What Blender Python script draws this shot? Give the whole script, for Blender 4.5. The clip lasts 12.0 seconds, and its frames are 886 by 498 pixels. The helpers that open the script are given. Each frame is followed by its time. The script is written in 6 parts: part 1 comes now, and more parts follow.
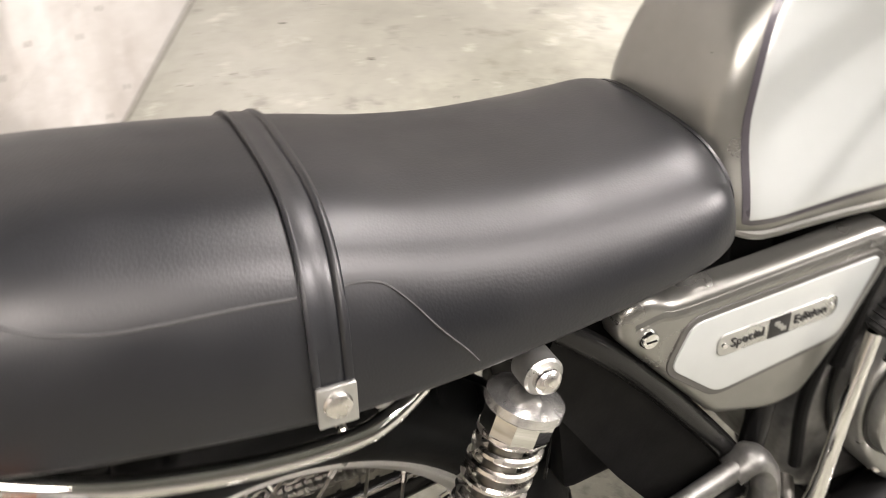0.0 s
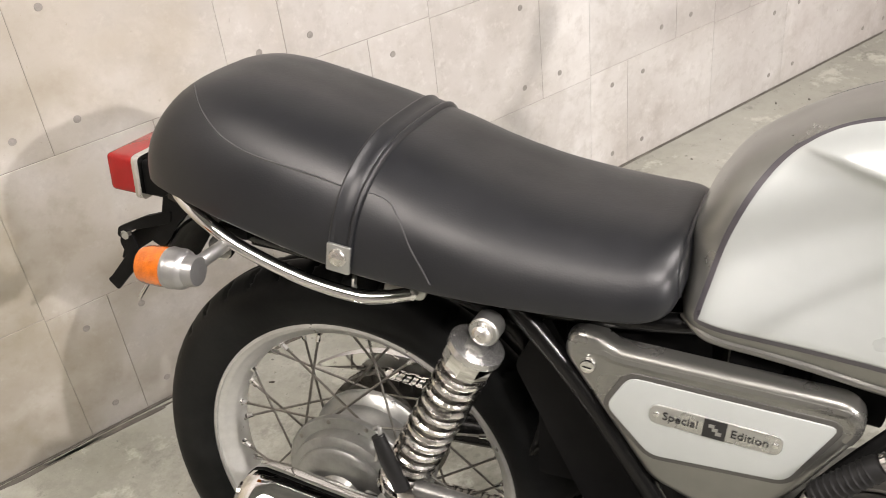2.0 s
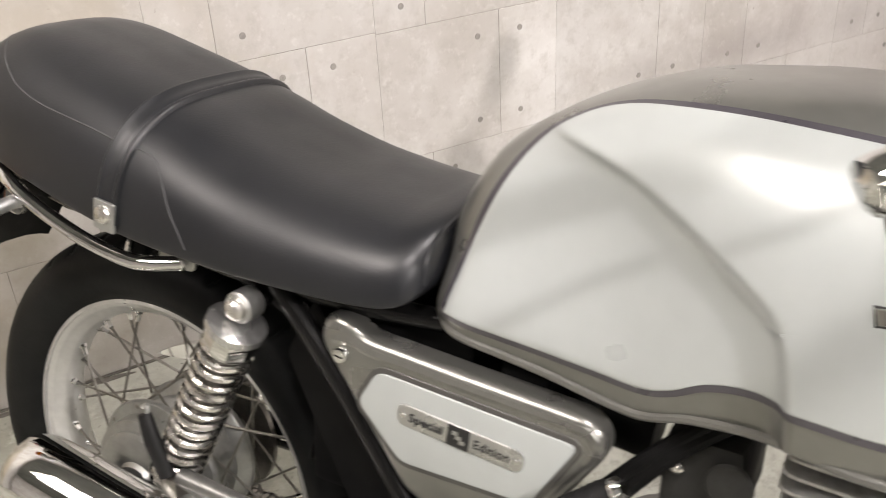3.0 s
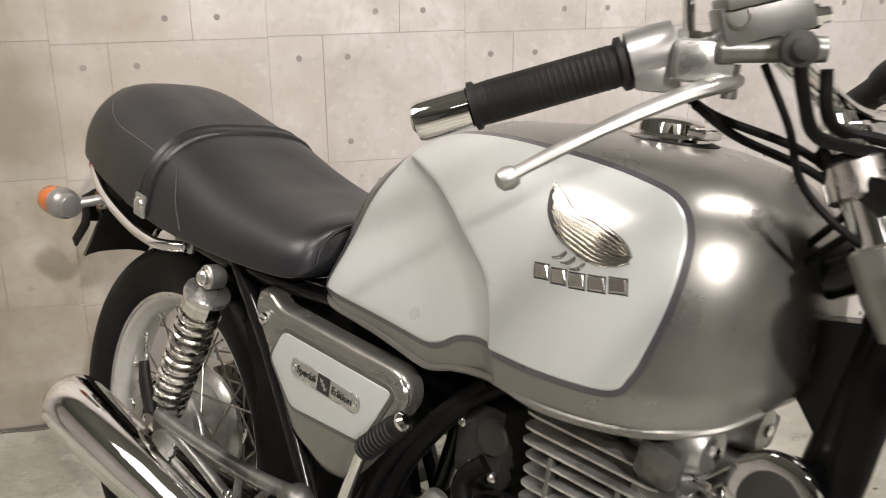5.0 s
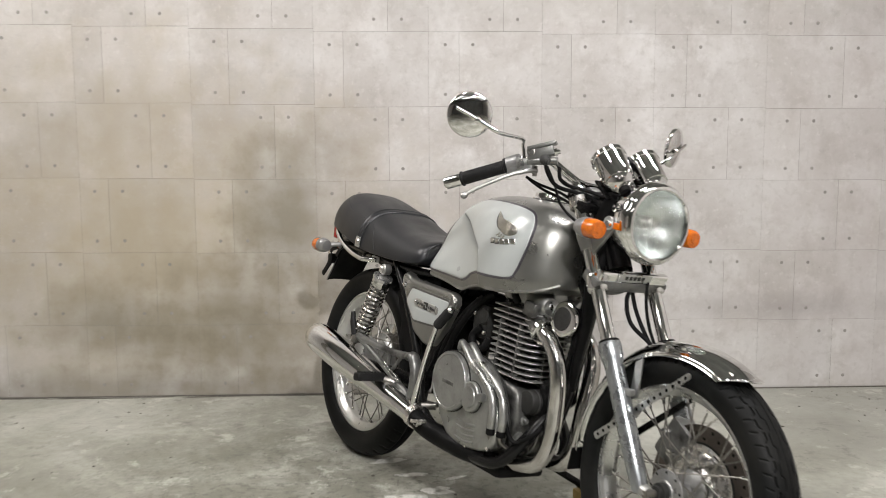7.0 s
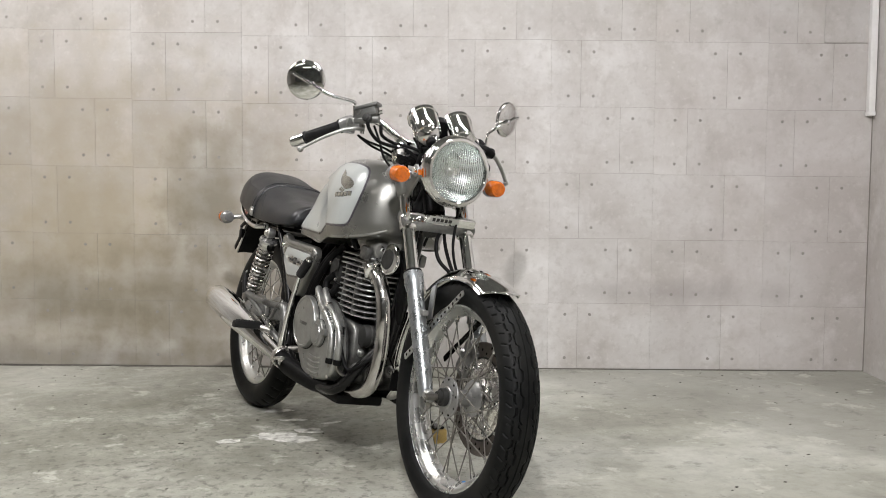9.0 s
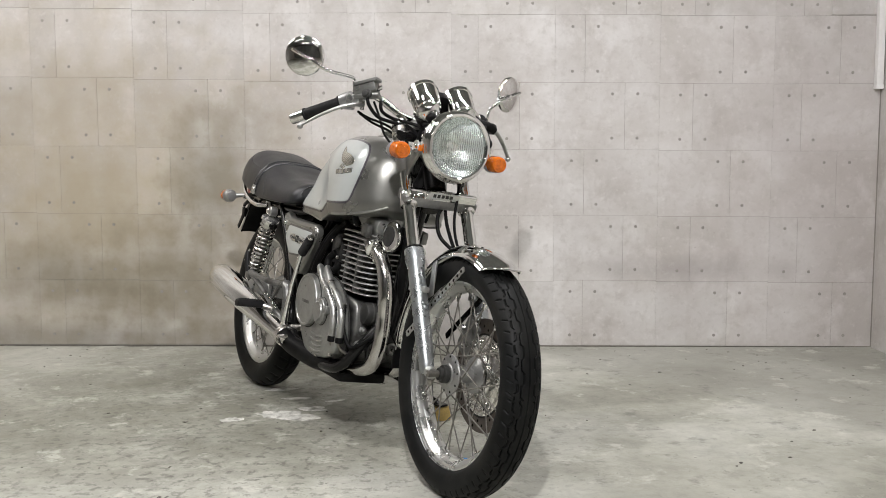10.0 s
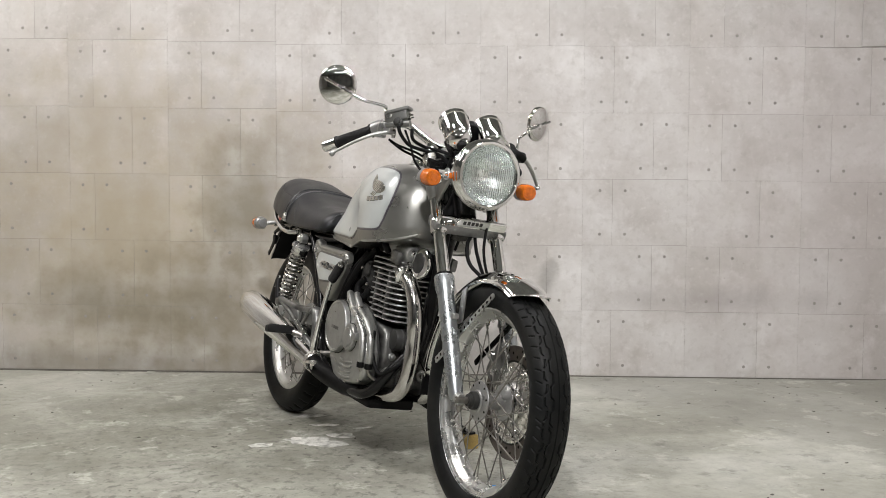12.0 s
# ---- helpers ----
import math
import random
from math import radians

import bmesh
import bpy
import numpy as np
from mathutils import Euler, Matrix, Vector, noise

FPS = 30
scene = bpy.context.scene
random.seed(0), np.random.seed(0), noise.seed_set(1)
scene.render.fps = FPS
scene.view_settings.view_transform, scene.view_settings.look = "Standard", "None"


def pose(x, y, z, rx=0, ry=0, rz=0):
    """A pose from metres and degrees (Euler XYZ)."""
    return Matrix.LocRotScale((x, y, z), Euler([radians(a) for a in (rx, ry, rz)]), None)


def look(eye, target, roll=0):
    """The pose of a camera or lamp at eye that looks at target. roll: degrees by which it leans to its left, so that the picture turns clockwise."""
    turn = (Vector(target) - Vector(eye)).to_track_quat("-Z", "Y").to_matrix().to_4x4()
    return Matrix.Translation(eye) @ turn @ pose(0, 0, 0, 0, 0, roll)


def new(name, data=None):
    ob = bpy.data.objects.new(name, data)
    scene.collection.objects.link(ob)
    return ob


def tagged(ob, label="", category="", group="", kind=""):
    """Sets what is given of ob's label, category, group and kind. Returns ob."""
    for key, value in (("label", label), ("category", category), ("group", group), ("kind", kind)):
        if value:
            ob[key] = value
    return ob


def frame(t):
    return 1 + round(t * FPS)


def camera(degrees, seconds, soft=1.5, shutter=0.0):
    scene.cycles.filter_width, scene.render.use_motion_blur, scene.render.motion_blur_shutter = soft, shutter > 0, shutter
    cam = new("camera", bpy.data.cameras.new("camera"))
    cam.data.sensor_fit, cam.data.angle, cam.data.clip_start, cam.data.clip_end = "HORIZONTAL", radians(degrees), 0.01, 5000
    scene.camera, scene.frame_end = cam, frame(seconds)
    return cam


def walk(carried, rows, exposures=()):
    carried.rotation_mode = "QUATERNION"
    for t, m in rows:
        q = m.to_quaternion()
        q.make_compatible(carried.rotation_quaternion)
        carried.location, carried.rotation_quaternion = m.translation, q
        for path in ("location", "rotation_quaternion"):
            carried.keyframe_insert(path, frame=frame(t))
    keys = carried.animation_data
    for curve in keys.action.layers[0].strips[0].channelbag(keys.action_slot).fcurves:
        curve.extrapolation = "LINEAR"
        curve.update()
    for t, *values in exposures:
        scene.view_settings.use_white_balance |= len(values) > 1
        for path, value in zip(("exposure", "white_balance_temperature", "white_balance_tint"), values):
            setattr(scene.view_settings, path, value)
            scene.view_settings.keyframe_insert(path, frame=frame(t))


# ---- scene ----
cam = camera(49.7, 12.0, soft=0.6, shutter=0.45)
PATH = [
    (0, (0.738, -0.989, 1.275), (2.156, -0.759, -0.115), -5.4),
    (0.5, (0.696, -1.209, 1.295), (1.981, -0.414, -0.016), -7.4),
    (1, (0.698, -1.431, 1.329), (1.794, -0.29, 0.105), -7.1),
    (1.5, (0.708, -1.585, 1.343), (1.674, -0.267, 0.189), -7.1),
    (2, (0.735, -1.644, 1.34), (1.64, -0.251, 0.225), -7.0),
    (2.5, (0.828, -1.727, 1.292), (1.717, -0.288, 0.225), -5.0),
    (3, (0.999, -1.81, 1.204), (1.824, -0.277, 0.219), -3.3),
    (3.5, (1.13, -1.934, 1.172), (1.853, -0.303, 0.267), -1.9),
    (3.7, (1.175, -1.994, 1.168), (1.843, -0.329, 0.283), -1.9),
    (5.3, (1.227, -2.444, 1.119), (1.647, -0.568, 0.567), 0.0),
    (5.5, (1.182, -2.604, 1.12), (1.578, -0.712, 0.607), 0.4),
    (6, (1.194, -3.072, 1.109), (1.439, -1.118, 0.759), -0.2),
    (6.5, (1.24, -3.543, 1.117), (1.383, -1.564, 0.871), -0.2),
    (7, (1.3, -4.013, 1.123), (1.362, -2.03, 0.876), -0.3),
    (7.5, (1.546, -4.326, 1.103), (1.525, -2.341, 0.866), -0.2),
    (7.7, (1.633, -4.469, 1.104), (1.649, -2.482, 0.889), -0.4),
    (9.3, (1.878, -4.397, 0.853), (1.843, -2.403, 0.709), 0.5),
    (9.5, (1.882, -4.395, 0.865), (1.84, -2.403, 0.692), 0.5),
    (10, (1.89, -4.389, 0.866), (1.85, -2.398, 0.679), -0.1),
    (10.5, (1.881, -4.398, 0.859), (1.825, -2.405, 0.7), -0.0),
    (11, (1.881, -4.414, 0.858), (1.801, -2.42, 0.722), 0.1),
    (11.5, (1.884, -4.416, 0.862), (1.796, -2.423, 0.732), 0.1),
    (12, (1.881, -4.407, 0.854), (1.786, -2.413, 0.733), 0.2),
]
EXPOSURES = [(0.0, 0.46, 6800, 16), (0.5, 0.40, 6800, 16), (1.0, 0.32, 6800, 15), (2.0, 0.15, 6750, 15), (3.0, 0.06, 6700, 15), (3.5, -0.14, 6700, 14), (3.7, -0.16, 6700, 14), (5.3, -0.25, 6850, 15), (6.0, -0.32, 6700, 12), (6.5, -0.37, 6550, 12), (7.5, -0.4, 6400, 12), (9.3, -0.42, 6350, 12), (12.0, -0.44, 6380, 12)]
walk(cam, [(t, look(eye, target, roll)) for t, eye, target, roll in PATH], EXPOSURES)

# ---- light: a garage at night, lit by ceiling lamps ----
world = bpy.data.worlds.new("night")
world.use_nodes = True
world.node_tree.nodes["Background"].inputs[0].default_value = (0.55, 0.6, 0.7, 1)
world.node_tree.nodes["Background"].inputs[1].default_value = 0.02
scene.world = world
CEILING = 2.7


def lamp(name, kind, at, aim, power, color, sx, sy=0.0):
    data = bpy.data.lights.new(name, "AREA")
    data.shape = kind
    data.size = sx
    if sy:
        data.size_y = sy
    data.energy, data.color = power, color
    ob = new(name, data)
    ob.matrix_world = look(at, aim)
    return ob


lamp("round_lamp_light", "DISK", (1.0, -2.2, 2.52), (1.2, -1.1, 0), 29, (1.0, 0.97, 0.945), 0.22)
lamp("round_lamp_light", "DISK", (1.75, -4.5, 2.52), (1.6, -1.2, 0.3), 116, (1.0, 0.975, 0.955), 0.11)
# added fill from an unseen fitting, lifts the right part of the wall
lamp("fill_light", "RECTANGLE", (2.45, -1.8, 2.60), (2.4, -1.4, 0), 42, (1.0, 0.98, 0.965), 1.2, 0.10)
# added broad panel, unseen, for the soft highlight on the seat
lamp("fill_light", "RECTANGLE", (-0.35, -1.25, 2.60), (-0.2, -1.25, 0), 19, (1.0, 0.97, 0.945), 0.9, 1.2)

# ---- shapes ----
V = Vector


class Geo:
    """Vertices and faces of one mesh."""

    def __init__(self):
        self.v, self.f = [], []

    def add(self, verts, faces):
        n = len(self.v)
        self.v += [tuple(p) for p in verts]
        self.f += [tuple(i + n for i in f) for f in faces]
        return self

    def moved(self, m):
        self.v = [tuple(m @ V(p)) for p in self.v]
        return self

    def plus(self, other):
        return self.add(other.v, other.f)


def curve_through(points, steps):
    """Points along a smooth curve through the given ones."""
    p = [V(q) for q in points]
    if steps < 2:
        return p
    p = [2 * p[0] - p[1], *p, 2 * p[-1] - p[-2]]
    out = []
    for i in range(1, len(p) - 2):
        for k in range(steps):
            t = k / steps
            out.append(0.5 * (2 * p[i] + (p[i + 1] - p[i - 1]) * t + (2 * p[i - 1] - 5 * p[i] + 4 * p[i + 1] - p[i + 2]) * t * t
                              + (3 * p[i] - p[i - 1] - 3 * p[i + 1] + p[i + 2]) * t ** 3))
    return out + [p[-2]]


def tube(points, r, n=10, steps=6, closed=False, flat=1.0):
    """A pipe along a smooth curve; r is one radius or one for each given point."""
    pts = curve_through(points, steps)
    m = len(pts)
    radii = np.interp(np.linspace(0, 1, m), np.linspace(0, 1, len(points)), r).tolist() if hasattr(r, "__len__") else [r] * m
    g, side = Geo(), None
    for i, p in enumerate(pts):
        d = (pts[(i + 1) % m if closed else min(i + 1, m - 1)] - pts[(i - 1) % m if closed else max(i - 1, 0)]).normalized()
        if side is None:
            side = d.cross(V((0, 0, 1)) if abs(d.z) < 0.9 else V((0, 1, 0))).normalized()
        side = (side - d * side.dot(d)).normalized()
        up = d.cross(side)
        g.v += [tuple(p + radii[i] * (math.cos(a) * side + flat * math.sin(a) * up)) for a in (2 * math.pi * k / n for k in range(n))]
    for i in range(m if closed else m - 1):
        j = (i + 1) % m
        g.f += [(i * n + k, i * n + (k + 1) % n, j * n + (k + 1) % n, j * n + k) for k in range(n)]
    if not closed:
        g.f += [tuple(range(n - 1, -1, -1)), tuple((m - 1) * n + k for k in range(n))]
    return g


def lathe(profile, at=(0, 0, 0), axis=(0, 0, 1), n=32, close=True):
    """Turns (radius, height) about an axis through at."""
    m = Matrix.Translation(at) @ V(axis).to_track_quat("Z", "Y").to_matrix().to_4x4()
    g = Geo()
    for r, z in profile:
        g.v += [tuple(m @ V((r * math.cos(a), r * math.sin(a), z))) for a in (2 * math.pi * k / n for k in range(n))]
    for i in range(len(profile) - 1):
        g.f += [(i * n + k, i * n + (k + 1) % n, (i + 1) * n + (k + 1) % n, (i + 1) * n + k) for k in range(n)]
    if close:
        g.f += [tuple(range(n - 1, -1, -1)), tuple((len(profile) - 1) * n + k for k in range(n))]
    return g


def rod(a, b, r, n=10, r2=None):
    a, b = V(a), V(b)
    return lathe([(r, 0), (r if r2 is None else r2, (b - a).length)], a, b - a, n)


def box(at, size, bevel=0.0, turn=(0, 0, 0), segments=2):
    bm = bmesh.new()
    bmesh.ops.create_cube(bm, size=1)
    bmesh.ops.scale(bm, vec=size, verts=bm.verts)
    if bevel:
        bmesh.ops.bevel(bm, geom=list(bm.edges), offset=bevel, segments=segments, profile=0.6, affect="EDGES")
    bm.verts.index_update()
    g = Geo().add([v.co for v in bm.verts], [[v.index for v in f.verts] for f in bm.faces])
    bm.free()
    return g.moved(pose(*at, *turn))


def inset(poly, d):
    """The outline moved inwards by d (counter-clockwise outlines)."""
    out, n = [], len(poly)
    for i in range(n):
        a, b, c = (V(poly[(i + k) % n]) for k in (-1, 0, 1))
        e, f = (b - a), (c - b)
        e, f = (V((-q.y, q.x)).normalized() if q.length > 1e-9 else V((0, 0)) for q in (e, f))
        k = (e + f)
        k = k.normalized() / max(0.5, k.normalized().dot(e)) if k.length > 1e-6 else e
        out.append(tuple(b + d * k))
    return out


def area_sign(poly):
    return sum(a[0] * b[1] - b[0] * a[1] for a, b in zip(poly, poly[1:] + poly[:1]))


def rounded(poly, r, n=4):
    """The outline with its corners rounded."""
    out, m = [], len(poly)
    for i in range(m):
        a, b, c = (V(poly[(i + k) % m]) for k in (-1, 0, 1))
        q = min(r, 0.45 * (a - b).length, 0.45 * (c - b).length)
        p0, p1 = b + (a - b).normalized() * q, b + (c - b).normalized() * q
        out += [tuple((1 - t) ** 2 * p0 + 2 * t * (1 - t) * b + t * t * p1) for t in (k / n for k in range(n + 1))]
    return out


def plate(poly, y0, y1, bevel=0.0, place=None, rings=3):
    """A plate with its outline in x and z, from y0 to y1, rounded at y1. place(x, z, y) may bend it."""
    place = place or (lambda x, z, y: (x, y, z))
    poly = poly if area_sign(poly) > 0 else poly[::-1]
    sign = 1 if y1 > y0 else -1
    n, g, levels = len(poly), Geo(), [(0.0, y0)]
    levels += [(bevel * (1 - math.cos(a)), y1 - sign * bevel * (1 - math.sin(a))) for a in (math.pi / 2 * k / rings for k in range(rings + 1))] if bevel else [(0.0, y1)]
    for d, y in levels:
        g.v += [place(*p, y) for p in (inset(poly, d) if d else poly)]
    for i in range(len(levels) - 1):
        g.f += [(i * n + k, i * n + (k + 1) % n, (i + 1) * n + (k + 1) % n, (i + 1) * n + k) for k in range(n)]
    g.f += [tuple(range(n - 1, -1, -1)), tuple((len(levels) - 1) * n + k for k in range(n))]
    return g


def helix(a, b, radius, wire, turns, n=7, per=22):
    a, b = V(a), V(b)
    m = Matrix.Translation(a) @ (b - a).to_track_quat("Z", "Y").to_matrix().to_4x4()
    length, k = (b - a).length, int(turns * per)
    return tube([m @ V((radius * math.cos(2 * math.pi * turns * i / k), radius * math.sin(2 * math.pi * turns * i / k), length * i / k)) for i in range(k + 1)], wire, n, 1)


def mesh_of(name, g, material, smooth=35):
    me = bpy.data.meshes.new(name)
    me.from_pydata(g.v, [], g.f)
    bm = bmesh.new()
    bm.from_mesh(me)
    bmesh.ops.recalc_face_normals(bm, faces=bm.faces)
    bm.to_mesh(me)
    bm.free()
    if material:
        me.materials.append(material)
    if smooth:
        me.polygons.foreach_set("use_smooth", [True] * len(me.polygons))
        me.set_sharp_from_angle(angle=radians(smooth))
    return me


def part(name, g, material, parent, label="", smooth=35, m=None):
    ob = new(name, mesh_of(name, g, material, smooth))
    ob.parent = parent
    if m:
        ob.matrix_basis = m
    return tagged(ob, label) if label else ob


def thing(name, g, material, label, category, group="", kind="", smooth=35):
    return tagged(new(name, mesh_of(name, g, material, smooth)), label, category, group, kind)


def lettering(name, body, size, material, parent, m, depth=0.0006, label=""):
    """Words in the built-in font, turned into a mesh."""
    cu = bpy.data.curves.new(name, "FONT")
    cu.body, cu.size, cu.extrude, cu.align_x, cu.align_y = body, size, depth, "CENTER", "CENTER"
    cu.resolution_u = 3
    tmp = new(name + "_tmp", cu)
    me = bpy.data.meshes.new_from_object(tmp.evaluated_get(bpy.context.evaluated_depsgraph_get()))
    bpy.data.objects.remove(tmp)
    me.materials.clear()
    me.materials.append(material)
    ob = new(name, me)
    ob.parent = parent
    ob.matrix_basis = m
    return tagged(ob, label) if label else ob

# ---- materials ----
def material(name, color, rough=0.5, metal=0.0, vary=0.15, scale=12.0, bump=0.0, bump_scale=60.0, coat=0.0,
             stain=None, stain_scale=3.0, stain_amount=0.5, specular=0.5, rough_vary=0.1, by_object=0.0):
    """A surface whose colour and gloss vary at two scales, with fine relief."""
    m = bpy.data.materials.new(name)
    m.use_nodes = True
    t, b = m.node_tree, m.node_tree.nodes["Principled BSDF"]
    add = t.nodes.new
    place = add("ShaderNodeNewGeometry") if by_object < 0 else add("ShaderNodeTexCoord")
    where = place.outputs["Position"] if by_object < 0 else place.outputs["Object"]

    def noise_at(s, detail=5.0):
        n = add("ShaderNodeTexNoise")
        n.inputs["Scale"].default_value, n.inputs["Detail"].default_value = s, detail
        t.links.new(where, n.inputs["Vector"])
        return n.outputs["Fac"]

    def ramp(value, a, z, lo=0.3, hi=0.7):
        r = add("ShaderNodeMapRange")
        r.inputs["From Min"].default_value, r.inputs["From Max"].default_value = lo, hi
        r.inputs["To Min"].default_value, r.inputs["To Max"].default_value = a, z
        t.links.new(value, r.inputs["Value"])
        return r.outputs["Result"]

    rgb = add("ShaderNodeRGB")
    rgb.outputs[0].default_value = (*color, 1)
    out = rgb.outputs[0]
    for s, amount in ((scale, vary), (scale * 7, vary * 0.6)):
        hsv = add("ShaderNodeHueSaturation")
        t.links.new(out, hsv.inputs["Color"])
        t.links.new(ramp(noise_at(s), 1 - amount, 1 + amount), hsv.inputs["Value"])
        out = hsv.outputs["Color"]
    if stain:
        mix = add("ShaderNodeMix")
        mix.data_type = "RGBA"
        t.links.new(ramp(noise_at(stain_scale, 8), 0, stain_amount, 0.48, 0.68), mix.inputs["Factor"])
        t.links.new(out, mix.inputs["A"])
        mix.inputs["B"].default_value = (*stain, 1)
        out = mix.outputs["Result"]
    t.links.new(out, b.inputs["Base Color"])
    t.links.new(ramp(noise_at(scale * 1.7), max(0.02, rough - rough_vary * rough), min(1, rough + 1.6 * rough_vary * rough)), b.inputs["Roughness"])
    b.inputs["Metallic"].default_value = metal
    b.inputs["Specular IOR Level"].default_value = specular
    b.inputs["Coat Weight"].default_value = coat
    b.inputs["Coat Roughness"].default_value = 0.09
    if bump:
        n = add("ShaderNodeBump")
        n.inputs["Strength"].default_value, n.inputs["Distance"].default_value = 0.6, bump
        t.links.new(noise_at(bump_scale, 4), n.inputs["Height"])
        t.links.new(n.outputs["Normal"], b.inputs["Normal"])
    return m


CHROME = material("chrome", (0.80, 0.80, 0.79), 0.035, 1.0, 0.04, 20, rough_vary=0.5)
DULL_CHROME = material("worn chrome", (0.74, 0.72, 0.69), 0.22, 1.0, 0.08, 25, rough_vary=0.4, bump=0.0002, bump_scale=200)
ALLOY = material("brushed alloy", (0.46, 0.465, 0.45), 0.34, 0.9, 0.10, 18, bump=0.0003, bump_scale=160, rough_vary=0.4, stain=(0.22, 0.215, 0.20), stain_scale=14, stain_amount=0.5)
CAST = material("cast alloy", (0.18, 0.18, 0.172), 0.36, 0.7, 0.18, 22, bump=0.0006, bump_scale=220, stain=(0.022, 0.021, 0.018), stain_scale=18, stain_amount=0.85)
RIM = material("rim alloy", (0.52, 0.525, 0.51), 0.27, 0.88, 0.06, 15, rough_vary=0.4)
SATIN_RIM = material("satin rim alloy", (0.62, 0.62, 0.60), 0.38, 0.7, 0.07, 15, rough_vary=0.4)
LEG = material("clear-coated fork alloy", (0.36, 0.38, 0.39), 0.27, 0.9, 0.06, 20, bump=0.0002, bump_scale=180, rough_vary=0.3)
HUB = material("grey hub alloy", (0.34, 0.34, 0.33), 0.36, 0.8, 0.1, 30, rough_vary=0.3)
STEEL = material("steel", (0.24, 0.23, 0.21), 0.38, 1.0, 0.2, 40)
SILVER = material("champagne silver paint", (0.238, 0.237, 0.220), 0.29, 0.78, 0.05, 9, coat=0.25, bump=0.00004, bump_scale=900)
# pale grey in place of chrome that mirrors the wall
TAIL = material("grey steel mudguard", (0.44, 0.43, 0.41), 0.32, 0.45, 0.06, 20, rough_vary=0.3)
PEARL = material("pearl white paint", (0.405, 0.43, 0.42), 0.30, 0.15, 0.03, 6, coat=0.8)
STRIPE = material("purple grey stripe", (0.070, 0.065, 0.075), 0.3, 0.3, 0.06, 20, coat=0.6)
COVER_STRIPE = material("grey stripe", (0.085, 0.083, 0.078), 0.35, 0.4, 0.06, 20, coat=0.5)
BLACK = material("black frame paint", (0.005, 0.005, 0.005), 0.22, 0.0, 0.2, 14, specular=0.28)
MATT = material("black plastic", (0.004, 0.004, 0.004), 0.5, 0.0, 0.25, 20, bump=0.0003, bump_scale=300, specular=0.12)
RUBBER = material("tyre rubber", (0.0055, 0.006, 0.006), 0.5, 0.0, 0.3, 8, bump=0.0004, bump_scale=180, stain=(0.025, 0.024, 0.021), stain_scale=7, stain_amount=0.25, specular=0.12)
GRIP = material("grip rubber", (0.008, 0.008, 0.008), 0.55, 0.0, 0.2, 30, specular=0.25)
VINYL = material("black seat vinyl", (0.0080, 0.0088, 0.0108), 0.375, 0.0, 0.12, 6, rough_vary=0.15, specular=0.56)
THREAD = material("stitching", (0.055, 0.055, 0.056), 0.7, 0.0, 0.1, 40)
AMBER = material("amber lens", (0.50, 0.112, 0.003), 0.16, 0.0, 0.25, 90, coat=0.6, bump=0.0012, bump_scale=260)
RED = material("red lens", (0.30, 0.008, 0.008), 0.22, 0.0, 0.06, 30, coat=0.25, specular=0.3)
GREY_PLASTIC = material("silver plastic", (0.36, 0.36, 0.355), 0.33, 0.8, 0.06, 25)
DARK = material("dark recess", (0.003, 0.003, 0.003), 0.8, 0.0, 0.2, 20, specular=0.1)
INK = material("printed ink", (0.014, 0.014, 0.014), 0.5, 0.0, 0.1, 40)
OCHRE = material("ochre block", (0.42, 0.30, 0.10), 0.75, 0.0, 0.2, 30, bump=0.0006, bump_scale=120)
BLUE = material("blue sticker", (0.02, 0.22, 0.6), 0.5, 0.0, 0.05, 30)
MIRROR = material("mirror glass", (0.85, 0.86, 0.87), 0.02, 1.0, 0.01, 10)
EMBLEM = material("dark bright-edged metal", (0.55, 0.54, 0.50), 0.20, 1.0, 0.08, 40)
SHOCK = material("satin chrome", (0.62, 0.62, 0.61), 0.24, 0.9, 0.05, 30)
BOWL = material("silvered reflector", (0.84, 0.87, 0.86), 0.22, 1.0, 0.02, 20)
DISC = material("browned steel disc", (0.125, 0.108, 0.097), 0.36, 0.85, 0.15, 30)
# dark alloy; between the fins and on the carburettor it stands in for shade
DARK_ALLOY = material("dark alloy", (0.020, 0.020, 0.018), 0.6, 0.2, 0.3, 25, bump=0.0006, bump_scale=200)
COVER = material("grey engine cover alloy", (0.34, 0.345, 0.33), 0.30, 0.8, 0.08, 22, bump=0.0003, bump_scale=240, stain=(0.12, 0.115, 0.10), stain_scale=16, stain_amount=0.4)
PIPE = material("heat-tinted chrome", (0.60, 0.59, 0.575), 0.13, 1.0, 0.06, 14, rough_vary=0.6, stain=(0.22, 0.20, 0.17), stain_scale=9, stain_amount=0.6)
FIN = material("grimy fin alloy", (0.58, 0.58, 0.56), 0.36, 0.8, 0.15, 20, stain=(0.10, 0.095, 0.085), stain_scale=24, stain_amount=0.55, bump=0.0004, bump_scale=240)
GRIME = material("floor joint grime", (0.12, 0.11, 0.095), 0.9, 0.0, 0.3, 9, by_object=-1)
WHITE = material("white trunking", (0.78, 0.77, 0.75), 0.45, 0.0, 0.04, 10)


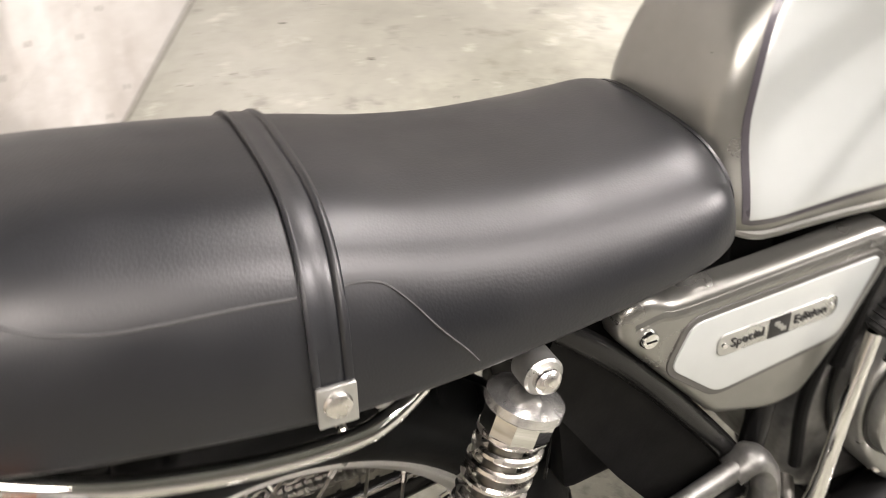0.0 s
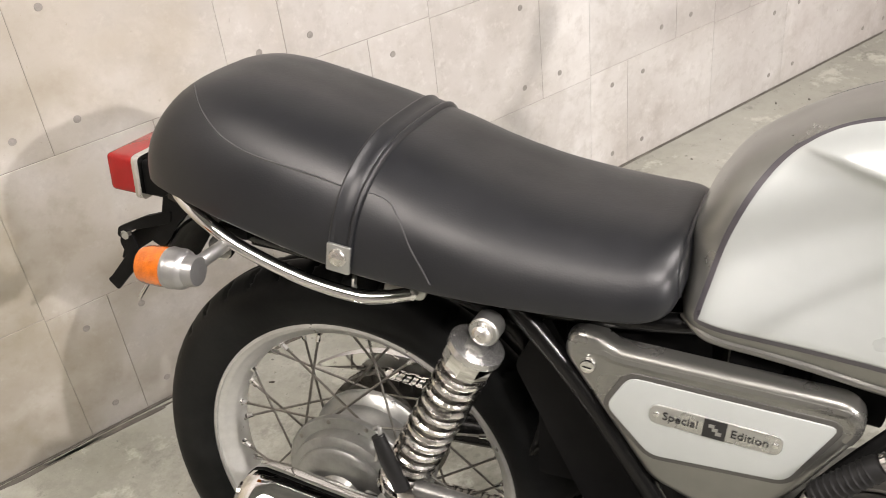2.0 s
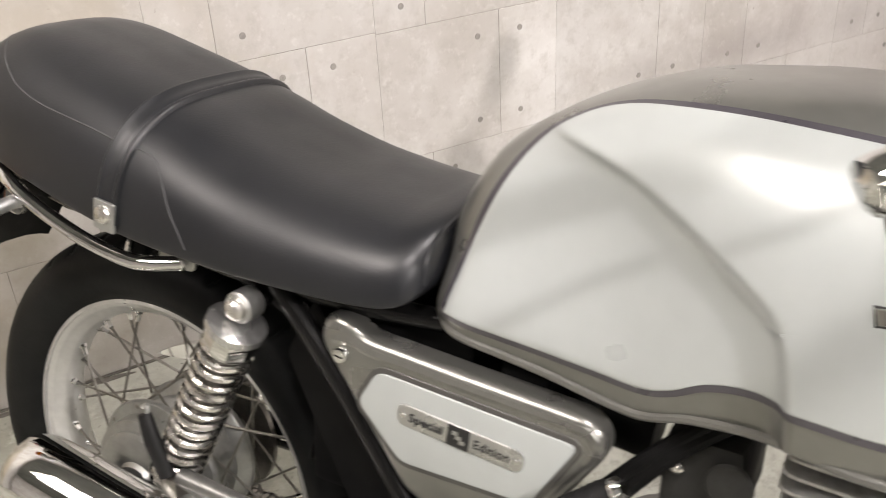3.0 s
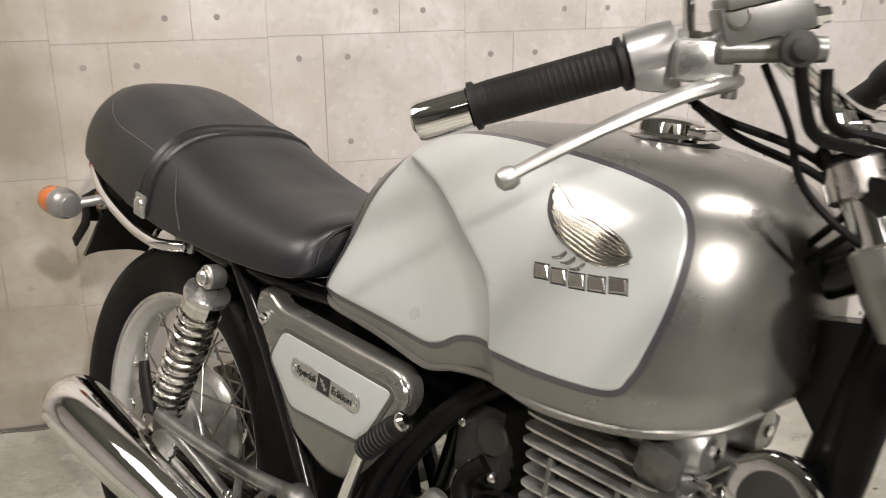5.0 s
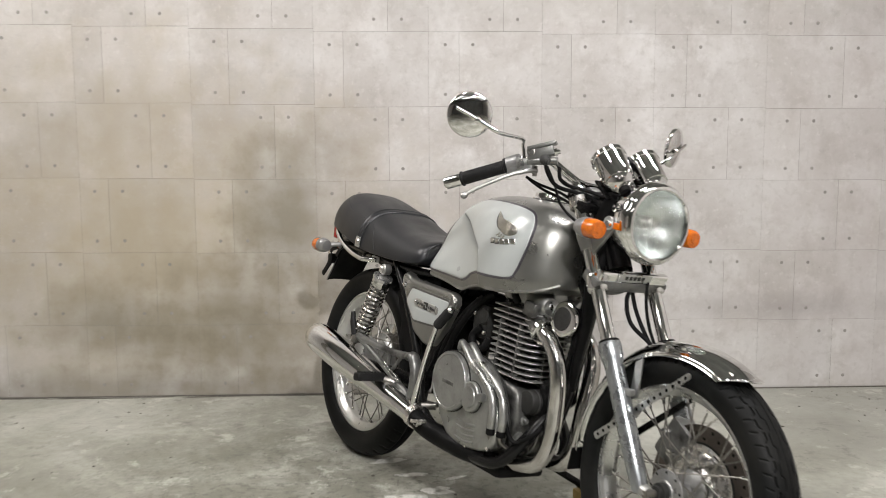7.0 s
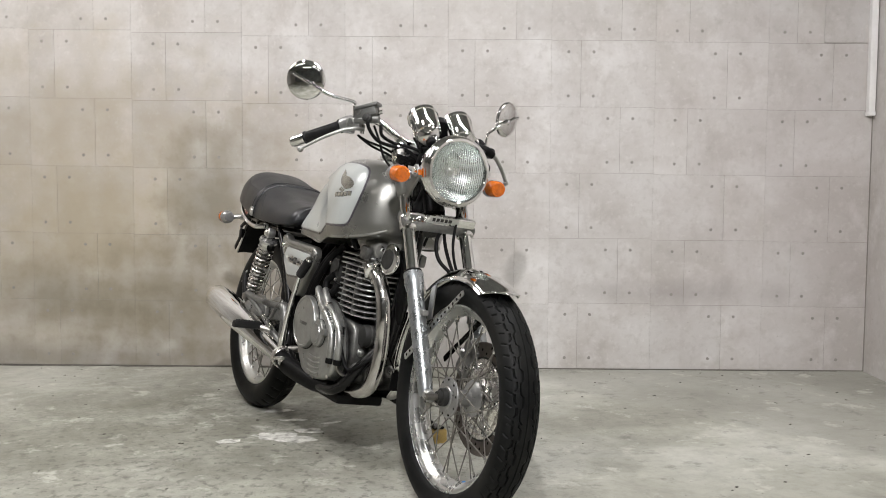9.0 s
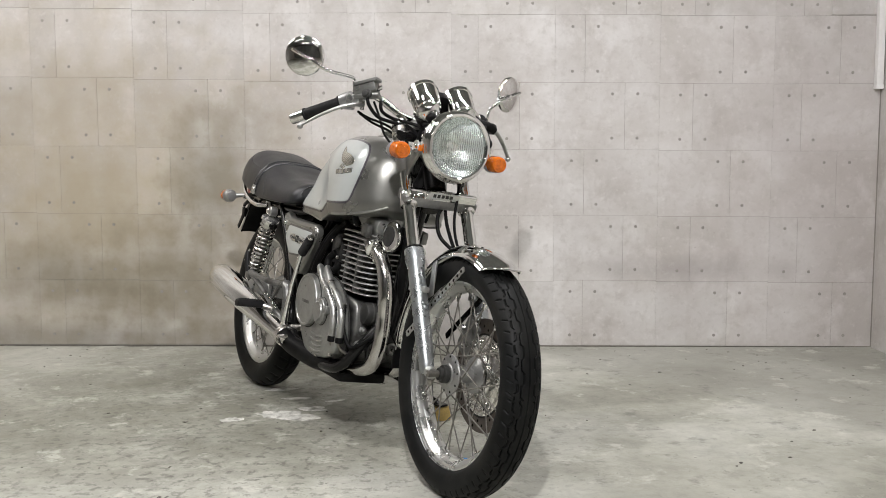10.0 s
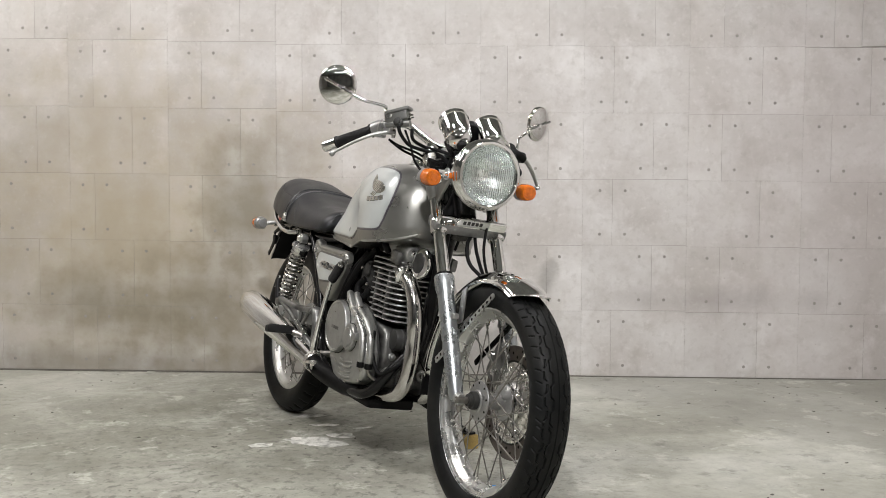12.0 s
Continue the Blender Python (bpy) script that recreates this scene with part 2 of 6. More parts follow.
def vinyl_grain():
    t = VINYL.node_tree
    b = t.nodes["Principled BSDF"]
    co, vor, bmp = t.nodes.new("ShaderNodeTexCoord"), t.nodes.new("ShaderNodeTexVoronoi"), t.nodes.new("ShaderNodeBump")
    vor.inputs["Scale"].default_value = 430
    bmp.inputs["Strength"].default_value, bmp.inputs["Distance"].default_value = 0.20, 0.0004
    t.links.new(co.outputs["Object"], vor.inputs["Vector"])
    t.links.new(vor.outputs["Distance"], bmp.inputs["Height"])
    t.links.new(bmp.outputs["Normal"], b.inputs["Normal"])


vinyl_grain()


def clear_glass():
    m = bpy.data.materials.new("lamp glass")
    m.use_nodes = True
    t = m.node_tree
    b = t.nodes["Principled BSDF"]
    b.inputs["Base Color"].default_value = (0.95, 0.98, 0.97, 1)
    b.inputs["Transmission Weight"].default_value = 1.0
    b.inputs["Roughness"].default_value = 0.04
    b.inputs["IOR"].default_value = 1.38
    return m


GLASS = clear_glass()


def concrete_floor():
    m = bpy.data.materials.new("painted concrete floor")
    m.use_nodes = True
    t = m.node_tree
    b, add, link = t.nodes["Principled BSDF"], t.nodes.new, t.links.new
    co = add("ShaderNodeTexCoord").outputs["Object"]

    def noise_at(s, d=6, rough=0.6, warp=0.0):
        n = add("ShaderNodeTexNoise")
        n.inputs["Scale"].default_value, n.inputs["Detail"].default_value, n.inputs["Roughness"].default_value, n.inputs["Distortion"].default_value = s, d, rough, warp
        link(co, n.inputs["Vector"])
        return n.outputs["Fac"]

    def ramp(v, stops):
        r = add("ShaderNodeValToRGB")
        while len(r.color_ramp.elements) < len(stops):
            r.color_ramp.elements.new(0.5)
        for e, (p, c) in zip(r.color_ramp.elements, stops):
            e.position, e.color = p, (*c, 1) if len(c) == 3 else (c[0],) * 3 + (1,)
        link(v, r.inputs["Fac"])
        return r.outputs["Color"]

    def mix(a, c, f, how="MIX"):
        x = add("ShaderNodeMix")
        x.data_type, x.blend_type = "RGBA", how
        if isinstance(f, float):
            x.inputs["Factor"].default_value = f
        else:
            link(f, x.inputs["Factor"])
        link(a, x.inputs["A"])
        if isinstance(c, tuple):
            x.inputs["B"].default_value = (*c, 1)
        else:
            link(c, x.inputs["B"])
        return x.outputs["Result"]

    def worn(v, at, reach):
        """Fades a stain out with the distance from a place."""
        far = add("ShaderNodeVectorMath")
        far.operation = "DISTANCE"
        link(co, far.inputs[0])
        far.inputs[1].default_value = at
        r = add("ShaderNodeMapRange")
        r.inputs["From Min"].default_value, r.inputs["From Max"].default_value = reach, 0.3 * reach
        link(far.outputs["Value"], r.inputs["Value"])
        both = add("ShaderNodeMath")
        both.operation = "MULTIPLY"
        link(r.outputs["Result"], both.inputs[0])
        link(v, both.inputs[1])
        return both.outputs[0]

    base = ramp(noise_at(1.3, 6, 0.6), [(0.38, (0.27, 0.268, 0.224)), (0.50, (0.37, 0.37, 0.317)), (0.62, (0.475, 0.477, 0.425))])
    base = mix(base, ramp(noise_at(7, 10, 0.70), [(0.38, (0.72,)), (0.50, (0.98,)), (0.62, (1.10,))]), 0.35, "MULTIPLY")
    base = mix(base, ramp(noise_at(26, 8, 0.70), [(0.40, (0.75,)), (0.50, (1.0,)), (0.60, (1.1,))]), 0.35, "MULTIPLY")
    # a greyer band along the wall, with a slanting edge
    axes = add("ShaderNodeSeparateXYZ")
    link(co, axes.inputs[0])
    slant = add("ShaderNodeMath")
    slant.operation = "MULTIPLY_ADD"
    link(axes.outputs["X"], slant.inputs[0])
    slant.inputs[1].default_value = 1.20
    link(axes.outputs["Y"], slant.inputs[2])
    wavy = add("ShaderNodeMath")
    wavy.operation = "MULTIPLY_ADD"
    link(noise_at(2.2, 6), wavy.inputs[0])
    wavy.inputs[1].default_value = 0.5
    link(slant.outputs[0], wavy.inputs[2])
    slant_edge = add("ShaderNodeMapRange")
    slant_edge.inputs["From Min"].default_value, slant_edge.inputs["From Max"].default_value = 2.66, 2.80
    slant_edge.inputs["To Max"].default_value = 0.55
    link(wavy.outputs[0], slant_edge.inputs["Value"])
    base = mix(base, (0.29, 0.287, 0.252), slant_edge.outputs["Result"])
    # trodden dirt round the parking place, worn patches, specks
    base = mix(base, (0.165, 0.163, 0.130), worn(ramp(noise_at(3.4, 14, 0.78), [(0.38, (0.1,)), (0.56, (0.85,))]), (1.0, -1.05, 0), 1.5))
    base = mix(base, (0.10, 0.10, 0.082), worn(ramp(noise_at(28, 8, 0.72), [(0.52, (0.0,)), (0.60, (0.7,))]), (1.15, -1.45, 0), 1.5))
    base = mix(base, (0.11, 0.108, 0.09), ramp(noise_at(9.0, 12, 0.74), [(0.56, (0.0,)), (0.64, (0.45,))]))
    base = mix(base, (0.55, 0.55, 0.49), ramp(noise_at(6.3, 10, 0.72), [(0.57, (0.0,)), (0.64, (0.6,))]))
    base = mix(base, (0.08, 0.08, 0.072), ramp(noise_at(52, 5, 0.6), [(0.66, (0.0,)), (0.71, (0.75,))]))
    link(base, b.inputs["Base Color"])
    r = add("ShaderNodeMapRange")
    r.inputs["To Min"].default_value, r.inputs["To Max"].default_value = 0.42, 0.85
    link(noise_at(3.2, 6), r.inputs["Value"])
    link(r.outputs["Result"], b.inputs["Roughness"])
    bp = add("ShaderNodeBump")
    bp.inputs["Strength"].default_value, bp.inputs["Distance"].default_value = 0.5, 0.004
    link(noise_at(22, 10, 0.7), bp.inputs["Height"])
    link(bp.outputs["Normal"], b.inputs["Normal"])
    return m


# centre, half size, amount, tone: stains, plus shade and light fall-off as colour
STAINS_AND_SHADE = [((-0.15, 0, 1.15), (1.1, 0.95), 0.42, (0.36, 0.33, 0.285)), ((0.20, 0, 0.55), (1.15, 0.95), 0.8, (0.36, 0.308, 0.212)), ((0.78, 0, 0.76), (0.27, 0.40), 0.80, (0.165, 0.148, 0.108)), ((0.93, 0, 1.02), (0.26, 0.18), 0.32, (0.20, 0.185, 0.15)),
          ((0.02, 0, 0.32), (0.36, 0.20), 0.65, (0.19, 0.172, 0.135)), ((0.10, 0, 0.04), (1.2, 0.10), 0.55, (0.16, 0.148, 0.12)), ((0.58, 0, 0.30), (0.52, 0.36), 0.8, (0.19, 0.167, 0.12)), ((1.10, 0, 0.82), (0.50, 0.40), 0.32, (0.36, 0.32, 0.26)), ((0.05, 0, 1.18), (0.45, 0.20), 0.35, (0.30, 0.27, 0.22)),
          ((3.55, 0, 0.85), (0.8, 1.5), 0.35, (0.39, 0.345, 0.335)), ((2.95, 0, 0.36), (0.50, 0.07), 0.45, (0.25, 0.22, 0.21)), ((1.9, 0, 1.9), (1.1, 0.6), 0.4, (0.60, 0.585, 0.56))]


def wall_paper():
    """Printed concrete wallpaper: cloudy greys, brownish clouds, each drop of paper a little different in tone."""
    m = bpy.data.materials.new("concrete print wallpaper")
    m.use_nodes = True
    t = m.node_tree
    b, add, link = t.nodes["Principled BSDF"], t.nodes.new, t.links.new
    pos = add("ShaderNodeNewGeometry").outputs["Position"]
    info = add("ShaderNodeObjectInfo").outputs["Random"]

    def noise_at(s, d=6, rough=0.6, warp=0.0):
        n = add("ShaderNodeTexNoise")
        n.inputs["Scale"].default_value, n.inputs["Detail"].default_value, n.inputs["Roughness"].default_value, n.inputs["Distortion"].default_value = s, d, rough, warp
        link(pos, n.inputs["Vector"])
        return n.outputs["Fac"]

    def span(v, lo, hi, a, z):
        r = add("ShaderNodeMapRange")
        for k, q in (("From Min", lo), ("From Max", hi), ("To Min", a), ("To Max", z)):
            r.inputs[k].default_value = q
        link(v, r.inputs["Value"])
        return r.outputs["Result"]

    def mix(a, c, f):
        x = add("ShaderNodeMix")
        x.data_type = "RGBA"
        link(f, x.inputs["Factor"])
        if isinstance(a, tuple):
            x.inputs["A"].default_value = (*a, 1)
        else:
            link(a, x.inputs["A"])
        x.inputs["B"].default_value = (*c, 1)
        return x.outputs["Result"]

    c = mix((0.545, 0.53, 0.51), (0.42, 0.395, 0.365), span(noise_at(2.3, 8, 0.62, 0.3), 0.40, 0.64, 0, 0.9))
    c = mix(c, (0.335, 0.30, 0.27), span(noise_at(5.2, 8, 0.65, 0.2), 0.53, 0.74, 0, 0.6))
    c = mix(c, (0.66, 0.65, 0.635), span(noise_at(3.7, 8, 0.65, 0.2), 0.53, 0.70, 0, 0.7))
    c = mix(c, (0.26, 0.23, 0.20), span(noise_at(60, 4, 0.6), 0.68, 0.75, 0, 0.7))
    c = mix(c, (0.34, 0.315, 0.285), span(noise_at(24, 6, 0.7), 0.50, 0.70, 0, 0.45))
    c = mix(c, (0.70, 0.69, 0.67), span(noise_at(33, 6, 0.7), 0.55, 0.72, 0, 0.4))
    # blurred stains; some patches paint in the motorcycle's shadow and uneven wall lighting
    for at, size, amount, tone in STAINS_AND_SHADE:
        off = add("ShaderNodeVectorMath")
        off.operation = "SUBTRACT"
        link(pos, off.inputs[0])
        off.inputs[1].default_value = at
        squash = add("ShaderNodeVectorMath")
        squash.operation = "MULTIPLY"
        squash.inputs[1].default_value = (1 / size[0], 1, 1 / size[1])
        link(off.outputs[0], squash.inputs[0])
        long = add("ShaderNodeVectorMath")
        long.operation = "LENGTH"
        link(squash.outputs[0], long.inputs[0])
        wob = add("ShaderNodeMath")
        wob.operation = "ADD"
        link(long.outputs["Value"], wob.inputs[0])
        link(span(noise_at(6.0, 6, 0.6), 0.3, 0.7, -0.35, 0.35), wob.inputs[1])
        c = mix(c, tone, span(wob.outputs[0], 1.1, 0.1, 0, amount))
    hsv = add("ShaderNodeHueSaturation")
    link(c, hsv.inputs["Color"])
    link(span(info, 0, 1, 0.955, 1.045), hsv.inputs["Value"])
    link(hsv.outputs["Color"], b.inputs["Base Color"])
    b.inputs["Roughness"].default_value = 0.62
    bp = add("ShaderNodeBump")
    bp.inputs["Strength"].default_value, bp.inputs["Distance"].default_value = 0.25, 0.0012
    link(noise_at(70, 8, 0.7), bp.inputs["Height"])
    link(bp.outputs["Normal"], b.inputs["Normal"])
    return m


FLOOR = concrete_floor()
PAPER = wall_paper()
JOINT = material("joint line", (0.24, 0.22, 0.195), 0.8, 0.0, 0.2, 8, by_object=-1)
DOT = material("printed tie hole", (0.26, 0.245, 0.225), 0.75, 0.0, 0.2, 30, by_object=-1)
PLASTER = material("bare garage concrete", (0.20, 0.21, 0.20), 0.8, 0.0, 0.2, 1.5, bump=0.002, bump_scale=40, by_object=-1)
RESERVOIR = material("grey reservoir alloy", (0.16, 0.162, 0.152), 0.36, 0.6, 0.08, 25)
PATCH = material("white paint spill", (0.58, 0.58, 0.54), 0.7, 0.0, 0.25, 25, stain=(0.26, 0.26, 0.23), stain_scale=34, stain_amount=1.0, bump=0.0008, bump_scale=70)

# ---- the room ----
XR = 3.77  # the corner with the side wall
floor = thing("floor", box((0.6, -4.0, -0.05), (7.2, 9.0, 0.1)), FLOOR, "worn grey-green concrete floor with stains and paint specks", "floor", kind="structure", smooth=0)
wall = thing("wall_north", box((0.5, 0.0609, 1.35), (7.0, 0.12, 2.7)), JOINT, "wall papered in printed concrete panels with fine joints", "wall", kind="structure", smooth=0)
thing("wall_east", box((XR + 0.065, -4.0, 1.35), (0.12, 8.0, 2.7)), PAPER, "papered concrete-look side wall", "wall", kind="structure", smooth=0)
# unseen wall, kept pale to bounce light onto the motorcycle's right side
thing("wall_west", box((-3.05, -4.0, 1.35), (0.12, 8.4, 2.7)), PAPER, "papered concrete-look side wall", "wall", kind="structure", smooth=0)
thing("wall_south", box((0.4, -8.3, 1.35), (7.0, 0.12, 2.7)), PLASTER, "bare grey concrete garage wall", "wall", kind="structure", smooth=0)
thing("ceiling", box((0.4, -4.0, CEILING + 0.06), (7.2, 8.8, 0.12)), PLASTER, "bare grey concrete garage ceiling", "ceiling", kind="structure", smooth=0)

# paper drops: left edge, joint of the odd rows, joint of the even rows
DROPS = [(-2.45, -2.14, -2.32), (-1.97, -1.66, -1.84), (-1.50, -1.19, -1.37), (-1.02, -0.71, -0.89), (-0.55, -0.234, -0.42), (-0.079, 0.22, 0.038),
         (0.392, 0.731, 0.549), (0.898, 1.203, 1.019), (1.37, 1.68, 1.496), (1.84, 2.15, 1.962), (2.31, 2.627, 2.445), (2.783, 2.934, 3.109), (3.294, 3.421, 3.588)]
SHIFT = (0.0, 0.006, -0.004, 0.003, 0.0, -0.003, -0.006, -0.012, -0.006, -0.009, -0.004, -0.010, -0.014)
GAP = 0.0005
holes = Geo()
for i, (left, odd, even) in enumerate(DROPS):
    right = DROPS[i + 1][0] if i + 1 < len(DROPS) else XR
    pitch = float(np.interp(left, (-0.3, 2.3), (0.3105, 0.3005)))
    for row in range(8):
        z0 = 0.004 if row == 0 else 0.313 + pitch * (row - 1) + SHIFT[i]
        z1 = min(CEILING - 0.01, 0.313 + pitch * row + SHIFT[i])
        joint = odd if row % 2 else even
        for a, b, ga, gb in ((left, joint, 0.0002, GAP), (joint, right, GAP, 0.0002)):
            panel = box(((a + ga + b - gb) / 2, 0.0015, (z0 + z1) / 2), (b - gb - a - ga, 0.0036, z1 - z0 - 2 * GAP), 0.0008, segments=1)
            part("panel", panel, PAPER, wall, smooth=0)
        for dx in (-0.057, 0.057):
            for z in (z0 + 0.050, z1 - 0.052):
                if joint + dx < XR - 0.02:
                    holes.plus(lathe([(0.0072, 0), (0.0064, 0.0006), (0.004, 0.0008)], (joint + dx, -0.0003, z), (0, -1, 0), 12))
tagged(part("tie_holes", holes, DOT, wall, "printed grey formwork tie holes", smooth=0), kind="stuff")
# a strip of dirt where wall and floor meet
thing("baseboard", box((0.3, -0.0025, 0.0015), (6.7, 0.006, 0.003), 0.001), GRIME, "dark gap line at the foot of the wall", "trim", kind="structure", smooth=0)

# cable trunking in the corner
conduit = thing("cable_trunking", box((XR - 0.016, -0.020, 1.92), (0.03, 0.032, 1.46), 0.003), WHITE, "white plastic cable trunking fixed in the wall corner", "trunking", smooth=35)
part("end_cap", box((XR - 0.016, -0.020, 1.185), (0.034, 0.036, 0.02), 0.004), WHITE, conduit)
thing("paper_flap", box((3.648, -0.006, 1.62), (0.215, 0.004, 0.23), 0.001, (1.2, 0, 0.5)), PAPER, "patched piece of concrete-print wallpaper lifting at its edge", "wallpaper", smooth=0)


def blob(cx, cy, sx, sy, turn, seed, z=0.0012, n=44):
    """A flat spill with a ragged edge."""
    rng = random.Random(seed)
    ph = [(rng.uniform(0, 6.28), rng.uniform(0.05, 0.22) / (k + 1) ** 0.6, k + 2) for k in range(9)]
    pts = []
    for i in range(n):
        a = 2 * math.pi * i / n
        r = 1 + sum(h * math.sin(k * a + p) for p, h, k in ph)
        x, y = sx * r * math.cos(a), sy * r * math.sin(a)
        pts.append((cx + x * math.cos(turn) - y * math.sin(turn), cy + x * math.sin(turn) + y * math.cos(turn)))
    g = Geo()
    g.v = [(x, y, 0.0) for x, y in pts] + [(cx + (x - cx) * 0.96, cy + (y - cy) * 0.96, z) for x, y in pts]
    g.f = [(i, (i + 1) % n, n + (i + 1) % n, n + i) for i in range(n)] + [tuple(range(n, 2 * n))]
    return g


for k, (cx, cy, sx, sy, turn) in enumerate([(1.12, -1.275, 0.035, 0.028, 0.3), (1.30, -1.22, 0.105, 0.055, -0.35), (1.37, -1.13, 0.05, 0.03, 0.2), (1.21, -0.85, 0.065, 0.018, 0.2),
                                            (1.29, -0.985, 0.05, 0.016, 0.1), (1.43, -1.02, 0.03, 0.012, 0.4)]):
    thing("paint_spill", blob(cx, cy, sx, sy, turn, k + 3), PATCH, "ragged white paint spill on the concrete floor", "paint spill", "paint spills on the floor", smooth=0)

# dirt along the wall's foot and loose grit on the floor
rng = random.Random(11)
dirt, grit = Geo(), Geo()
for k in range(16):
    dirt.plus(blob(-1.3 + 0.19 * k + rng.uniform(-0.05, 0.05), -0.014 - rng.uniform(0, 0.006), rng.uniform(0.05, 0.14), rng.uniform(0.003, 0.008), rng.uniform(-0.03, 0.03), 40 + k, 0.0016, 30))
thing("floor_dirt", dirt, GRIME, "dark dirt gathered along the foot of the wall", "dirt", kind="stuff", smooth=0)
for k in range(150):
    r = rng.uniform(0.0022, 0.0065)
    grit.plus(blob(rng.uniform(-0.6, 3.5), -rng.uniform(0.03, 1.0) ** 1.5 * 2.8 - 0.02, r, r * rng.uniform(0.4, 1), rng.uniform(0, 3), 80 + k, 0.0018, 9))
thing("floor_grit", grit, GRIME, "scattered dark grit on the concrete floor", "grit", kind="stuff", smooth=0)

# lamps on the unseen ceiling; diffuser fittings are added for chrome streaks and fill
tube_light = bpy.data.materials.new("lit lamp")
tube_light.use_nodes = True
tube_light.node_tree.nodes["Principled BSDF"].inputs["Emission Color"].default_value = (1, 0.95, 0.88, 1)
tube_light.node_tree.nodes["Principled BSDF"].inputs["Emission Strength"].default_value = 11.0
for x, y in ((2.45, -1.8), (2.9, -3.9), (0.1, -3.9), (0.6, -5.9), (2.6, -5.9)):
    fitting = thing("ceiling_light", box((x, y, 2.675), (1.28, 0.16, 0.05), 0.01), WHITE, "added, unseen white ceiling fitting with a lit diffuser", "ceiling light", "tube lights")
    part("diffuser", box((x, y, 2.635), (1.2, 0.1, 0.03), 0.012), tube_light, fitting)
# added panel fitting over the seat's fill light
fitting = thing("ceiling_light", box((-0.35, -1.25, 2.675), (1.0, 1.3, 0.05), 0.01), WHITE, "added, unseen white ceiling fitting with a lit diffuser", "ceiling light", "tube lights")
part("diffuser", box((-0.35, -1.25, 2.635), (0.9, 1.2, 0.03), 0.012), tube_light, fitting)
for x, y in ((1.0, -2.2), (1.75, -4.5)):
    thing("ceiling_lamp", lathe([(0.05, 0.18), (0.05, 0.10), (0.11, 0.02), (0.11, 0.008)], (x, y, 2.52), (0, 0, 1), 32, close=False), WHITE, "white ceiling lamp with a round shade", "ceiling lamp", "round ceiling lamps")

# ---- the motorcycle: x ahead, y to its left, z up, from the rear tyre's foot ----
bike = tagged(new("motorcycle"), "silver and white retro motorcycle leaning on its side stand", "motorcycle")
bike.matrix_basis = pose(1.111, -0.755, 0.0, -9.37, 0, -59.02) @ Matrix.Scale(0.992, 4)
HEAD = V((1.090, 0, 0.935))
RAKE = V((0.469, 0, -0.883))
STEER = Matrix.Translation(HEAD) @ Matrix.Rotation(radians(-3.2), 4, -RAKE) @ Matrix.Translation(-HEAD)
FRONT, REAR = V((1.447, 0, 0.318)), V((0, 0, 0.328))


def smooth_step(a, b, x):
    t = np.clip((x - a) / (b - a), 0, 1)
    return t * t * (3 - 2 * t)


# wheels
def tyre_geo(centre, radius, half, tread, around, across):
    """A tyre with cut grooves; tread(along, side) gives the depth of the cut."""
    g, h = Geo(), radius - 0.243
    half_profile = curve_through([(0.66 * half, 0.243, 0), (0.84 * half, 0.243 + 0.13 * h, 0), (0.975 * half, 0.243 + 0.34 * h, 0), (half, 0.243 + 0.53 * h, 0), (0.93 * half, 0.243 + 0.69 * h, 0),
                                  (0.74 * half, 0.243 + 0.845 * h, 0), (0.40 * half, 0.243 + 0.965 * h, 0), (0.0, radius, 0)], 12)
    whole = np.array([(-p.x, p.y) for p in half_profile] + [(p.x, p.y) for p in half_profile[-2::-1]])
    arc = np.r_[0, np.cumsum(np.hypot(*np.diff(whole, axis=0).T))]
    at = np.linspace(0, arc[-1], across + 1)
    lat, rad = np.interp(at, arc, whole[:, 0]), np.interp(at, arc, whole[:, 1])
    at -= arc[-1] / 2
    out_y, out_r = np.gradient(rad, at), -np.gradient(lat, at)
    for i in range(around):
        th = 2 * math.pi * i / around
        for j in range(across + 1):
            cut = tread(th * radius, float(at[j]))
            r, y = rad[j] + cut * out_r[j], lat[j] + cut * out_y[j]
            g.v.append((centre.x + r * math.cos(th), centre.y + y, centre.z + r * math.sin(th)))
    n = across + 1
    for i in range(around):
        p, q = i * n, ((i + 1) % around) * n
        g.f += [(p + j, q + j, q + j + 1, p + j + 1) for j in range(across)]
    return g


def groove(d, width, depth):
    return depth * max(0.0, 1 - (abs(d) / width) ** 4) if abs(d) < width else 0.0


def front_tread(along, side):
    """A straight centre groove, square-toothed grooves beside it and broken cuts on the shoulders."""
    cut = groove(side, 0.0015, 0.004)
    for s, shift in ((-1, 0.0), (1, 0.4)):
        q, w = s * side, (along / 0.062 + shift) % 1.0
        tooth = 0.0062 * (float(smooth_step(0.0, 0.13, w)) - float(smooth_step(0.5, 0.63, w)))
        cut = max(cut, groove(q - 0.0150 - tooth, 0.0019, 0.0055))
        w2 = (w + 0.3) % 1.0
        tooth = 0.0060 * (float(smooth_step(0.0, 0.13, w2)) - float(smooth_step(0.5, 0.63, w2)))
        if 0.05 < (2 * w2) % 1.0 < 0.80:
            cut = max(cut, groove(q - 0.0300 - tooth, 0.0018, 0.0045))
        if 0.0410 < q < 0.0570:
            cut = max(cut, groove(((2 * w) % 1.0 - 0.4 - 16 * (q - 0.049)) * 0.031, 0.0018, 0.0032))
    return cut


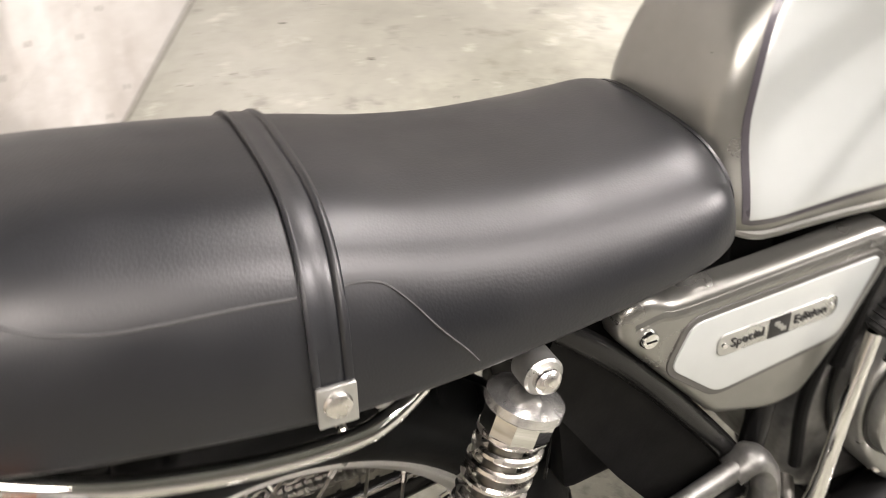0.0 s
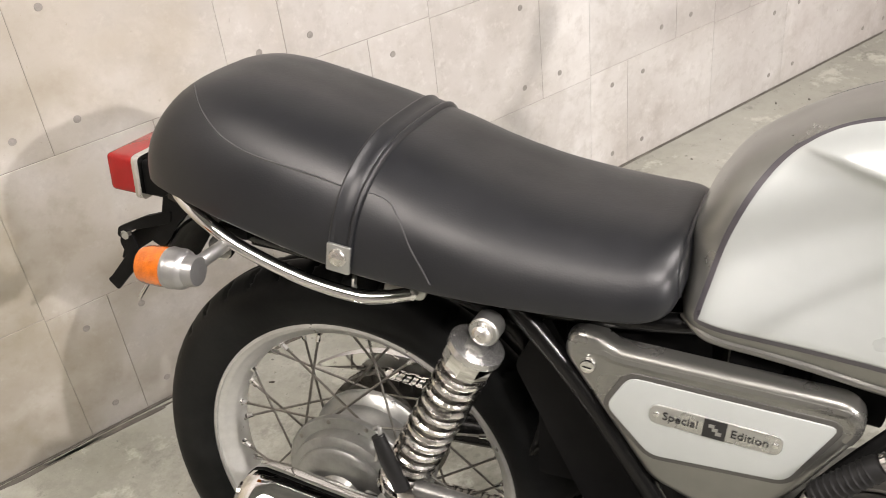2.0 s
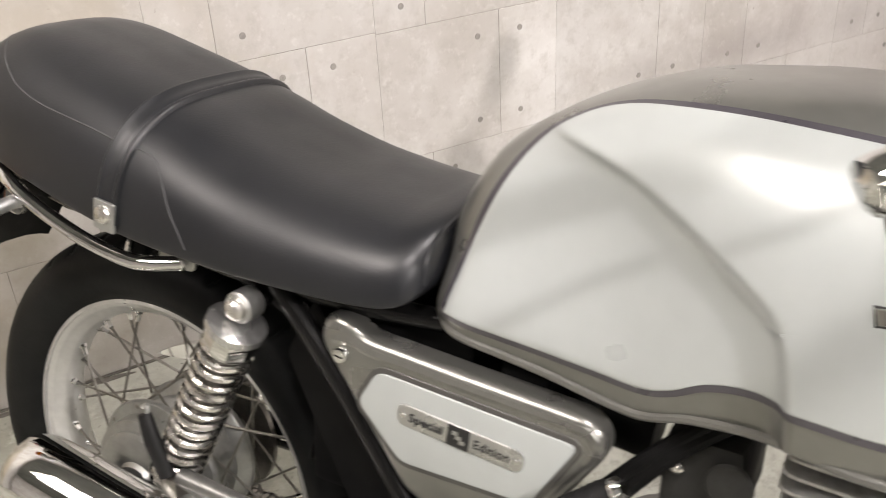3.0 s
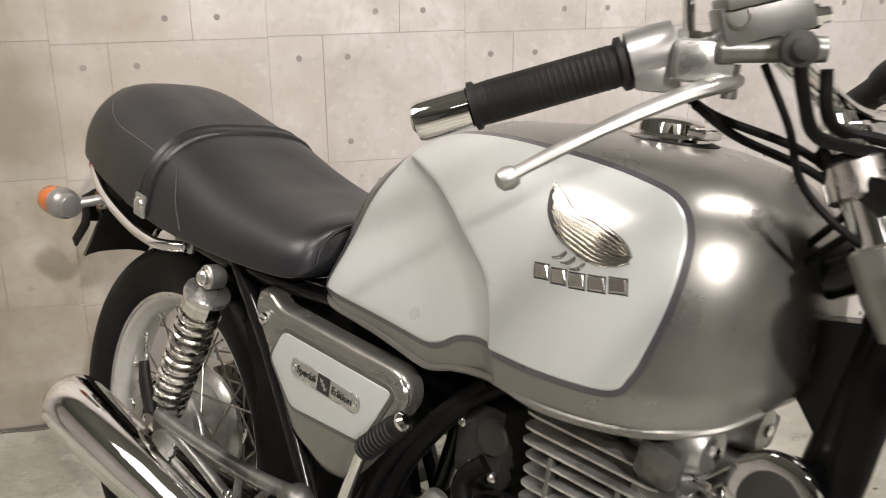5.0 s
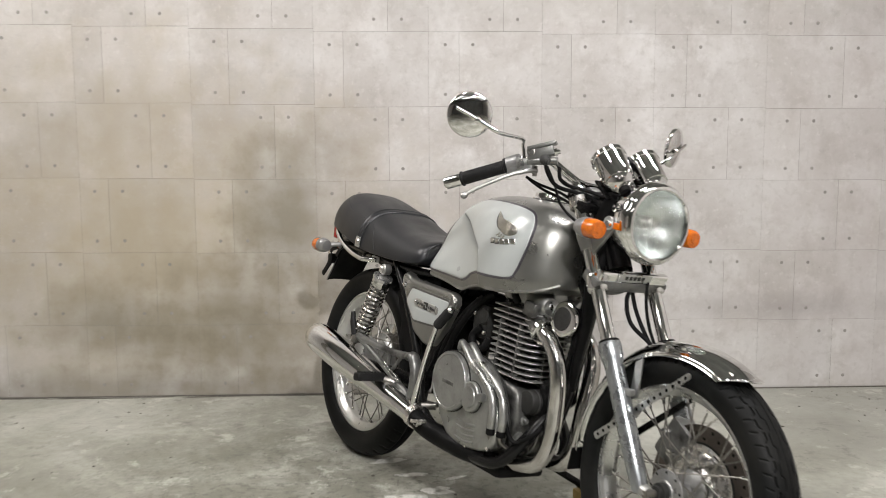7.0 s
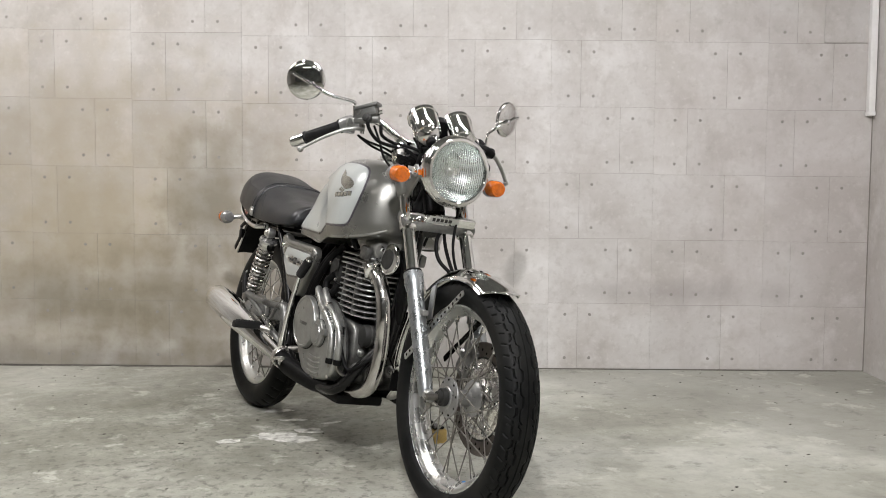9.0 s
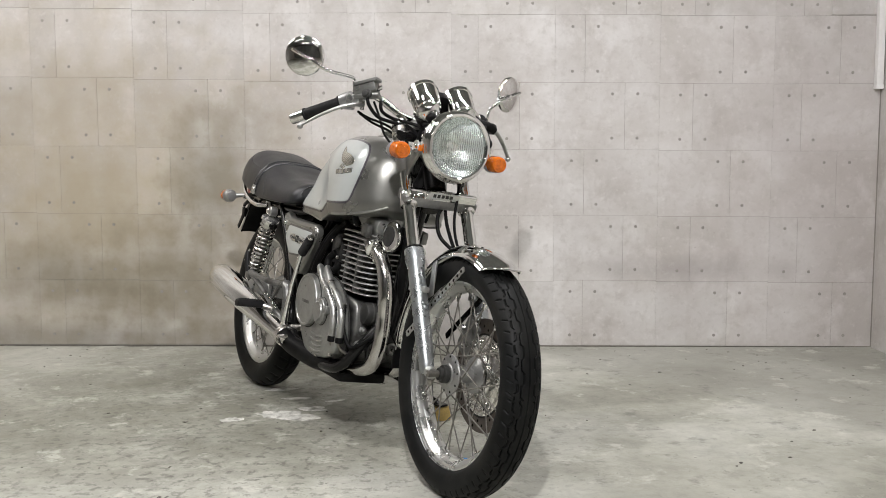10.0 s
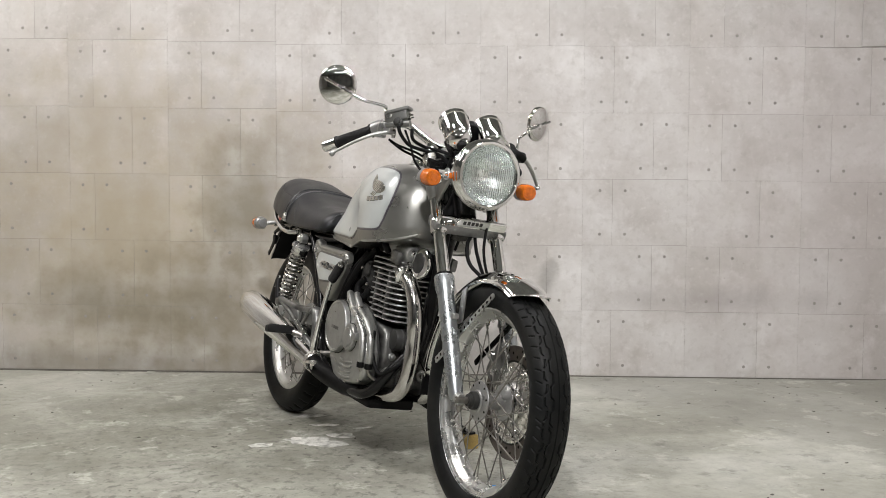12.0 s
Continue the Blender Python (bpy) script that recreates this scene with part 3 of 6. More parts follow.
def rear_tread(along, side):
    u = (along / 0.052) % 1.0
    cut = groove(side, 0.002, 0.0045)
    for s in (-1, 1):
        if 0.012 < s * side < 0.044:
            cut = max(cut, groove((u - (0.25 if s > 0 else 0.75) - 5 * (s * side - 0.03)) * 0.052, 0.0035, 0.0055))
    return cut


def rim_geo(centre, half):
    prof = [(0.2440, half - 0.001), (0.2455, half + 0.001), (0.2455, half - 0.002), (0.2400, half - 0.004), (0.2325, half - 0.0055), (0.2290, half - 0.009), (0.2260, half - 0.014), (0.2195, half - 0.018)]
    prof = prof + [(0.2155, 0.3 * half), (0.2145, 0.0), (0.2155, -0.3 * half)] + [(r, -h) for r, h in prof[::-1]] + [(0.238, -half), (0.238, half)]
    return lathe(prof, centre, (0, 1, 0), 96, close=False).add([], [])


def ring_geo(centre, r0, r1, y0, y1, n=64):
    return lathe([(r0, y0), (r1, y0), (r1, y1), (r0, y1), (r0, y0)], (centre[0], centre[1], centre[2]), (0, 1, 0), n, close=False)


def spoke_set(wheel, centre, hub_r, hub_y, m, sweep=62.0):
    """Thirty-six laced spokes with their nipples."""
    shared = nip = None
    for i in range(36):
        side = 1 if i % 2 else -1
        pull = sweep if (i // 2) % 2 else -sweep
        a = 2 * math.pi * (i + 0.5) / 36
        h = a + radians(pull)
        p0 = centre + V((hub_r * math.cos(h), side * hub_y, hub_r * math.sin(h)))
        p1 = centre + V((0.2165 * math.cos(a), side * 0.006, 0.2165 * math.sin(a)))
        if shared is None:
            g = lathe([(0.0019, 0), (0.0019, (p1 - p0).length)], n=6)
            shared = mesh_of("spoke", g, STEEL)
            nip = mesh_of("spoke_nipple", lathe([(0.0034, 0), (0.0036, 0.010), (0.0052, 0.0115), (0.0058, 0.016)], n=8), CHROME)
        turn = (p1 - p0).to_track_quat("Z", "Y").to_matrix().to_4x4()
        for name, me, at in (("spoke", shared, p0), ("spoke_nipple", nip, p1 - (p1 - p0).normalized() * 0.016)):
            ob = new(name, me)
            ob.parent = wheel
            ob.matrix_basis = Matrix.Translation(at) @ turn


def front_wheel():
    hub = lathe([(0.012, -0.049), (0.026, -0.048), (0.029, -0.045), (0.047, -0.043), (0.052, -0.0415), (0.053, -0.039), (0.052, -0.037), (0.034, -0.034), (0.022, -0.026), (0.021, 0.02), (0.046, 0.030), (0.049, 0.033), (0.049, 0.037), (0.030, 0.040)],
                FRONT, (0, 1, 0), 40)
    w = part("front_wheel", hub, HUB, bike, "front spoked wheel with an alloy rim", m=STEER)
    part("tyre", tyre_geo(FRONT, 0.318, 0.050, front_tread, 1000, 116), RUBBER, w, "worn black front tyre with zigzag grooves", 50)
    part("rim", rim_geo(FRONT, 0.0318), RIM, w, "polished alloy rim", 40)
    part("speedometer_drive", lathe([(0.010, -0.074), (0.016, -0.073), (0.017, -0.064), (0.0225, -0.063), (0.0235, -0.060), (0.0235, -0.050), (0.020, -0.046)], FRONT, (0, 1, 0), 36), DARK_ALLOY, w, "dark ringed hub boss")
    for k in range(9):
        a = 2 * math.pi * (k + 0.3) / 9
        part("flange_rivet", lathe([(0.0032, 0), (0.0032, 0.0012), (0.0015, 0.0016)], FRONT + V((0.046 * math.cos(a), -0.0425, 0.046 * math.sin(a))), (0, -1, 0), 8), DARK, w)
    part("axle", rod(FRONT + V((0, -0.105, 0)), FRONT + V((0, 0.105, 0)), 0.009, 12), STEEL, w)
    spoke_set(w, FRONT, 0.047, 0.034, STEER)
    part("brake_disc", ring_geo(FRONT + V((0, 0.062, 0)), 0.110, 0.150, -0.0025, 0.0025, 72), DISC, w, "drilled steel brake disc")
    part("disc_rim", ring_geo(FRONT + V((0, 0.062, 0)), 0.106, 0.111, -0.004, 0.004, 72), DARK_ALLOY, w)
    part("disc_carrier", lathe([(0.107, 0.064), (0.106, 0.058), (0.098, 0.055), (0.090, 0.057), (0.082, 0.052), (0.066, 0.048), (0.058, 0.050), (0.050, 0.042), (0.034, 0.040)], FRONT, (0, 1, 0), 64, close=False), DULL_CHROME, w, "dished metal disc carrier")
    for k in range(6):
        part("carrier_arm", box((0.079, 0, 0), (0.046, 0.012, 0.024), 0.006).moved(Matrix.Translation(FRONT + V((0, 0.054, 0))) @ Matrix.Rotation(math.pi * k / 3, 4, "Y")), CHROME, w)
    for k in range(6):
        a = math.pi * k / 3
        part("disc_bolt", lathe([(0.008, 0), (0.008, 0.008), (0.004, 0.009)], FRONT + V((0.088 * math.cos(a), 0.050, 0.088 * math.sin(a))), (0, -1, 0), 6), CHROME, w)
    holes = Geo()
    for k in range(36):
        a, r = 2 * math.pi * k / 36, (0.120, 0.130, 0.140)[k % 3]
        holes.plus(lathe([(0.004, 0), (0.003, 0.0004)], FRONT + V((r * math.cos(a), 0.0594, r * math.sin(a))), (0, -1, 0), 8))
    tagged(part("disc_holes", holes, DARK, w), kind="stuff")
    part("balance_sticker", box(FRONT + V((0.045, 0.012, -0.2105)), (0.013, 0.014, 0.003), 0.001, (0, 12, 0)), BLUE, w, "small blue sticker")


def rear_wheel():
    hub = lathe([(0.02, -0.080), (0.05, -0.079), (0.080, -0.076), (0.086, -0.072), (0.087, -0.052), (0.101, -0.049), (0.103, -0.046), (0.103, -0.041), (0.099, -0.038), (0.088, -0.035), (0.084, 0.012), (0.097, 0.020), (0.100, 0.024), (0.100, 0.031), (0.094, 0.035), (0.05, 0.05)],
                REAR, (0, 1, 0), 56)
    w = part("rear_wheel", hub, COVER, bike, "rear spoked wheel with a drum brake hub")
    part("tyre", tyre_geo(REAR, 0.328, 0.055, rear_tread, 420, 48), RUBBER, w, "black rear tyre with side grooves", 50)
    part("rim", rim_geo(REAR, 0.0365), SATIN_RIM, w, "satin alloy rim", 40)
    spoke_set(w, REAR, 0.095, 0.036, Matrix.Identity(4), 44.0)
    part("axle", rod((0, -0.125, 0.328), (0, 0.125, 0.328), 0.010, 12), STEEL, w)
    part("axle_nut", lathe([(0.017, 0), (0.017, 0.014)], (0, -0.118, 0.328), (0, -1, 0), 6), CHROME, w)
    part("brake_plate", lathe([(0.074, 0), (0.073, 0.004), (0.068, 0.008), (0.034, 0.011), (0.030, 0.017), (0.01, 0.018)], (0, -0.077, 0.328), (0, -1, 0), 40), COVER, w)
    for k in range(10):
        a = 2 * math.pi * k / 10
        part("hub_bolt", lathe([(0.0040, 0), (0.0040, 0.003), (0.002, 0.0042)], (0.095 * math.cos(a), -0.047, 0.328 + 0.095 * math.sin(a)), (0, -1, 0), 8), STEEL, w)
    part("brake_arm", plate(rounded([(0.03, 0.26), (0.05, 0.262), (0.062, 0.345), (0.04, 0.35)], 0.008), -0.086, -0.098, 0.002), ALLOY, w)
    part("sprocket", ring_geo(V((0, 0.078, 0.328)), 0.05, 0.098, -0.004, 0.004, 60), STEEL, w)


front_wheel()
rear_wheel()

# seat: x, top, bottom, half width
SEAT = np.array([(-0.240, 0.801, 0.792, 0.022), (-0.236, 0.818, 0.786, 0.060), (-0.224, 0.843, 0.782, 0.090), (-0.203, 0.870, 0.780, 0.112), (-0.172, 0.896, 0.777, 0.128),
                 (-0.132, 0.912, 0.770, 0.139), (-0.080, 0.912, 0.757, 0.147), (0.0, 0.893, 0.738, 0.153), (0.075, 0.873, 0.722, 0.156), (0.14, 0.852, 0.714, 0.157),
                 (0.20, 0.829, 0.710, 0.156), (0.27, 0.809, 0.707, 0.153), (0.34, 0.797, 0.706, 0.149), (0.395, 0.791, 0.707, 0.144), (0.420, 0.790, 0.710, 0.139),
                 (0.436, 0.788, 0.716, 0.131), (0.445, 0.784, 0.726, 0.117), (0.450, 0.777, 0.741, 0.090)])
WAIST = 0.10  # up to this share of its height the seat's side is upright
BULGE, CROWN = 3.2, 2.25  # how full its cross-section is


def seat_row(x):
    return [float(np.interp(x, SEAT[:, 0], SEAT[:, k])) for k in (1, 2, 3)]


def smooth_rows(table, steps):
    return [tuple(p) for p in np.array([list(a) + list(b)[:1] for a, b in zip(curve_through([r[:3] for r in table], steps), curve_through([(r[3], 0, 0) for r in table], steps))])]


def seat_at(x, a, off=0.0):
    """The seat's skin at a distance along it; a turns from its right foot (0) over the top (90) to its left foot (180)."""
    top, low, w = seat_row(x)
    c, s = math.cos(radians(a)), math.sin(radians(a))
    waist = low + WAIST * (top - low)
    y = -(w + off) * math.copysign(abs(c) ** (2 / BULGE), c) - 0.006
    z = waist + (top - waist + off) * abs(s) ** (2 / CROWN)
    return V((x, y, z))


def seat_angle(x, z):
    """The turn at which the seat's right side has that height."""
    top, low, w = seat_row(x)
    waist = low + WAIST * (top - low)
    return math.degrees(math.asin(max(0.0, min(1.0, (z - waist) / (top - waist))) ** (CROWN / 2)))


def seat_part():
    g, n = Geo(), 60
    rows = smooth_rows(SEAT, 6)
    for x, top, low, w in rows:
        waist = low + WAIST * (top - low)
        ring = []
        for k in range(n):
            a = 2 * math.pi * k / n
            c, s = math.cos(a), math.sin(a)
            e, q = (2 / BULGE, 2 / CROWN) if s >= 0 else (2 / 9.0, 2 / 5.0)
            y = -w * math.copysign(abs(c) ** e, c) * (1 if s >= 0 else 1 - 0.012 * abs(s))
            z = waist + (top - waist) * abs(s) ** q if s >= 0 else waist - (waist - low) * abs(s) ** q
            ring.append((x, y - 0.006, z))
        g.v += ring
    m = len(rows)
    for i in range(m - 1):
        g.f += [(i * n + k, i * n + (k + 1) % n, (i + 1) * n + (k + 1) % n, (i + 1) * n + k) for k in range(n)]
    g.f += [tuple(range(n)), tuple((m - 1) * n + k for k in range(n))]
    seat = part("seat", g, VINYL, bike, "black grained vinyl seat with a raised tail and a strap", 60)
    # the strap over the seat: two raised edges, the ends hanging down the sides to the clips
    s = Geo()
    section = ((-0.0150, -0.001), (-0.0147, 0.0030), (-0.0128, 0.0044), (-0.0110, 0.0044), (-0.0092, 0.0024), (0.0, 0.0030), (0.0060, 0.0026), (0.0072, 0.0018), (0.0088, 0.0040), (0.0110, 0.0050), (0.0138, 0.0040), (0.0150, -0.001))
    count, wide = 60, len(section)
    rows = [(-1, z) for z in (0.736,)] + [(a, 0) for a in np.linspace(6, 174, count)] + [(181, z) for z in (0.736,)]
    for a, z in rows:
        lift = math.sin(radians(max(0, min(180, a))))
        for dx, off in section:
            x = 0.081 + 0.027 * lift ** 1.25 + dx
            p = seat_at(x, max(0, min(180, a)), off)
            s.v.append((p.x, p.y, z) if z else tuple(p))
    for k in range(len(rows) - 1):
        s.f += [(k * wide + j, k * wide + j + 1, (k + 1) * wide + j + 1, (k + 1) * wide + j) for j in range(wide - 1)]
    part("strap", s, VINYL, seat, "black vinyl passenger strap", 50)
    for side in (-1, 1):
        y = side * (seat_row(0.080)[2] + 0.003) - 0.006
        clip = part("strap_clip", plate(rounded([(-0.0145, -0.017), (0.0145, -0.017), (0.0145, 0.017), (-0.0145, 0.017)], 0.002), 0.0, -0.0035, 0.0008).moved(pose(0.081, y, 0.745, 0, 8, 0 if side < 0 else 180)), ALLOY, seat, "dull metal clip plate")
        part("strap_button", lathe([(0.0105, 0), (0.0108, 0.002), (0.0095, 0.0042), (0.006, 0.0055), (0.002, 0.006)], (0.081, y + side * 0.003, 0.747), (0, side, 0), 24), DULL_CHROME, clip, "round metal press button")
    # stitched seams
    for side in (1, -1):
        pts = [(0.078, 0.67), (0.045, 0.665), (0.017, 0.655), (-0.035, 0.64), (-0.070, 0.665), (-0.092, 0.72), (-0.113, 0.80), (-0.138, 0.91), (-0.157, 0.98), (-0.163, 1.0)]
        pts = [(x, seat_angle(x, seat_row(x)[1] + share * (seat_row(x)[0] - seat_row(x)[1]))) for x, share in pts]
        part("seam", tube([(p.x, side * (p.y + 0.006) - 0.006, p.z) for p in (seat_at(x, a, 0.0008) for x, a in pts)], 0.0012, 5, 6), THREAD, seat)
        pts = [(0.103, 0.818), (0.120, 0.816), (0.137, 0.809), (0.151, 0.792), (0.166, 0.766), (0.181, 0.743), (0.189, 0.728)]
        line = [(seat_at(x, seat_angle(x, z), 0.0008), z) for x, z in pts]
        part("seam", tube([(p.x, side * (p.y + 0.006) - 0.006, min(p.z, z)) for p, z in line], 0.0009, 5, 6), THREAD, seat)
    edge = [seat_at(0.446, a, 0.001) for a in range(0, 181, 12)]
    part("piping", tube(edge, 0.0028, 6, 3), VINYL, seat)
    part("seat_base", plate(rounded([(-0.19, 0.785), (-0.08, 0.762), (0.07, 0.730), (0.2, 0.716), (0.40, 0.714), (0.40, 0.700), (0.1, 0.704), (-0.18, 0.765)], 0.01), -0.115, 0.115), MATT, seat)


seat_part()

# fuel tank: x, bottom, top, half width
TANK = np.array([(0.442, 0.718, 0.752, 0.060), (0.445, 0.706, 0.775, 0.100), (0.452, 0.699, 0.803, 0.125), (0.466, 0.694, 0.831, 0.137), (0.49, 0.688, 0.864, 0.143), (0.53, 0.684, 0.893, 0.145), (0.58, 0.678, 0.918, 0.147),
                 (0.63, 0.670, 0.935, 0.150), (0.668, 0.668, 0.944, 0.154), (0.71, 0.680, 0.948, 0.159), (0.77, 0.690, 0.952, 0.166), (0.84, 0.690, 0.950, 0.172), (0.90, 0.692, 0.945, 0.171),
                 (0.95, 0.697, 0.935, 0.161), (0.985, 0.704, 0.920, 0.141), (1.012, 0.714, 0.899, 0.114), (1.030, 0.728, 0.875, 0.080), (1.040, 0.750, 0.848, 0.042), (1.043, 0.775, 0.825, 0.015)])
TANK_ROWS = np.array(smooth_rows(TANK, 12))


def tank_row(x):
    return [float(np.interp(x, TANK_ROWS[:, 0], TANK_ROWS[:, k])) for k in (1, 2, 3)]


CREASE = np.array([(p.x, p.y) for p in curve_through([(0.788, 0.60, 0), (0.790, 0.70, 0), (0.787, 0.745, 0), (0.780, 0.776, 0), (0.766, 0.801, 0), (0.738, 0.823, 0), (0.672, 0.859, 0), (0.622, 0.878, 0), (0.54, 0.897, 0), (0.45, 0.914, 0)], 12)])


def tank_at(x, s, off=0.0, side=-1):
    """The tank's skin: s runs from its lower edge (0) to the top's middle line (1). The knees' hollow is pressed in behind a curved crease."""
    low, top, w = tank_row(x)
    a = s * math.pi / 2
    zn = math.sin(a) ** (2 / 3.1)
    y = w * math.cos(a) ** (2 / 3.4)
    z = low + (top - low) * zn
    y *= (0.94 + 0.06 * float(smooth_step(0, 0.14, zn))) * (1 - 0.21 * float(smooth_step(0.05, 0.65, zn)) * (1 - float(smooth_step(0.52, 0.78, x))))
    edge = float(np.interp(z, CREASE[:, 1], CREASE[:, 0]))
    steep = (float(np.interp(z + 0.004, CREASE[:, 1], CREASE[:, 0])) - edge) / 0.004
    away = max(0.0, (edge - x) / math.hypot(1, steep))
    hollow = 0.020 * (1 - math.exp(-away / 0.016)) * float(smooth_step(0.0, 0.012, away)) * math.cos(a)
    y = max(0.0, y - hollow)
    return V((x, side * (y + off * math.cos(a)), z + off * math.sin(a)))


def tank_s(x, z):
    low, top, _ = tank_row(x)
    return math.asin(max(0.0, min(1.0, (z - low) / (top - low))) ** (3.1 / 2)) / (math.pi / 2)


PANEL_EDGE = [(0.467, 0.711), (0.473, 0.737), (0.487, 0.791), (0.509, 0.842), (0.536, 0.880), (0.567, 0.903), (0.607, 0.918), (0.66, 0.926), (0.72, 0.929), (0.78, 0.928), (0.85, 0.923), (0.905, 0.915), (0.942, 0.903), (0.961, 0.880), (0.966, 0.848),
              (0.963, 0.812), (0.955, 0.778), (0.945, 0.750), (0.926, 0.732), (0.85, 0.728), (0.80, 0.729), (0.755, 0.729), (0.718, 0.720), (0.690, 0.704), (0.664, 0.697), (0.62, 0.699), (0.56, 0.703), (0.50, 0.707)]


def tank_part():
    g = Geo()
    xs = [r[0] for r in TANK_ROWS]
    n = 64
    for x in xs:
        line = [tank_at(x, k / n) for k in range(n + 1)]
        g.v += [tuple(p) for p in line] + [(p.x, -p.y, p.z) for p in line[-2::-1]]
    w = 2 * n + 1
    for i in range(len(xs) - 1):
        g.f += [(i * w + k, i * w + k + 1, (i + 1) * w + k + 1, (i + 1) * w + k) for k in range(w - 1)]
        g.f.append((i * w, (i + 1) * w, (i + 1) * w + w - 1, i * w + w - 1))
    g.f += [tuple(range(w)), tuple((len(xs) - 1) * w + k for k in range(w))]
    tank = part("fuel_tank", g, SILVER, bike, "champagne silver fuel tank with white side panels", 50)
    for side in (-1, 1):
        loop = [(p.x, p.y) for p in curve_through([(x, z, 0) for x, z in PANEL_EDGE + PANEL_EDGE[:1]], 12)][:-1]
        loop = loop if area_sign(loop) > 0 else loop[::-1]
        ps = [(x, tank_s(x, z)) for x, z in loop]
        grown = []
        for (x0, z0), (x1, z1) in zip(loop, inset(loop, -0.0062)):
            d = (tank_at(x1, tank_s(x1, z1)) - tank_at(x0, tank_s(x0, z0))).length
            k = min(1.0, 0.0066 / max(d, 1e-6))
            grown.append((x0 + (x1 - x0) * k, tank_s(x0 + (x1 - x0) * k, z0 + (z1 - z0) * k)))
        m = len(ps)
        c = (0.84, tank_s(0.84, 0.80))
        panel, rings = Geo(), 64
        for r in range(rings):
            f = ((r + 1) / rings) ** 0.8
            panel.v += [tuple(tank_at(c[0] + (x - c[0]) * f, c[1] + (s - c[1]) * f, 0.0021 if r < rings - 1 else 0.0009, side)) for x, s in ps]
        panel.v.append(tuple(tank_at(*c, 0.0021, side)))
        for r in range(rings - 1):
            panel.f += [(r * m + k, r * m + (k + 1) % m, (r + 1) * m + (k + 1) % m, (r + 1) * m + k) for k in range(m)]
        panel.f += [(rings * m, k, (k + 1) % m) for k in range(m)]
        part("side_panel", panel, PEARL, tank, "pearl white tank side panel", 60)
        band = Geo()
        for q, off in ((ps, 0.0003), (ps, 0.0010), (grown, 0.0010), (grown, 0.0001)):
            band.v += [tuple(tank_at(x, s, off, side)) for x, s in q]
        for r in range(3):
            band.f += [(r * m + k, r * m + (k + 1) % m, (r + 1) * m + (k + 1) % m, (r + 1) * m + k) for k in range(m)]
        part("pinstripe", band, STRIPE, tank, "purple-grey line round the white panel", 40)
        low_edge = [tank_at(x, 0.0, 0.001, side) for x in (0.449, 0.47, 0.49, 0.53, 0.58, 0.63, 0.655, 0.668, 0.685, 0.71, 0.77, 0.84, 0.90, 0.95, 0.985, 1.012, 1.03)]
        part("seam_flange", tube(low_edge, 0.0042, 8, 4), SILVER, tank)
        emblem(tank, side)
    cap = part("filler_cap", lathe([(0.046, 0.0), (0.046, 0.006), (0.040, 0.010), (0.038, 0.020), (0.033, 0.024), (0.012, 0.026)], (0.845, 0, 0.946), (0.02, 0, 1), 40), CHROME, tank, "round chrome filler cap")
    part("cap_hinge", box((0.885, 0, 0.958), (0.03, 0.035, 0.012), 0.004), CHROME, cap)
    part("cap_ring", lathe([(0.056, 0), (0.056, 0.003), (0.05, 0.005)], (0.845, 0, 0.944), (0.02, 0, 1), 40), MATT, cap)


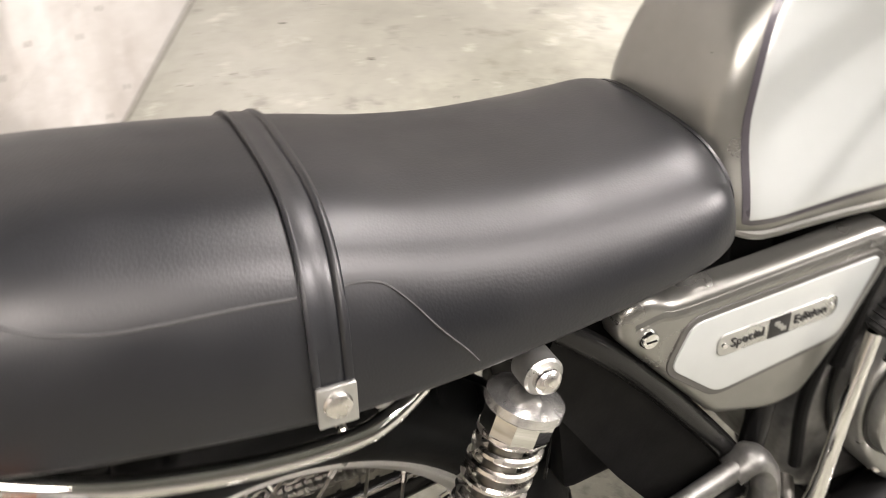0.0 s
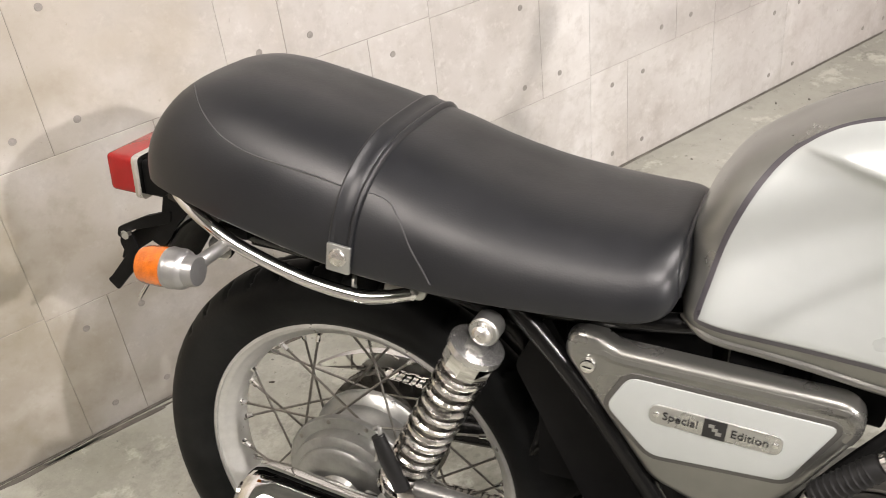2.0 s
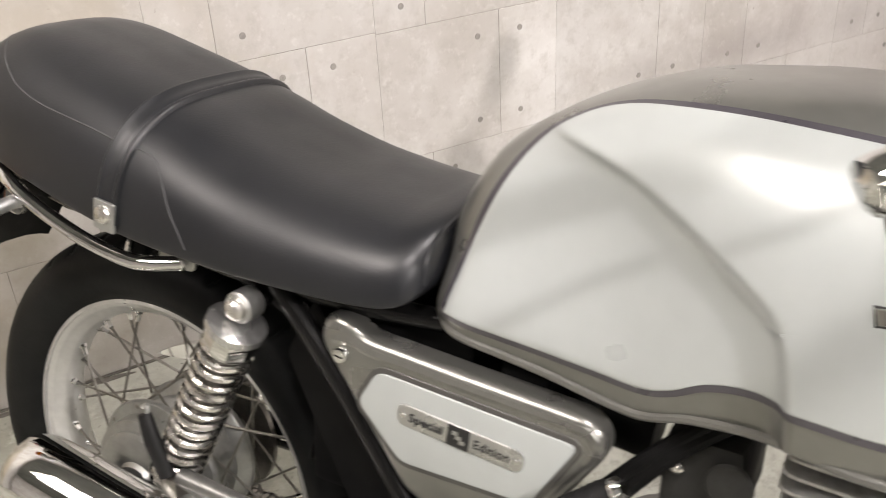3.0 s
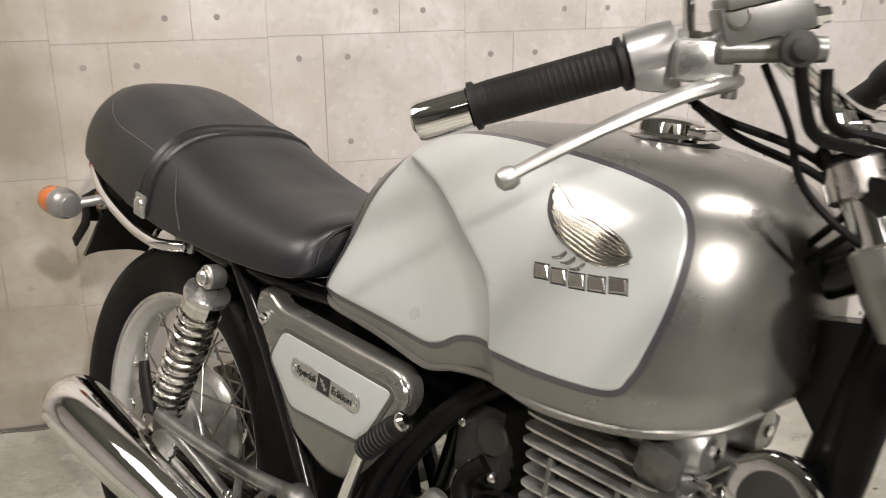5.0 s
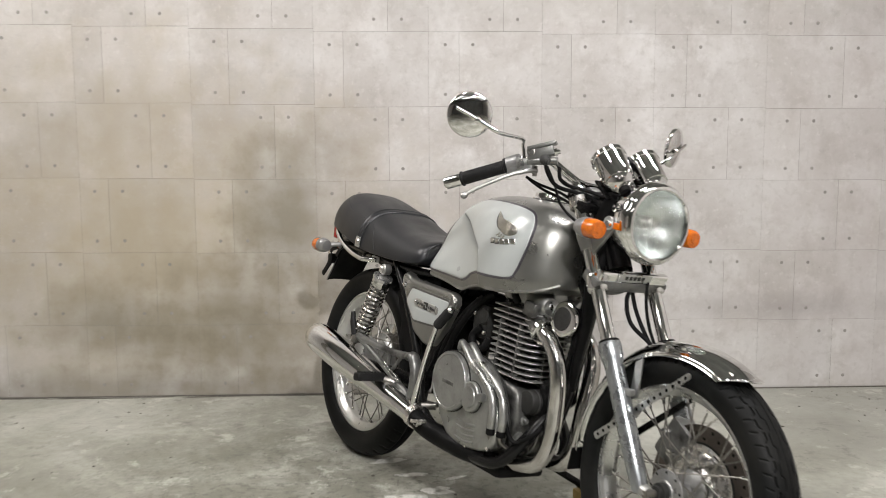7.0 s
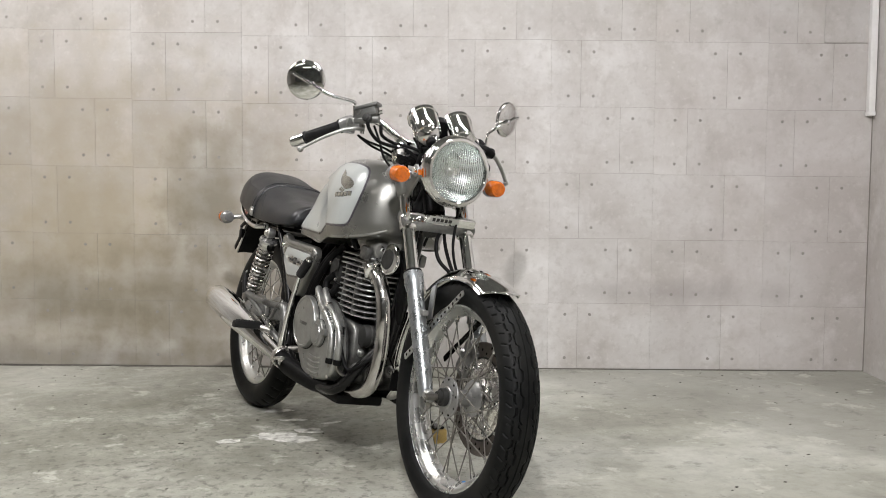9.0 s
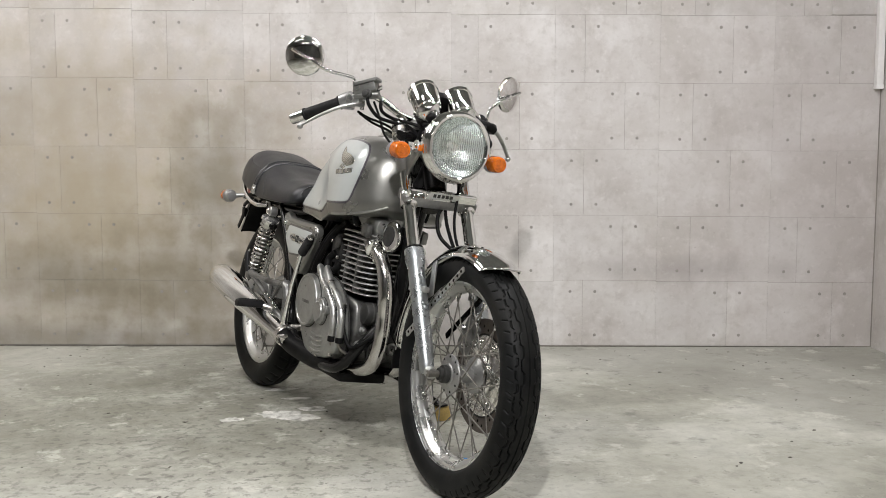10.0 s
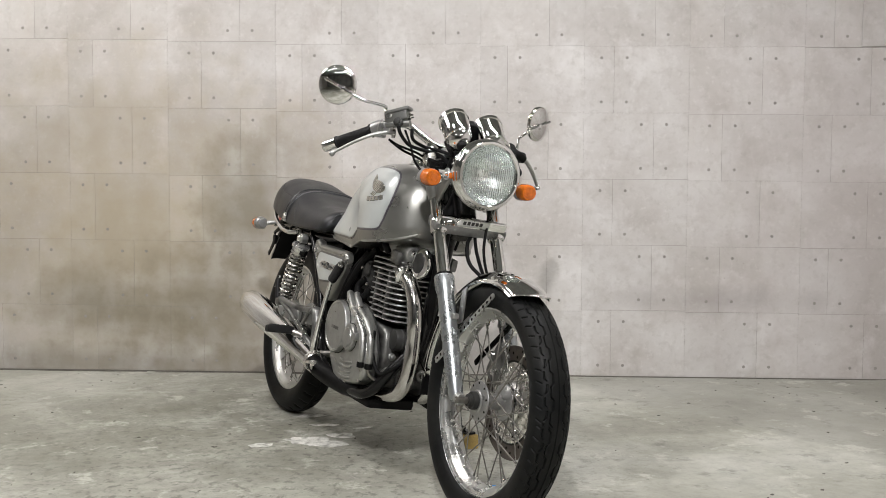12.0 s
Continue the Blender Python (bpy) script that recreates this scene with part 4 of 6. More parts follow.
def emblem(tank, side):
    """A spread wing of plain strands over a rising row of plain bars, raised on a dark ground."""
    upper = curve_through([(0.822, 0.898, 0), (0.838, 0.890, 0), (0.856, 0.879, 0), (0.880, 0.876, 0), (0.902, 0.869, 0), (0.918, 0.861, 0), (0.926, 0.850, 0)], 4)
    lower = curve_through([(0.820, 0.890, 0), (0.826, 0.873, 0), (0.842, 0.856, 0), (0.864, 0.845, 0), (0.888, 0.838, 0), (0.910, 0.839, 0), (0.925, 0.846, 0)], 4)

    def skin(q, off):
        return tuple(tank_at(q[0], tank_s(q[0], q[1]), off, side))

    def strand(name, pts, width, low, high, mat):
        g, m = Geo(), len(pts)
        for i, p in enumerate(pts):
            d = (pts[min(i + 1, m - 1)] - pts[max(i - 1, 0)]).normalized()
            h = width * (0.35 + 0.65 * math.sin(math.pi * min(0.85, 0.15 + i / m)))
            g.v += [skin((p.x - q * h * d.y, p.y + q * h * d.x), off) for q, off in ((1, low), (0.45, high), (-0.45, high), (-1, low))]
        for i in range(m - 1):
            g.f += [(i * 4 + j, i * 4 + (j + 1) % 4, i * 4 + 4 + (j + 1) % 4, i * 4 + 4 + j) for j in range(4)]
        g.f += [(0, 1, 2, 3), tuple((m - 1) * 4 + j for j in (3, 2, 1, 0))]
        part(name, g, mat, tank, smooth=40)

    n = len(upper)
    back = Geo()
    for a, b in zip(upper, lower):
        back.v += [skin(a + (b - a) * (t / 4), 0.0030) for t in range(5)]
    for k in range(n - 1):
        back.f += [(k * 5 + t, k * 5 + t + 1, k * 5 + 6 + t, k * 5 + 5 + t) for t in range(4)]
    part("emblem_ground", back, INK, tank, smooth=0)
    for k in range(9):
        u = (k + 0.5) / 9
        strand("emblem_feather", [a + (b - a) * u for a, b in zip(upper, lower)][(0, 0, 1, 2, 2, 4, 5, 7, 9)[k]:], 0.0023, 0.0028, 0.0050, EMBLEM)
    # tail strokes under the wing
    for k in range(3):
        p = V((0.862 + 0.011 * k, 0.843 - 0.003 * k, 0))
        strand("emblem_feather", curve_through([p, p + V((-0.006, -0.006, 0)), p + V((-0.014, -0.008, 0))], 3), 0.0020, 0.0024, 0.0046, EMBLEM)
    for k in range(5):
        x = 0.8385 + 0.0205 * k
        z = 0.8200 + 0.0012 * k - 0.0022 * math.sin(math.pi * k / 4)
        for name, w, h, low, high, mat in (("emblem_ground", 0.0098, 0.0080, 0.0018, 0.0030, INK), ("emblem_bar", 0.0080, 0.0062, 0.0028, 0.0050, EMBLEM)):
            g = Geo()
            for off, e in ((low, 1.0), (high, 0.80)):
                g.v += [skin((x + dx * w * e - 0.0018 * dz, z + dz * h * e + 0.0008 * dx), off) for dx, dz in ((-1, -1), (1, -1), (1, 1), (-1, 1))]
            g.f = [(4, 5, 6, 7), (0, 1, 5, 4), (1, 2, 6, 5), (2, 3, 7, 6), (3, 0, 4, 7)]
            part(name, g, mat, tank, smooth=0)


tank_part()


# side covers
def side_cover(side):
    outer = rounded([(0.327, 0.648), (0.333, 0.674), (0.347, 0.681), (0.366, 0.678), (0.384, 0.665), (0.49, 0.657), (0.60, 0.650), (0.622, 0.648), (0.638, 0.634), (0.639, 0.612), (0.588, 0.533), (0.548, 0.487), (0.535, 0.476), (0.505, 0.474), (0.488, 0.478), (0.43, 0.503)], 0.012, 3)
    cover = part("side_cover", plate(outer, side * 0.100, side * 0.127, 0.012, rings=5), SILVER, bike, "champagne silver triangular side cover")
    ridge = [(0.345, 0.655), (0.372, 0.656), (0.395, 0.650), (0.50, 0.643), (0.605, 0.636), (0.623, 0.631), (0.629, 0.618), (0.622, 0.602)]
    part("ridge", tube([(x, side * 0.1200, z) for x, z in ridge], 0.0085, 10, 5), SILVER, cover)
    inner = rounded([(0.402, 0.635), (0.616, 0.620), (0.571, 0.542), (0.429, 0.540), (0.378, 0.594)][::-1], 0.012, 4)
    part("stripe", plate(inset(inner if area_sign(inner) > 0 else inner[::-1], -0.0062), side * 0.120, side * 0.1285, 0.001), COVER_STRIPE, cover, "grey line round the white panel")
    part("white_panel", plate(inner, side * 0.120, side * 0.1302, 0.0012), PEARL, cover, "pearl white panel")
    a, b = V((0.434, 0, 0.597)), V((0.557, 0, 0.586))
    mid, d = (a + b) / 2, (b - a).normalized()
    tilt = math.degrees(math.atan2(-d.z, d.x))
    badge = part("badge_plate", plate(rounded([(-0.069, -0.0120), (0.069, -0.0120), (0.069, 0.0120), (-0.069, 0.0120)], 0.0119, 6), 0, -0.0022 * 1, 0.0008).moved(pose(mid.x, side * 0.1298, mid.z, 0, tilt, 0 if side < 0 else 180)), RIM, cover, "brushed name plate")
    flat = pose(mid.x, side * 0.1322, mid.z, 0, tilt, 0 if side < 0 else 180) @ pose(0, 0, 0, 90, 0, 0)
    part("badge_mark", box((0, 0, 0), (0.024, 0.023, 0.0012), 0.0003), INK, badge, m=flat)
    for k in range(3):
        part("badge_mark_bar", box((-0.0035 + 0.004 * k, 0.004 - 0.004 * k, 0.0008), (0.006, 0.004, 0.0008)), ALLOY, badge, smooth=0, m=flat)
    lettering("badge_lettering", "Special", 0.0140, INK, badge, flat @ pose(-0.036, 0.000, 0.0003))
    lettering("badge_lettering", "Edition", 0.0140, INK, badge, flat @ pose(0.036, 0.000, 0.0003))
    for p in (a, b):
        part("badge_screw", lathe([(0.0035, 0), (0.003, 0.0015), (0.001, 0.002)], (p.x, side * 0.132, p.z), (0, side, 0), 12), CHROME, badge)
    part("cover_screw", lathe([(0.0095, 0), (0.0095, 0.003), (0.0075, 0.0065), (0.004, 0.007)], (0.357, side * 0.126, 0.640), (0, side, 0), 20), CHROME, cover, "chrome slotted screw")
    part("screw_slot", box((0.357, side * 0.1332, 0.640), (0.010, 0.001, 0.0012), 0, (0, 8, 0)), DARK, cover, smooth=0)


side_cover(-1)
side_cover(1)


# ---- front end, all turned with the steering ----
def steered(name, g, material, parent=None, label="", smooth=35):
    return part(name, g, material, parent or bike, label, smooth, STEER if parent is None else None)


def fork_at(s, y):
    return V((1.185, y, 0.758)) + RAKE * s


def fork():
    for side in (-1, 1):
        y = side * 0.091
        tube_part = steered("fork_tube", rod(fork_at(-0.250, y), fork_at(0.20, y), 0.0178, 28), CHROME, None, "polished chrome fork tube")
        part("fork_cap", lathe([(0.0225, -0.016), (0.0228, 0), (0.0205, 0.005), (0.013, 0.007), (0.013, 0.016), (0.009, 0.019)], fork_at(-0.252, y), -RAKE, 20), CHROME, tube_part)
        leg = steered("fork_leg", lathe([(0.0195, -0.008), (0.0268, -0.004), (0.0275, 0.002), (0.0275, 0.028), (0.0262, 0.034), (0.0230, 0.050), (0.0230, 0.20), (0.0220, 0.28), (0.0195, 0.335), (0.0160, 0.345)], fork_at(0.158, y), RAKE, 32),
                      LEG, None, "dull alloy lower fork leg")
        part("dust_seal", lathe([(0.019, 0), (0.0245, 0.002), (0.0245, 0.010)], fork_at(0.145, y), RAKE, 24), MATT, leg)
        foot = fork_at(0.487, y)
        part("axle_clamp", tube([foot, foot + V((0.012, 0, -0.006)), V((FRONT.x, y, FRONT.z))], (0.0165, 0.015, 0.0145), 14, 3), ALLOY, leg)
        part("pinch_bolt", rod((FRONT.x - 0.022, y - 0.012, FRONT.z + 0.004), (FRONT.x - 0.022, y + 0.012, FRONT.z + 0.004), 0.006, 8), STEEL, leg)
        part("clamp_nut", lathe([(0.008, 0), (0.008, 0.010), (0.004, 0.016)], V((FRONT.x - 0.006, y, FRONT.z - 0.016)), (0, 0, -1), 6), STEEL, leg)
        part("fender_lug", box(fork_at(0.275, y) + V((0.022, -side * 0.005, 0.008)), (0.034, 0.018, 0.016), 0.005), ALLOY, leg)
        ear = steered("lamp_bracket", lathe([(0.0185, 0), (0.0215, 0.001), (0.0225, 0.010), (0.0255, 0.035), (0.0255, 0.072), (0.0215, 0.075)], fork_at(-0.085, y), -RAKE, 28), SILVER, None, "chrome headlamp bracket with a silver arm")
        part("arm", plate(rounded([(1.145, 0.868), (1.15, 0.828), (1.168, 0.828), (1.235, 0.894), (1.235, 0.912), (1.215, 0.918)], 0.008), side * 0.091, side * 0.099, 0.003), SILVER, ear)
        part("ear_washer", lathe([(0.017, 0), (0.0175, 0.003), (0.0165, 0.005), (0.010, 0.0055)], (1.216, side * 0.099, 0.906), (0, side, 0), 28), ALLOY, ear)
        part("ear_bolt", lathe([(0.0085, 0.004), (0.0085, 0.010), (0.005, 0.013)], (1.216, side * 0.099, 0.906), (0, side, 0), 6), CHROME, ear)
        part("reflector", box((1.247, side * 0.1015, 0.900), (0.026, 0.005, 0.016), 0.0015, (0, 6, 0)), AMBER, ear, "small amber reflector")


fork()


def clamps():
    low = steered("lower_clamp", box((1.183, 0, 0.766), (0.060, 0.230, 0.030), 0.009, (0, 28, 0)), CAST, None, "lower fork clamp with a grey metal front cover")
    part("clamp_cover", box((1.209, 0, 0.777), (0.020, 0.216, 0.032), 0.008, (0, 28, 0), 3), CHROME, low, "polished clamp cover")
    for side in (-1, 1):
        part("clamp_band", lathe([(0.0235, -0.021), (0.0255, -0.017), (0.0255, 0.017), (0.0235, 0.021)], fork_at(0.0, side * 0.091), RAKE, 28), CHROME, low)
    part("badge_strip", box((1.2205, -0.004, 0.777), (0.004, 0.108, 0.022), 0.001, (0, 28, 0)), RIM, low, "bright name strip")
    for k in range(5):
        part("badge_bar", box((1.2230, -0.030 + 0.013 * k, 0.777), (0.0012, 0.009, 0.010), 0, (0, 28, 0)), INK, low, smooth=0)
    top = steered("upper_clamp", box((1.088, 0, 0.950), (0.075, 0.228, 0.024), 0.009, (0, 28, 0)), BLACK, None, "black upper fork clamp")
    for side in (-1, 1):
        part("clamp_boss", lathe([(0.0235, -0.016), (0.0275, -0.013), (0.0275, 0.013), (0.0235, 0.016)], fork_at(-0.214, side * 0.091), RAKE, 28), DULL_CHROME, top)
    part("steering_nut", lathe([(0.017, 0), (0.017, 0.012), (0.010, 0.018)], (1.062, 0, 0.945), -RAKE, 6), CHROME, top)
    for side in (-1, 1):
        part("bar_clamp", box((1.066, side * 0.045, 0.968), (0.040, 0.030, 0.052), 0.008, (0, 28, 0)), ALLOY, top)
        for dx in (-0.013, 0.013):
            part("clamp_bolt", lathe([(0.006, 0), (0.006, 0.008)], (1.055 + dx, side * 0.045, 0.992), (-0.2, 0, 1), 8), CHROME, top)
    part("stem", rod(fork_at(-0.20, 0) - V((0.03, 0, 0.01)), fork_at(0.01, 0) - V((0.03, 0, 0.01)), 0.030, 20), BLACK, low)


clamps()


def headlamp():
    aim = V((1, 0, -0.05)).normalized()
    c = V((1.277, -0.005, 0.915))
    shell = [(0.094, -0.004), (0.096, -0.018), (0.093, -0.045), (0.082, -0.080), (0.060, -0.108), (0.03, -0.122), (0.01, -0.125)]
    lamp_part = steered("headlamp", lathe(shell, c, aim, 56, close=False).plus(lathe([(0.01, -0.125), (0.002, -0.1255)], c, aim, 56)), CHROME, None, "round chrome headlamp with a fluted glass lens")
    part("lamp_ring", lathe([(0.0955, -0.024), (0.1005, -0.018), (0.1010, -0.010), (0.0975, -0.004), (0.0960, -0.002), (0.0985, 0.001), (0.0975, 0.007), (0.092, 0.013), (0.086, 0.014), (0.0825, 0.011), (0.0820, 0.004), (0.084, -0.004), (0.0955, -0.024)], c, aim, 64, close=False), CHROME, lamp_part, "chrome rim")
    part("reflector_bowl", lathe([(0.0835, 0.002), (0.074, -0.020), (0.056, -0.045), (0.030, -0.060), (0.012, -0.064), (0.002, -0.0645)], c, aim, 48, close=False), BOWL, lamp_part)
    part("bulb_shield", lathe([(0.016, -0.05), (0.017, -0.02), (0.010, -0.012)], c, aim, 20), DULL_CHROME, lamp_part)
    m = Matrix.Translation(c) @ aim.to_track_quat("Z", "Y").to_matrix().to_4x4()
    # fluted lens
    g, nr, na = Geo(), 46, 320
    for back in (0, 1):
        for i in range(nr + 1):
            r = 0.0845 * i / nr
            for k in range(na):
                a = 2 * math.pi * k / na
                x, y = r * math.cos(a), r * math.sin(a)
                dome = 0.006 + 0.010 * (1 - (r / 0.0845) ** 2)
                rib = (0.0009 if abs(y) < 0.064 else 0.0) * math.cos(2 * math.pi * x / 0.0066) if back else 0.00025 * math.cos(2 * math.pi * x / 0.0066)
                g.v.append(tuple(m @ V((x, y, dome - 0.0035 * back + rib))))
    for back in (0, 1):
        o = back * (nr + 1) * na
        for i in range(nr):
            g.f += [(o + i * na + k, o + i * na + (k + 1) % na, o + (i + 1) * na + (k + 1) % na, o + (i + 1) * na + k) for k in range(na)]
    o = (nr + 1) * na
    g.f += [(nr * na + k, nr * na + (k + 1) % na, o + nr * na + (k + 1) % na, o + nr * na + k) for k in range(na)]
    lens = part("lens", g, GLASS, lamp_part, "fluted clear glass lens", 60)
    lens.visible_shadow = False
    part("rim_screw", lathe([(0.004, 0), (0.004, 0.004)], c + V((0.004, 0, -0.099)), (0.3, 0, -1), 8), STEEL, lamp_part)
    for side in (-1, 1):
        part("mount_bolt", rod(c + V((-0.055, side * 0.088, -0.012)), c + V((-0.055, side * 0.108, -0.012)), 0.009, 12), CHROME, lamp_part)


headlamp()


def gauges():
    stay = steered("gauge_bracket", box((1.140, 0, 0.985), (0.07, 0.15, 0.006), 0.002, (0, 38, 0)), BLACK, None, "black bracket under the instruments")
    for side in (-1, 1):
        low, up = V((1.196, side * 0.055 - 0.012, 1.012)), V((-0.70, 0, 0.71)).normalized()
        cup = steered("gauge", lathe([(0.031, -0.002), (0.0375, 0.000), (0.0385, 0.004), (0.0405, 0.030), (0.0425, 0.066), (0.0430, 0.0662), (0.0450, 0.0675), (0.0452, 0.0775), (0.0440, 0.0795), (0.0405, 0.0797)], low, up, 44), CHROME, None, "chrome instrument cup with a round dial", 12)
        part("cup_bowl", lathe([(0.006, -0.030), (0.018, -0.028), (0.027, -0.021), (0.032, -0.010), (0.034, -0.001), (0.034, 0.002)], low, up, 40), CHROME, cup, "rounded chrome underside")
        part("dial", lathe([(0.040, 0.0785), (0.040, 0.0795)], low, up, 36), DARK, cup, "black dial face")
        part("dial_glass", lathe([(0.0372, 0.0805), (0.030, 0.0818), (0.012, 0.0824)], low, up, 36), GLASS, cup)
        part("needle", rod(low + up * 0.0800, low + up * 0.0800 + V((0.016, side * 0.012, 0.0100)), 0.0008, 6), AMBER, cup)
        part("drive_collar", lathe([(0.013, -0.040), (0.015, -0.036), (0.015, -0.020)], low, up, 20), MATT, cup)
    # added block, darkens the gap between gauges and fork
    part("gap_block", box((1.147, 0, 0.935), (0.046, 0.130, 0.092), 0.014, (0, 28, 0)), MATT, stay, "added black block darkening the gap behind the headlamp")
    lights = steered("warning_lights", box((1.132, 0, 1.045), (0.030, 0.040, 0.06), 0.006, (0, 36, 0)), MATT, None, "black warning light block")
    for k in range(3):
        part("warning_lens", lathe([(0.005, 0), (0.004, 0.003)], (1.112, -0.012 + 0.012 * k, 1.062), (-0.6, 0, 0.8), 12), (AMBER, RED, BLUE)[k], lights)


gauges()

BAR = [(0.838, 0.340, 0.962), (0.955, 0.236, 1.022), (0.998, 0.196, 1.040), (1.026, 0.160, 1.046), (1.046, 0.118, 1.020), (1.062, 0.078, 0.996), (1.066, 0.03, 0.990), (1.066, 0, 0.990)]


def controls():
    pts = [(x, -y, z) for x, y, z in BAR] + [(x, y, z) for x, y, z in BAR[-2::-1]]
    bar = steered("handlebar", tube(pts, 0.0111, 16, 5), CHROME, None, "chrome tubular handlebar")
    for side in (-1, 1):
        end, inner = V((0.838, side * 0.340, 0.962)), V((0.955, side * 0.236, 1.022))
        d = (end - inner).normalized()
        grip = steered("grip", lathe([(0.0125, 0), (0.021, 0.001), (0.021, 0.006), (0.0165, 0.008), (0.0168, 0.04), (0.0172, 0.10), (0.0168, 0.118), (0.0195, 0.120), (0.0195, 0.124), (0.0125, 0.125)], inner, d, 28), GRIP, None, "black ribbed rubber grip")
        for k in range(22):
            part("grip_rib", lathe([(0.0168, -0.0012), (0.01725, 0), (0.0168, 0.0012)], inner + d * (0.013 + 0.0047 * k), d, 24, close=False), GRIP, grip)
        steered("bar_end", lathe([(0.0125, -0.002), (0.0165, 0.001), (0.0168, 0.040), (0.0155, 0.045), (0.010, 0.046), (0.006, 0.049)], inner + d * 0.125, d, 28), CHROME, None, "chrome bar end weight")
        # switch housing
        sw = inner - d * 0.020
        house = steered("switch_housing", lathe([(0.015, -0.020), (0.0225, -0.018), (0.0235, 0.0), (0.0225, 0.018), (0.014, 0.020)], sw, d, 24), GREY_PLASTIC if side < 0 else MATT, None, "handlebar switch housing")
        part("switch_box", box(sw + V((0.006, 0, -0.014)), (0.036, 0.034, 0.026), 0.006, (0, 0, -side * 42)), GREY_PLASTIC if side < 0 else MATT, house)
        part("button", box(sw + V((-0.022, 0, 0.004)), (0.006, 0.010, 0.008), 0.002, (0, 0, -side * 42)), RED if side < 0 else GREY_PLASTIC, house)
        # lever and its perch
        piv = V((1.022, side * 0.196, 1.016))
        lever = steered("lever", tube([piv, (1.030, side * 0.228, 1.012), (1.018, side * 0.262, 1.000), (0.988, side * 0.305, 0.973), (0.958, side * 0.342, 0.944), (0.951, side * 0.350, 0.936)], (0.011, 0.010, 0.0085, 0.0075, 0.0065, 0.007), 14, 6, flat=0.62), ALLOY, None, "alloy ball-ended lever")
        part("lever_ball", lathe([(0.003, -0.009), (0.0075, -0.006), (0.009, 0), (0.0075, 0.006), (0.003, 0.009)], (0.950, side * 0.351, 0.935), (-0.5, side * 0.7, -0.5), 18), ALLOY, lever)
        part("lever_pivot", rod(piv + V((0, 0, -0.014)), piv + V((0, 0, 0.012)), 0.006, 10), STEEL, lever)
        # mirror
        base = V((0.992, -0.212, 1.044)) if side < 0 else V((0.985, 0.240, 1.030))
        c = V((0.947, -0.359, 1.136)) if side < 0 else V((0.951, 0.325, 1.137))
        out = (V((0.85, -0.50, -0.175)) if side < 0 else V((0.883, 0.454, -0.116))).normalized()
        flat_in = V((out.y, -out.x, 0)).normalized() * side
        arm = (flat_in * 0.90 - V((0, 0, 0.40))).normalized()
        stem = [base, base + V((-0.004, side * 0.004, 0.035)), base + V((-0.006, side * 0.010, 0.050)), c + out * 0.021 + arm * 0.085, c + out * 0.021 + arm * 0.024]
        mirror = steered("mirror", lathe([(0.0545, -0.006), (0.0570, -0.004), (0.0575, 0.002), (0.0560, 0.006), (0.0525, 0.0085), (0.044, 0.0112), (0.030, 0.0142), (0.015, 0.0160), (0.003, 0.0165)], c, out, 56), CHROME, None, "round chrome mirror seen with its domed back")
        part("mirror_glass", lathe([(0.0545, -0.0055), (0.0545, -0.0035)], c, out, 40), MIRROR, mirror)
        part("mirror_stem", tube(stem, 0.0052, 12, 6), CHROME, mirror)
        part("stem_joint", lathe([(0.004, -0.006), (0.009, -0.003), (0.009, 0.006), (0.004, 0.009)], c + out * 0.018 + arm * 0.024, out, 16), CHROME, mirror)
        part("stem_rod", rod(c + out * 0.021 + arm * 0.03, c + out * 0.021 - arm * 0.038, 0.0046, 12), CHROME, mirror)
        part("stem_nut", lathe([(0.010, 0), (0.010, 0.010)], base + V((0, 0, -0.004)), (0, 0, 1), 6), CHROME, mirror)
        part("perch", box(base + V((0.016, side * 0.004, -0.016)), (0.045, 0.035, 0.032), 0.008, (0, 0, -side * 42)), ALLOY if side < 0 else MATT, lever)
        if side > 0:
            part("lever_boot", tube([piv + V((-0.012, -0.012, 0.006)), piv + V((0.006, 0.026, 0.0)), piv + V((0.004, 0.050, -0.010))], (0.015, 0.0145, 0.012), 14, 4), MATT, lever, "black rubber lever boot")
    # brake reservoir on the right
    turn = (0, -18, 46)
    at = V((1.040, -0.196, 1.066))
    res = steered("brake_reservoir", box(at + V((0, 0, -0.004)), (0.066, 0.040, 0.028), 0.003, turn), RESERVOIR, None, "silver front brake fluid reservoir")
    part("reservoir_cap", box(at + V((0.003, 0, 0.013)), (0.072, 0.047, 0.009), 0.0018, turn), RESERVOIR, res)
    part("sight_glass", lathe([(0.0095, -0.004), (0.0095, 0.0025), (0.0072, 0.003), (0.0068, 0.0005), (0.002, 0.0005)], at + V((-0.001, -0.0285, -0.005)), (0.70, -0.71, 0.05), 24), STEEL, res)
    part("master_cylinder", rod(at + V((0.040, 0.024, -0.022)), at + V((-0.014, -0.028, -0.029)), 0.0095, 16), RESERVOIR, res)
    part("hose_bolt", lathe([(0.013, -0.004), (0.013, 0.008), (0.008, 0.009), (0.008, 0.015), (0.004, 0.016)], at + V((0.038, -0.012, -0.024)), (0.70, -0.70, 0.05), 18), DARK_ALLOY, res)
    part("end_bolt", lathe([(0.009, -0.004), (0.009, 0.006), (0.006, 0.007), (0.006, 0.014)], at + V((0.024, 0.025, 0.000)), (0.68, 0.70, 0.22), 8), CHROME, res)
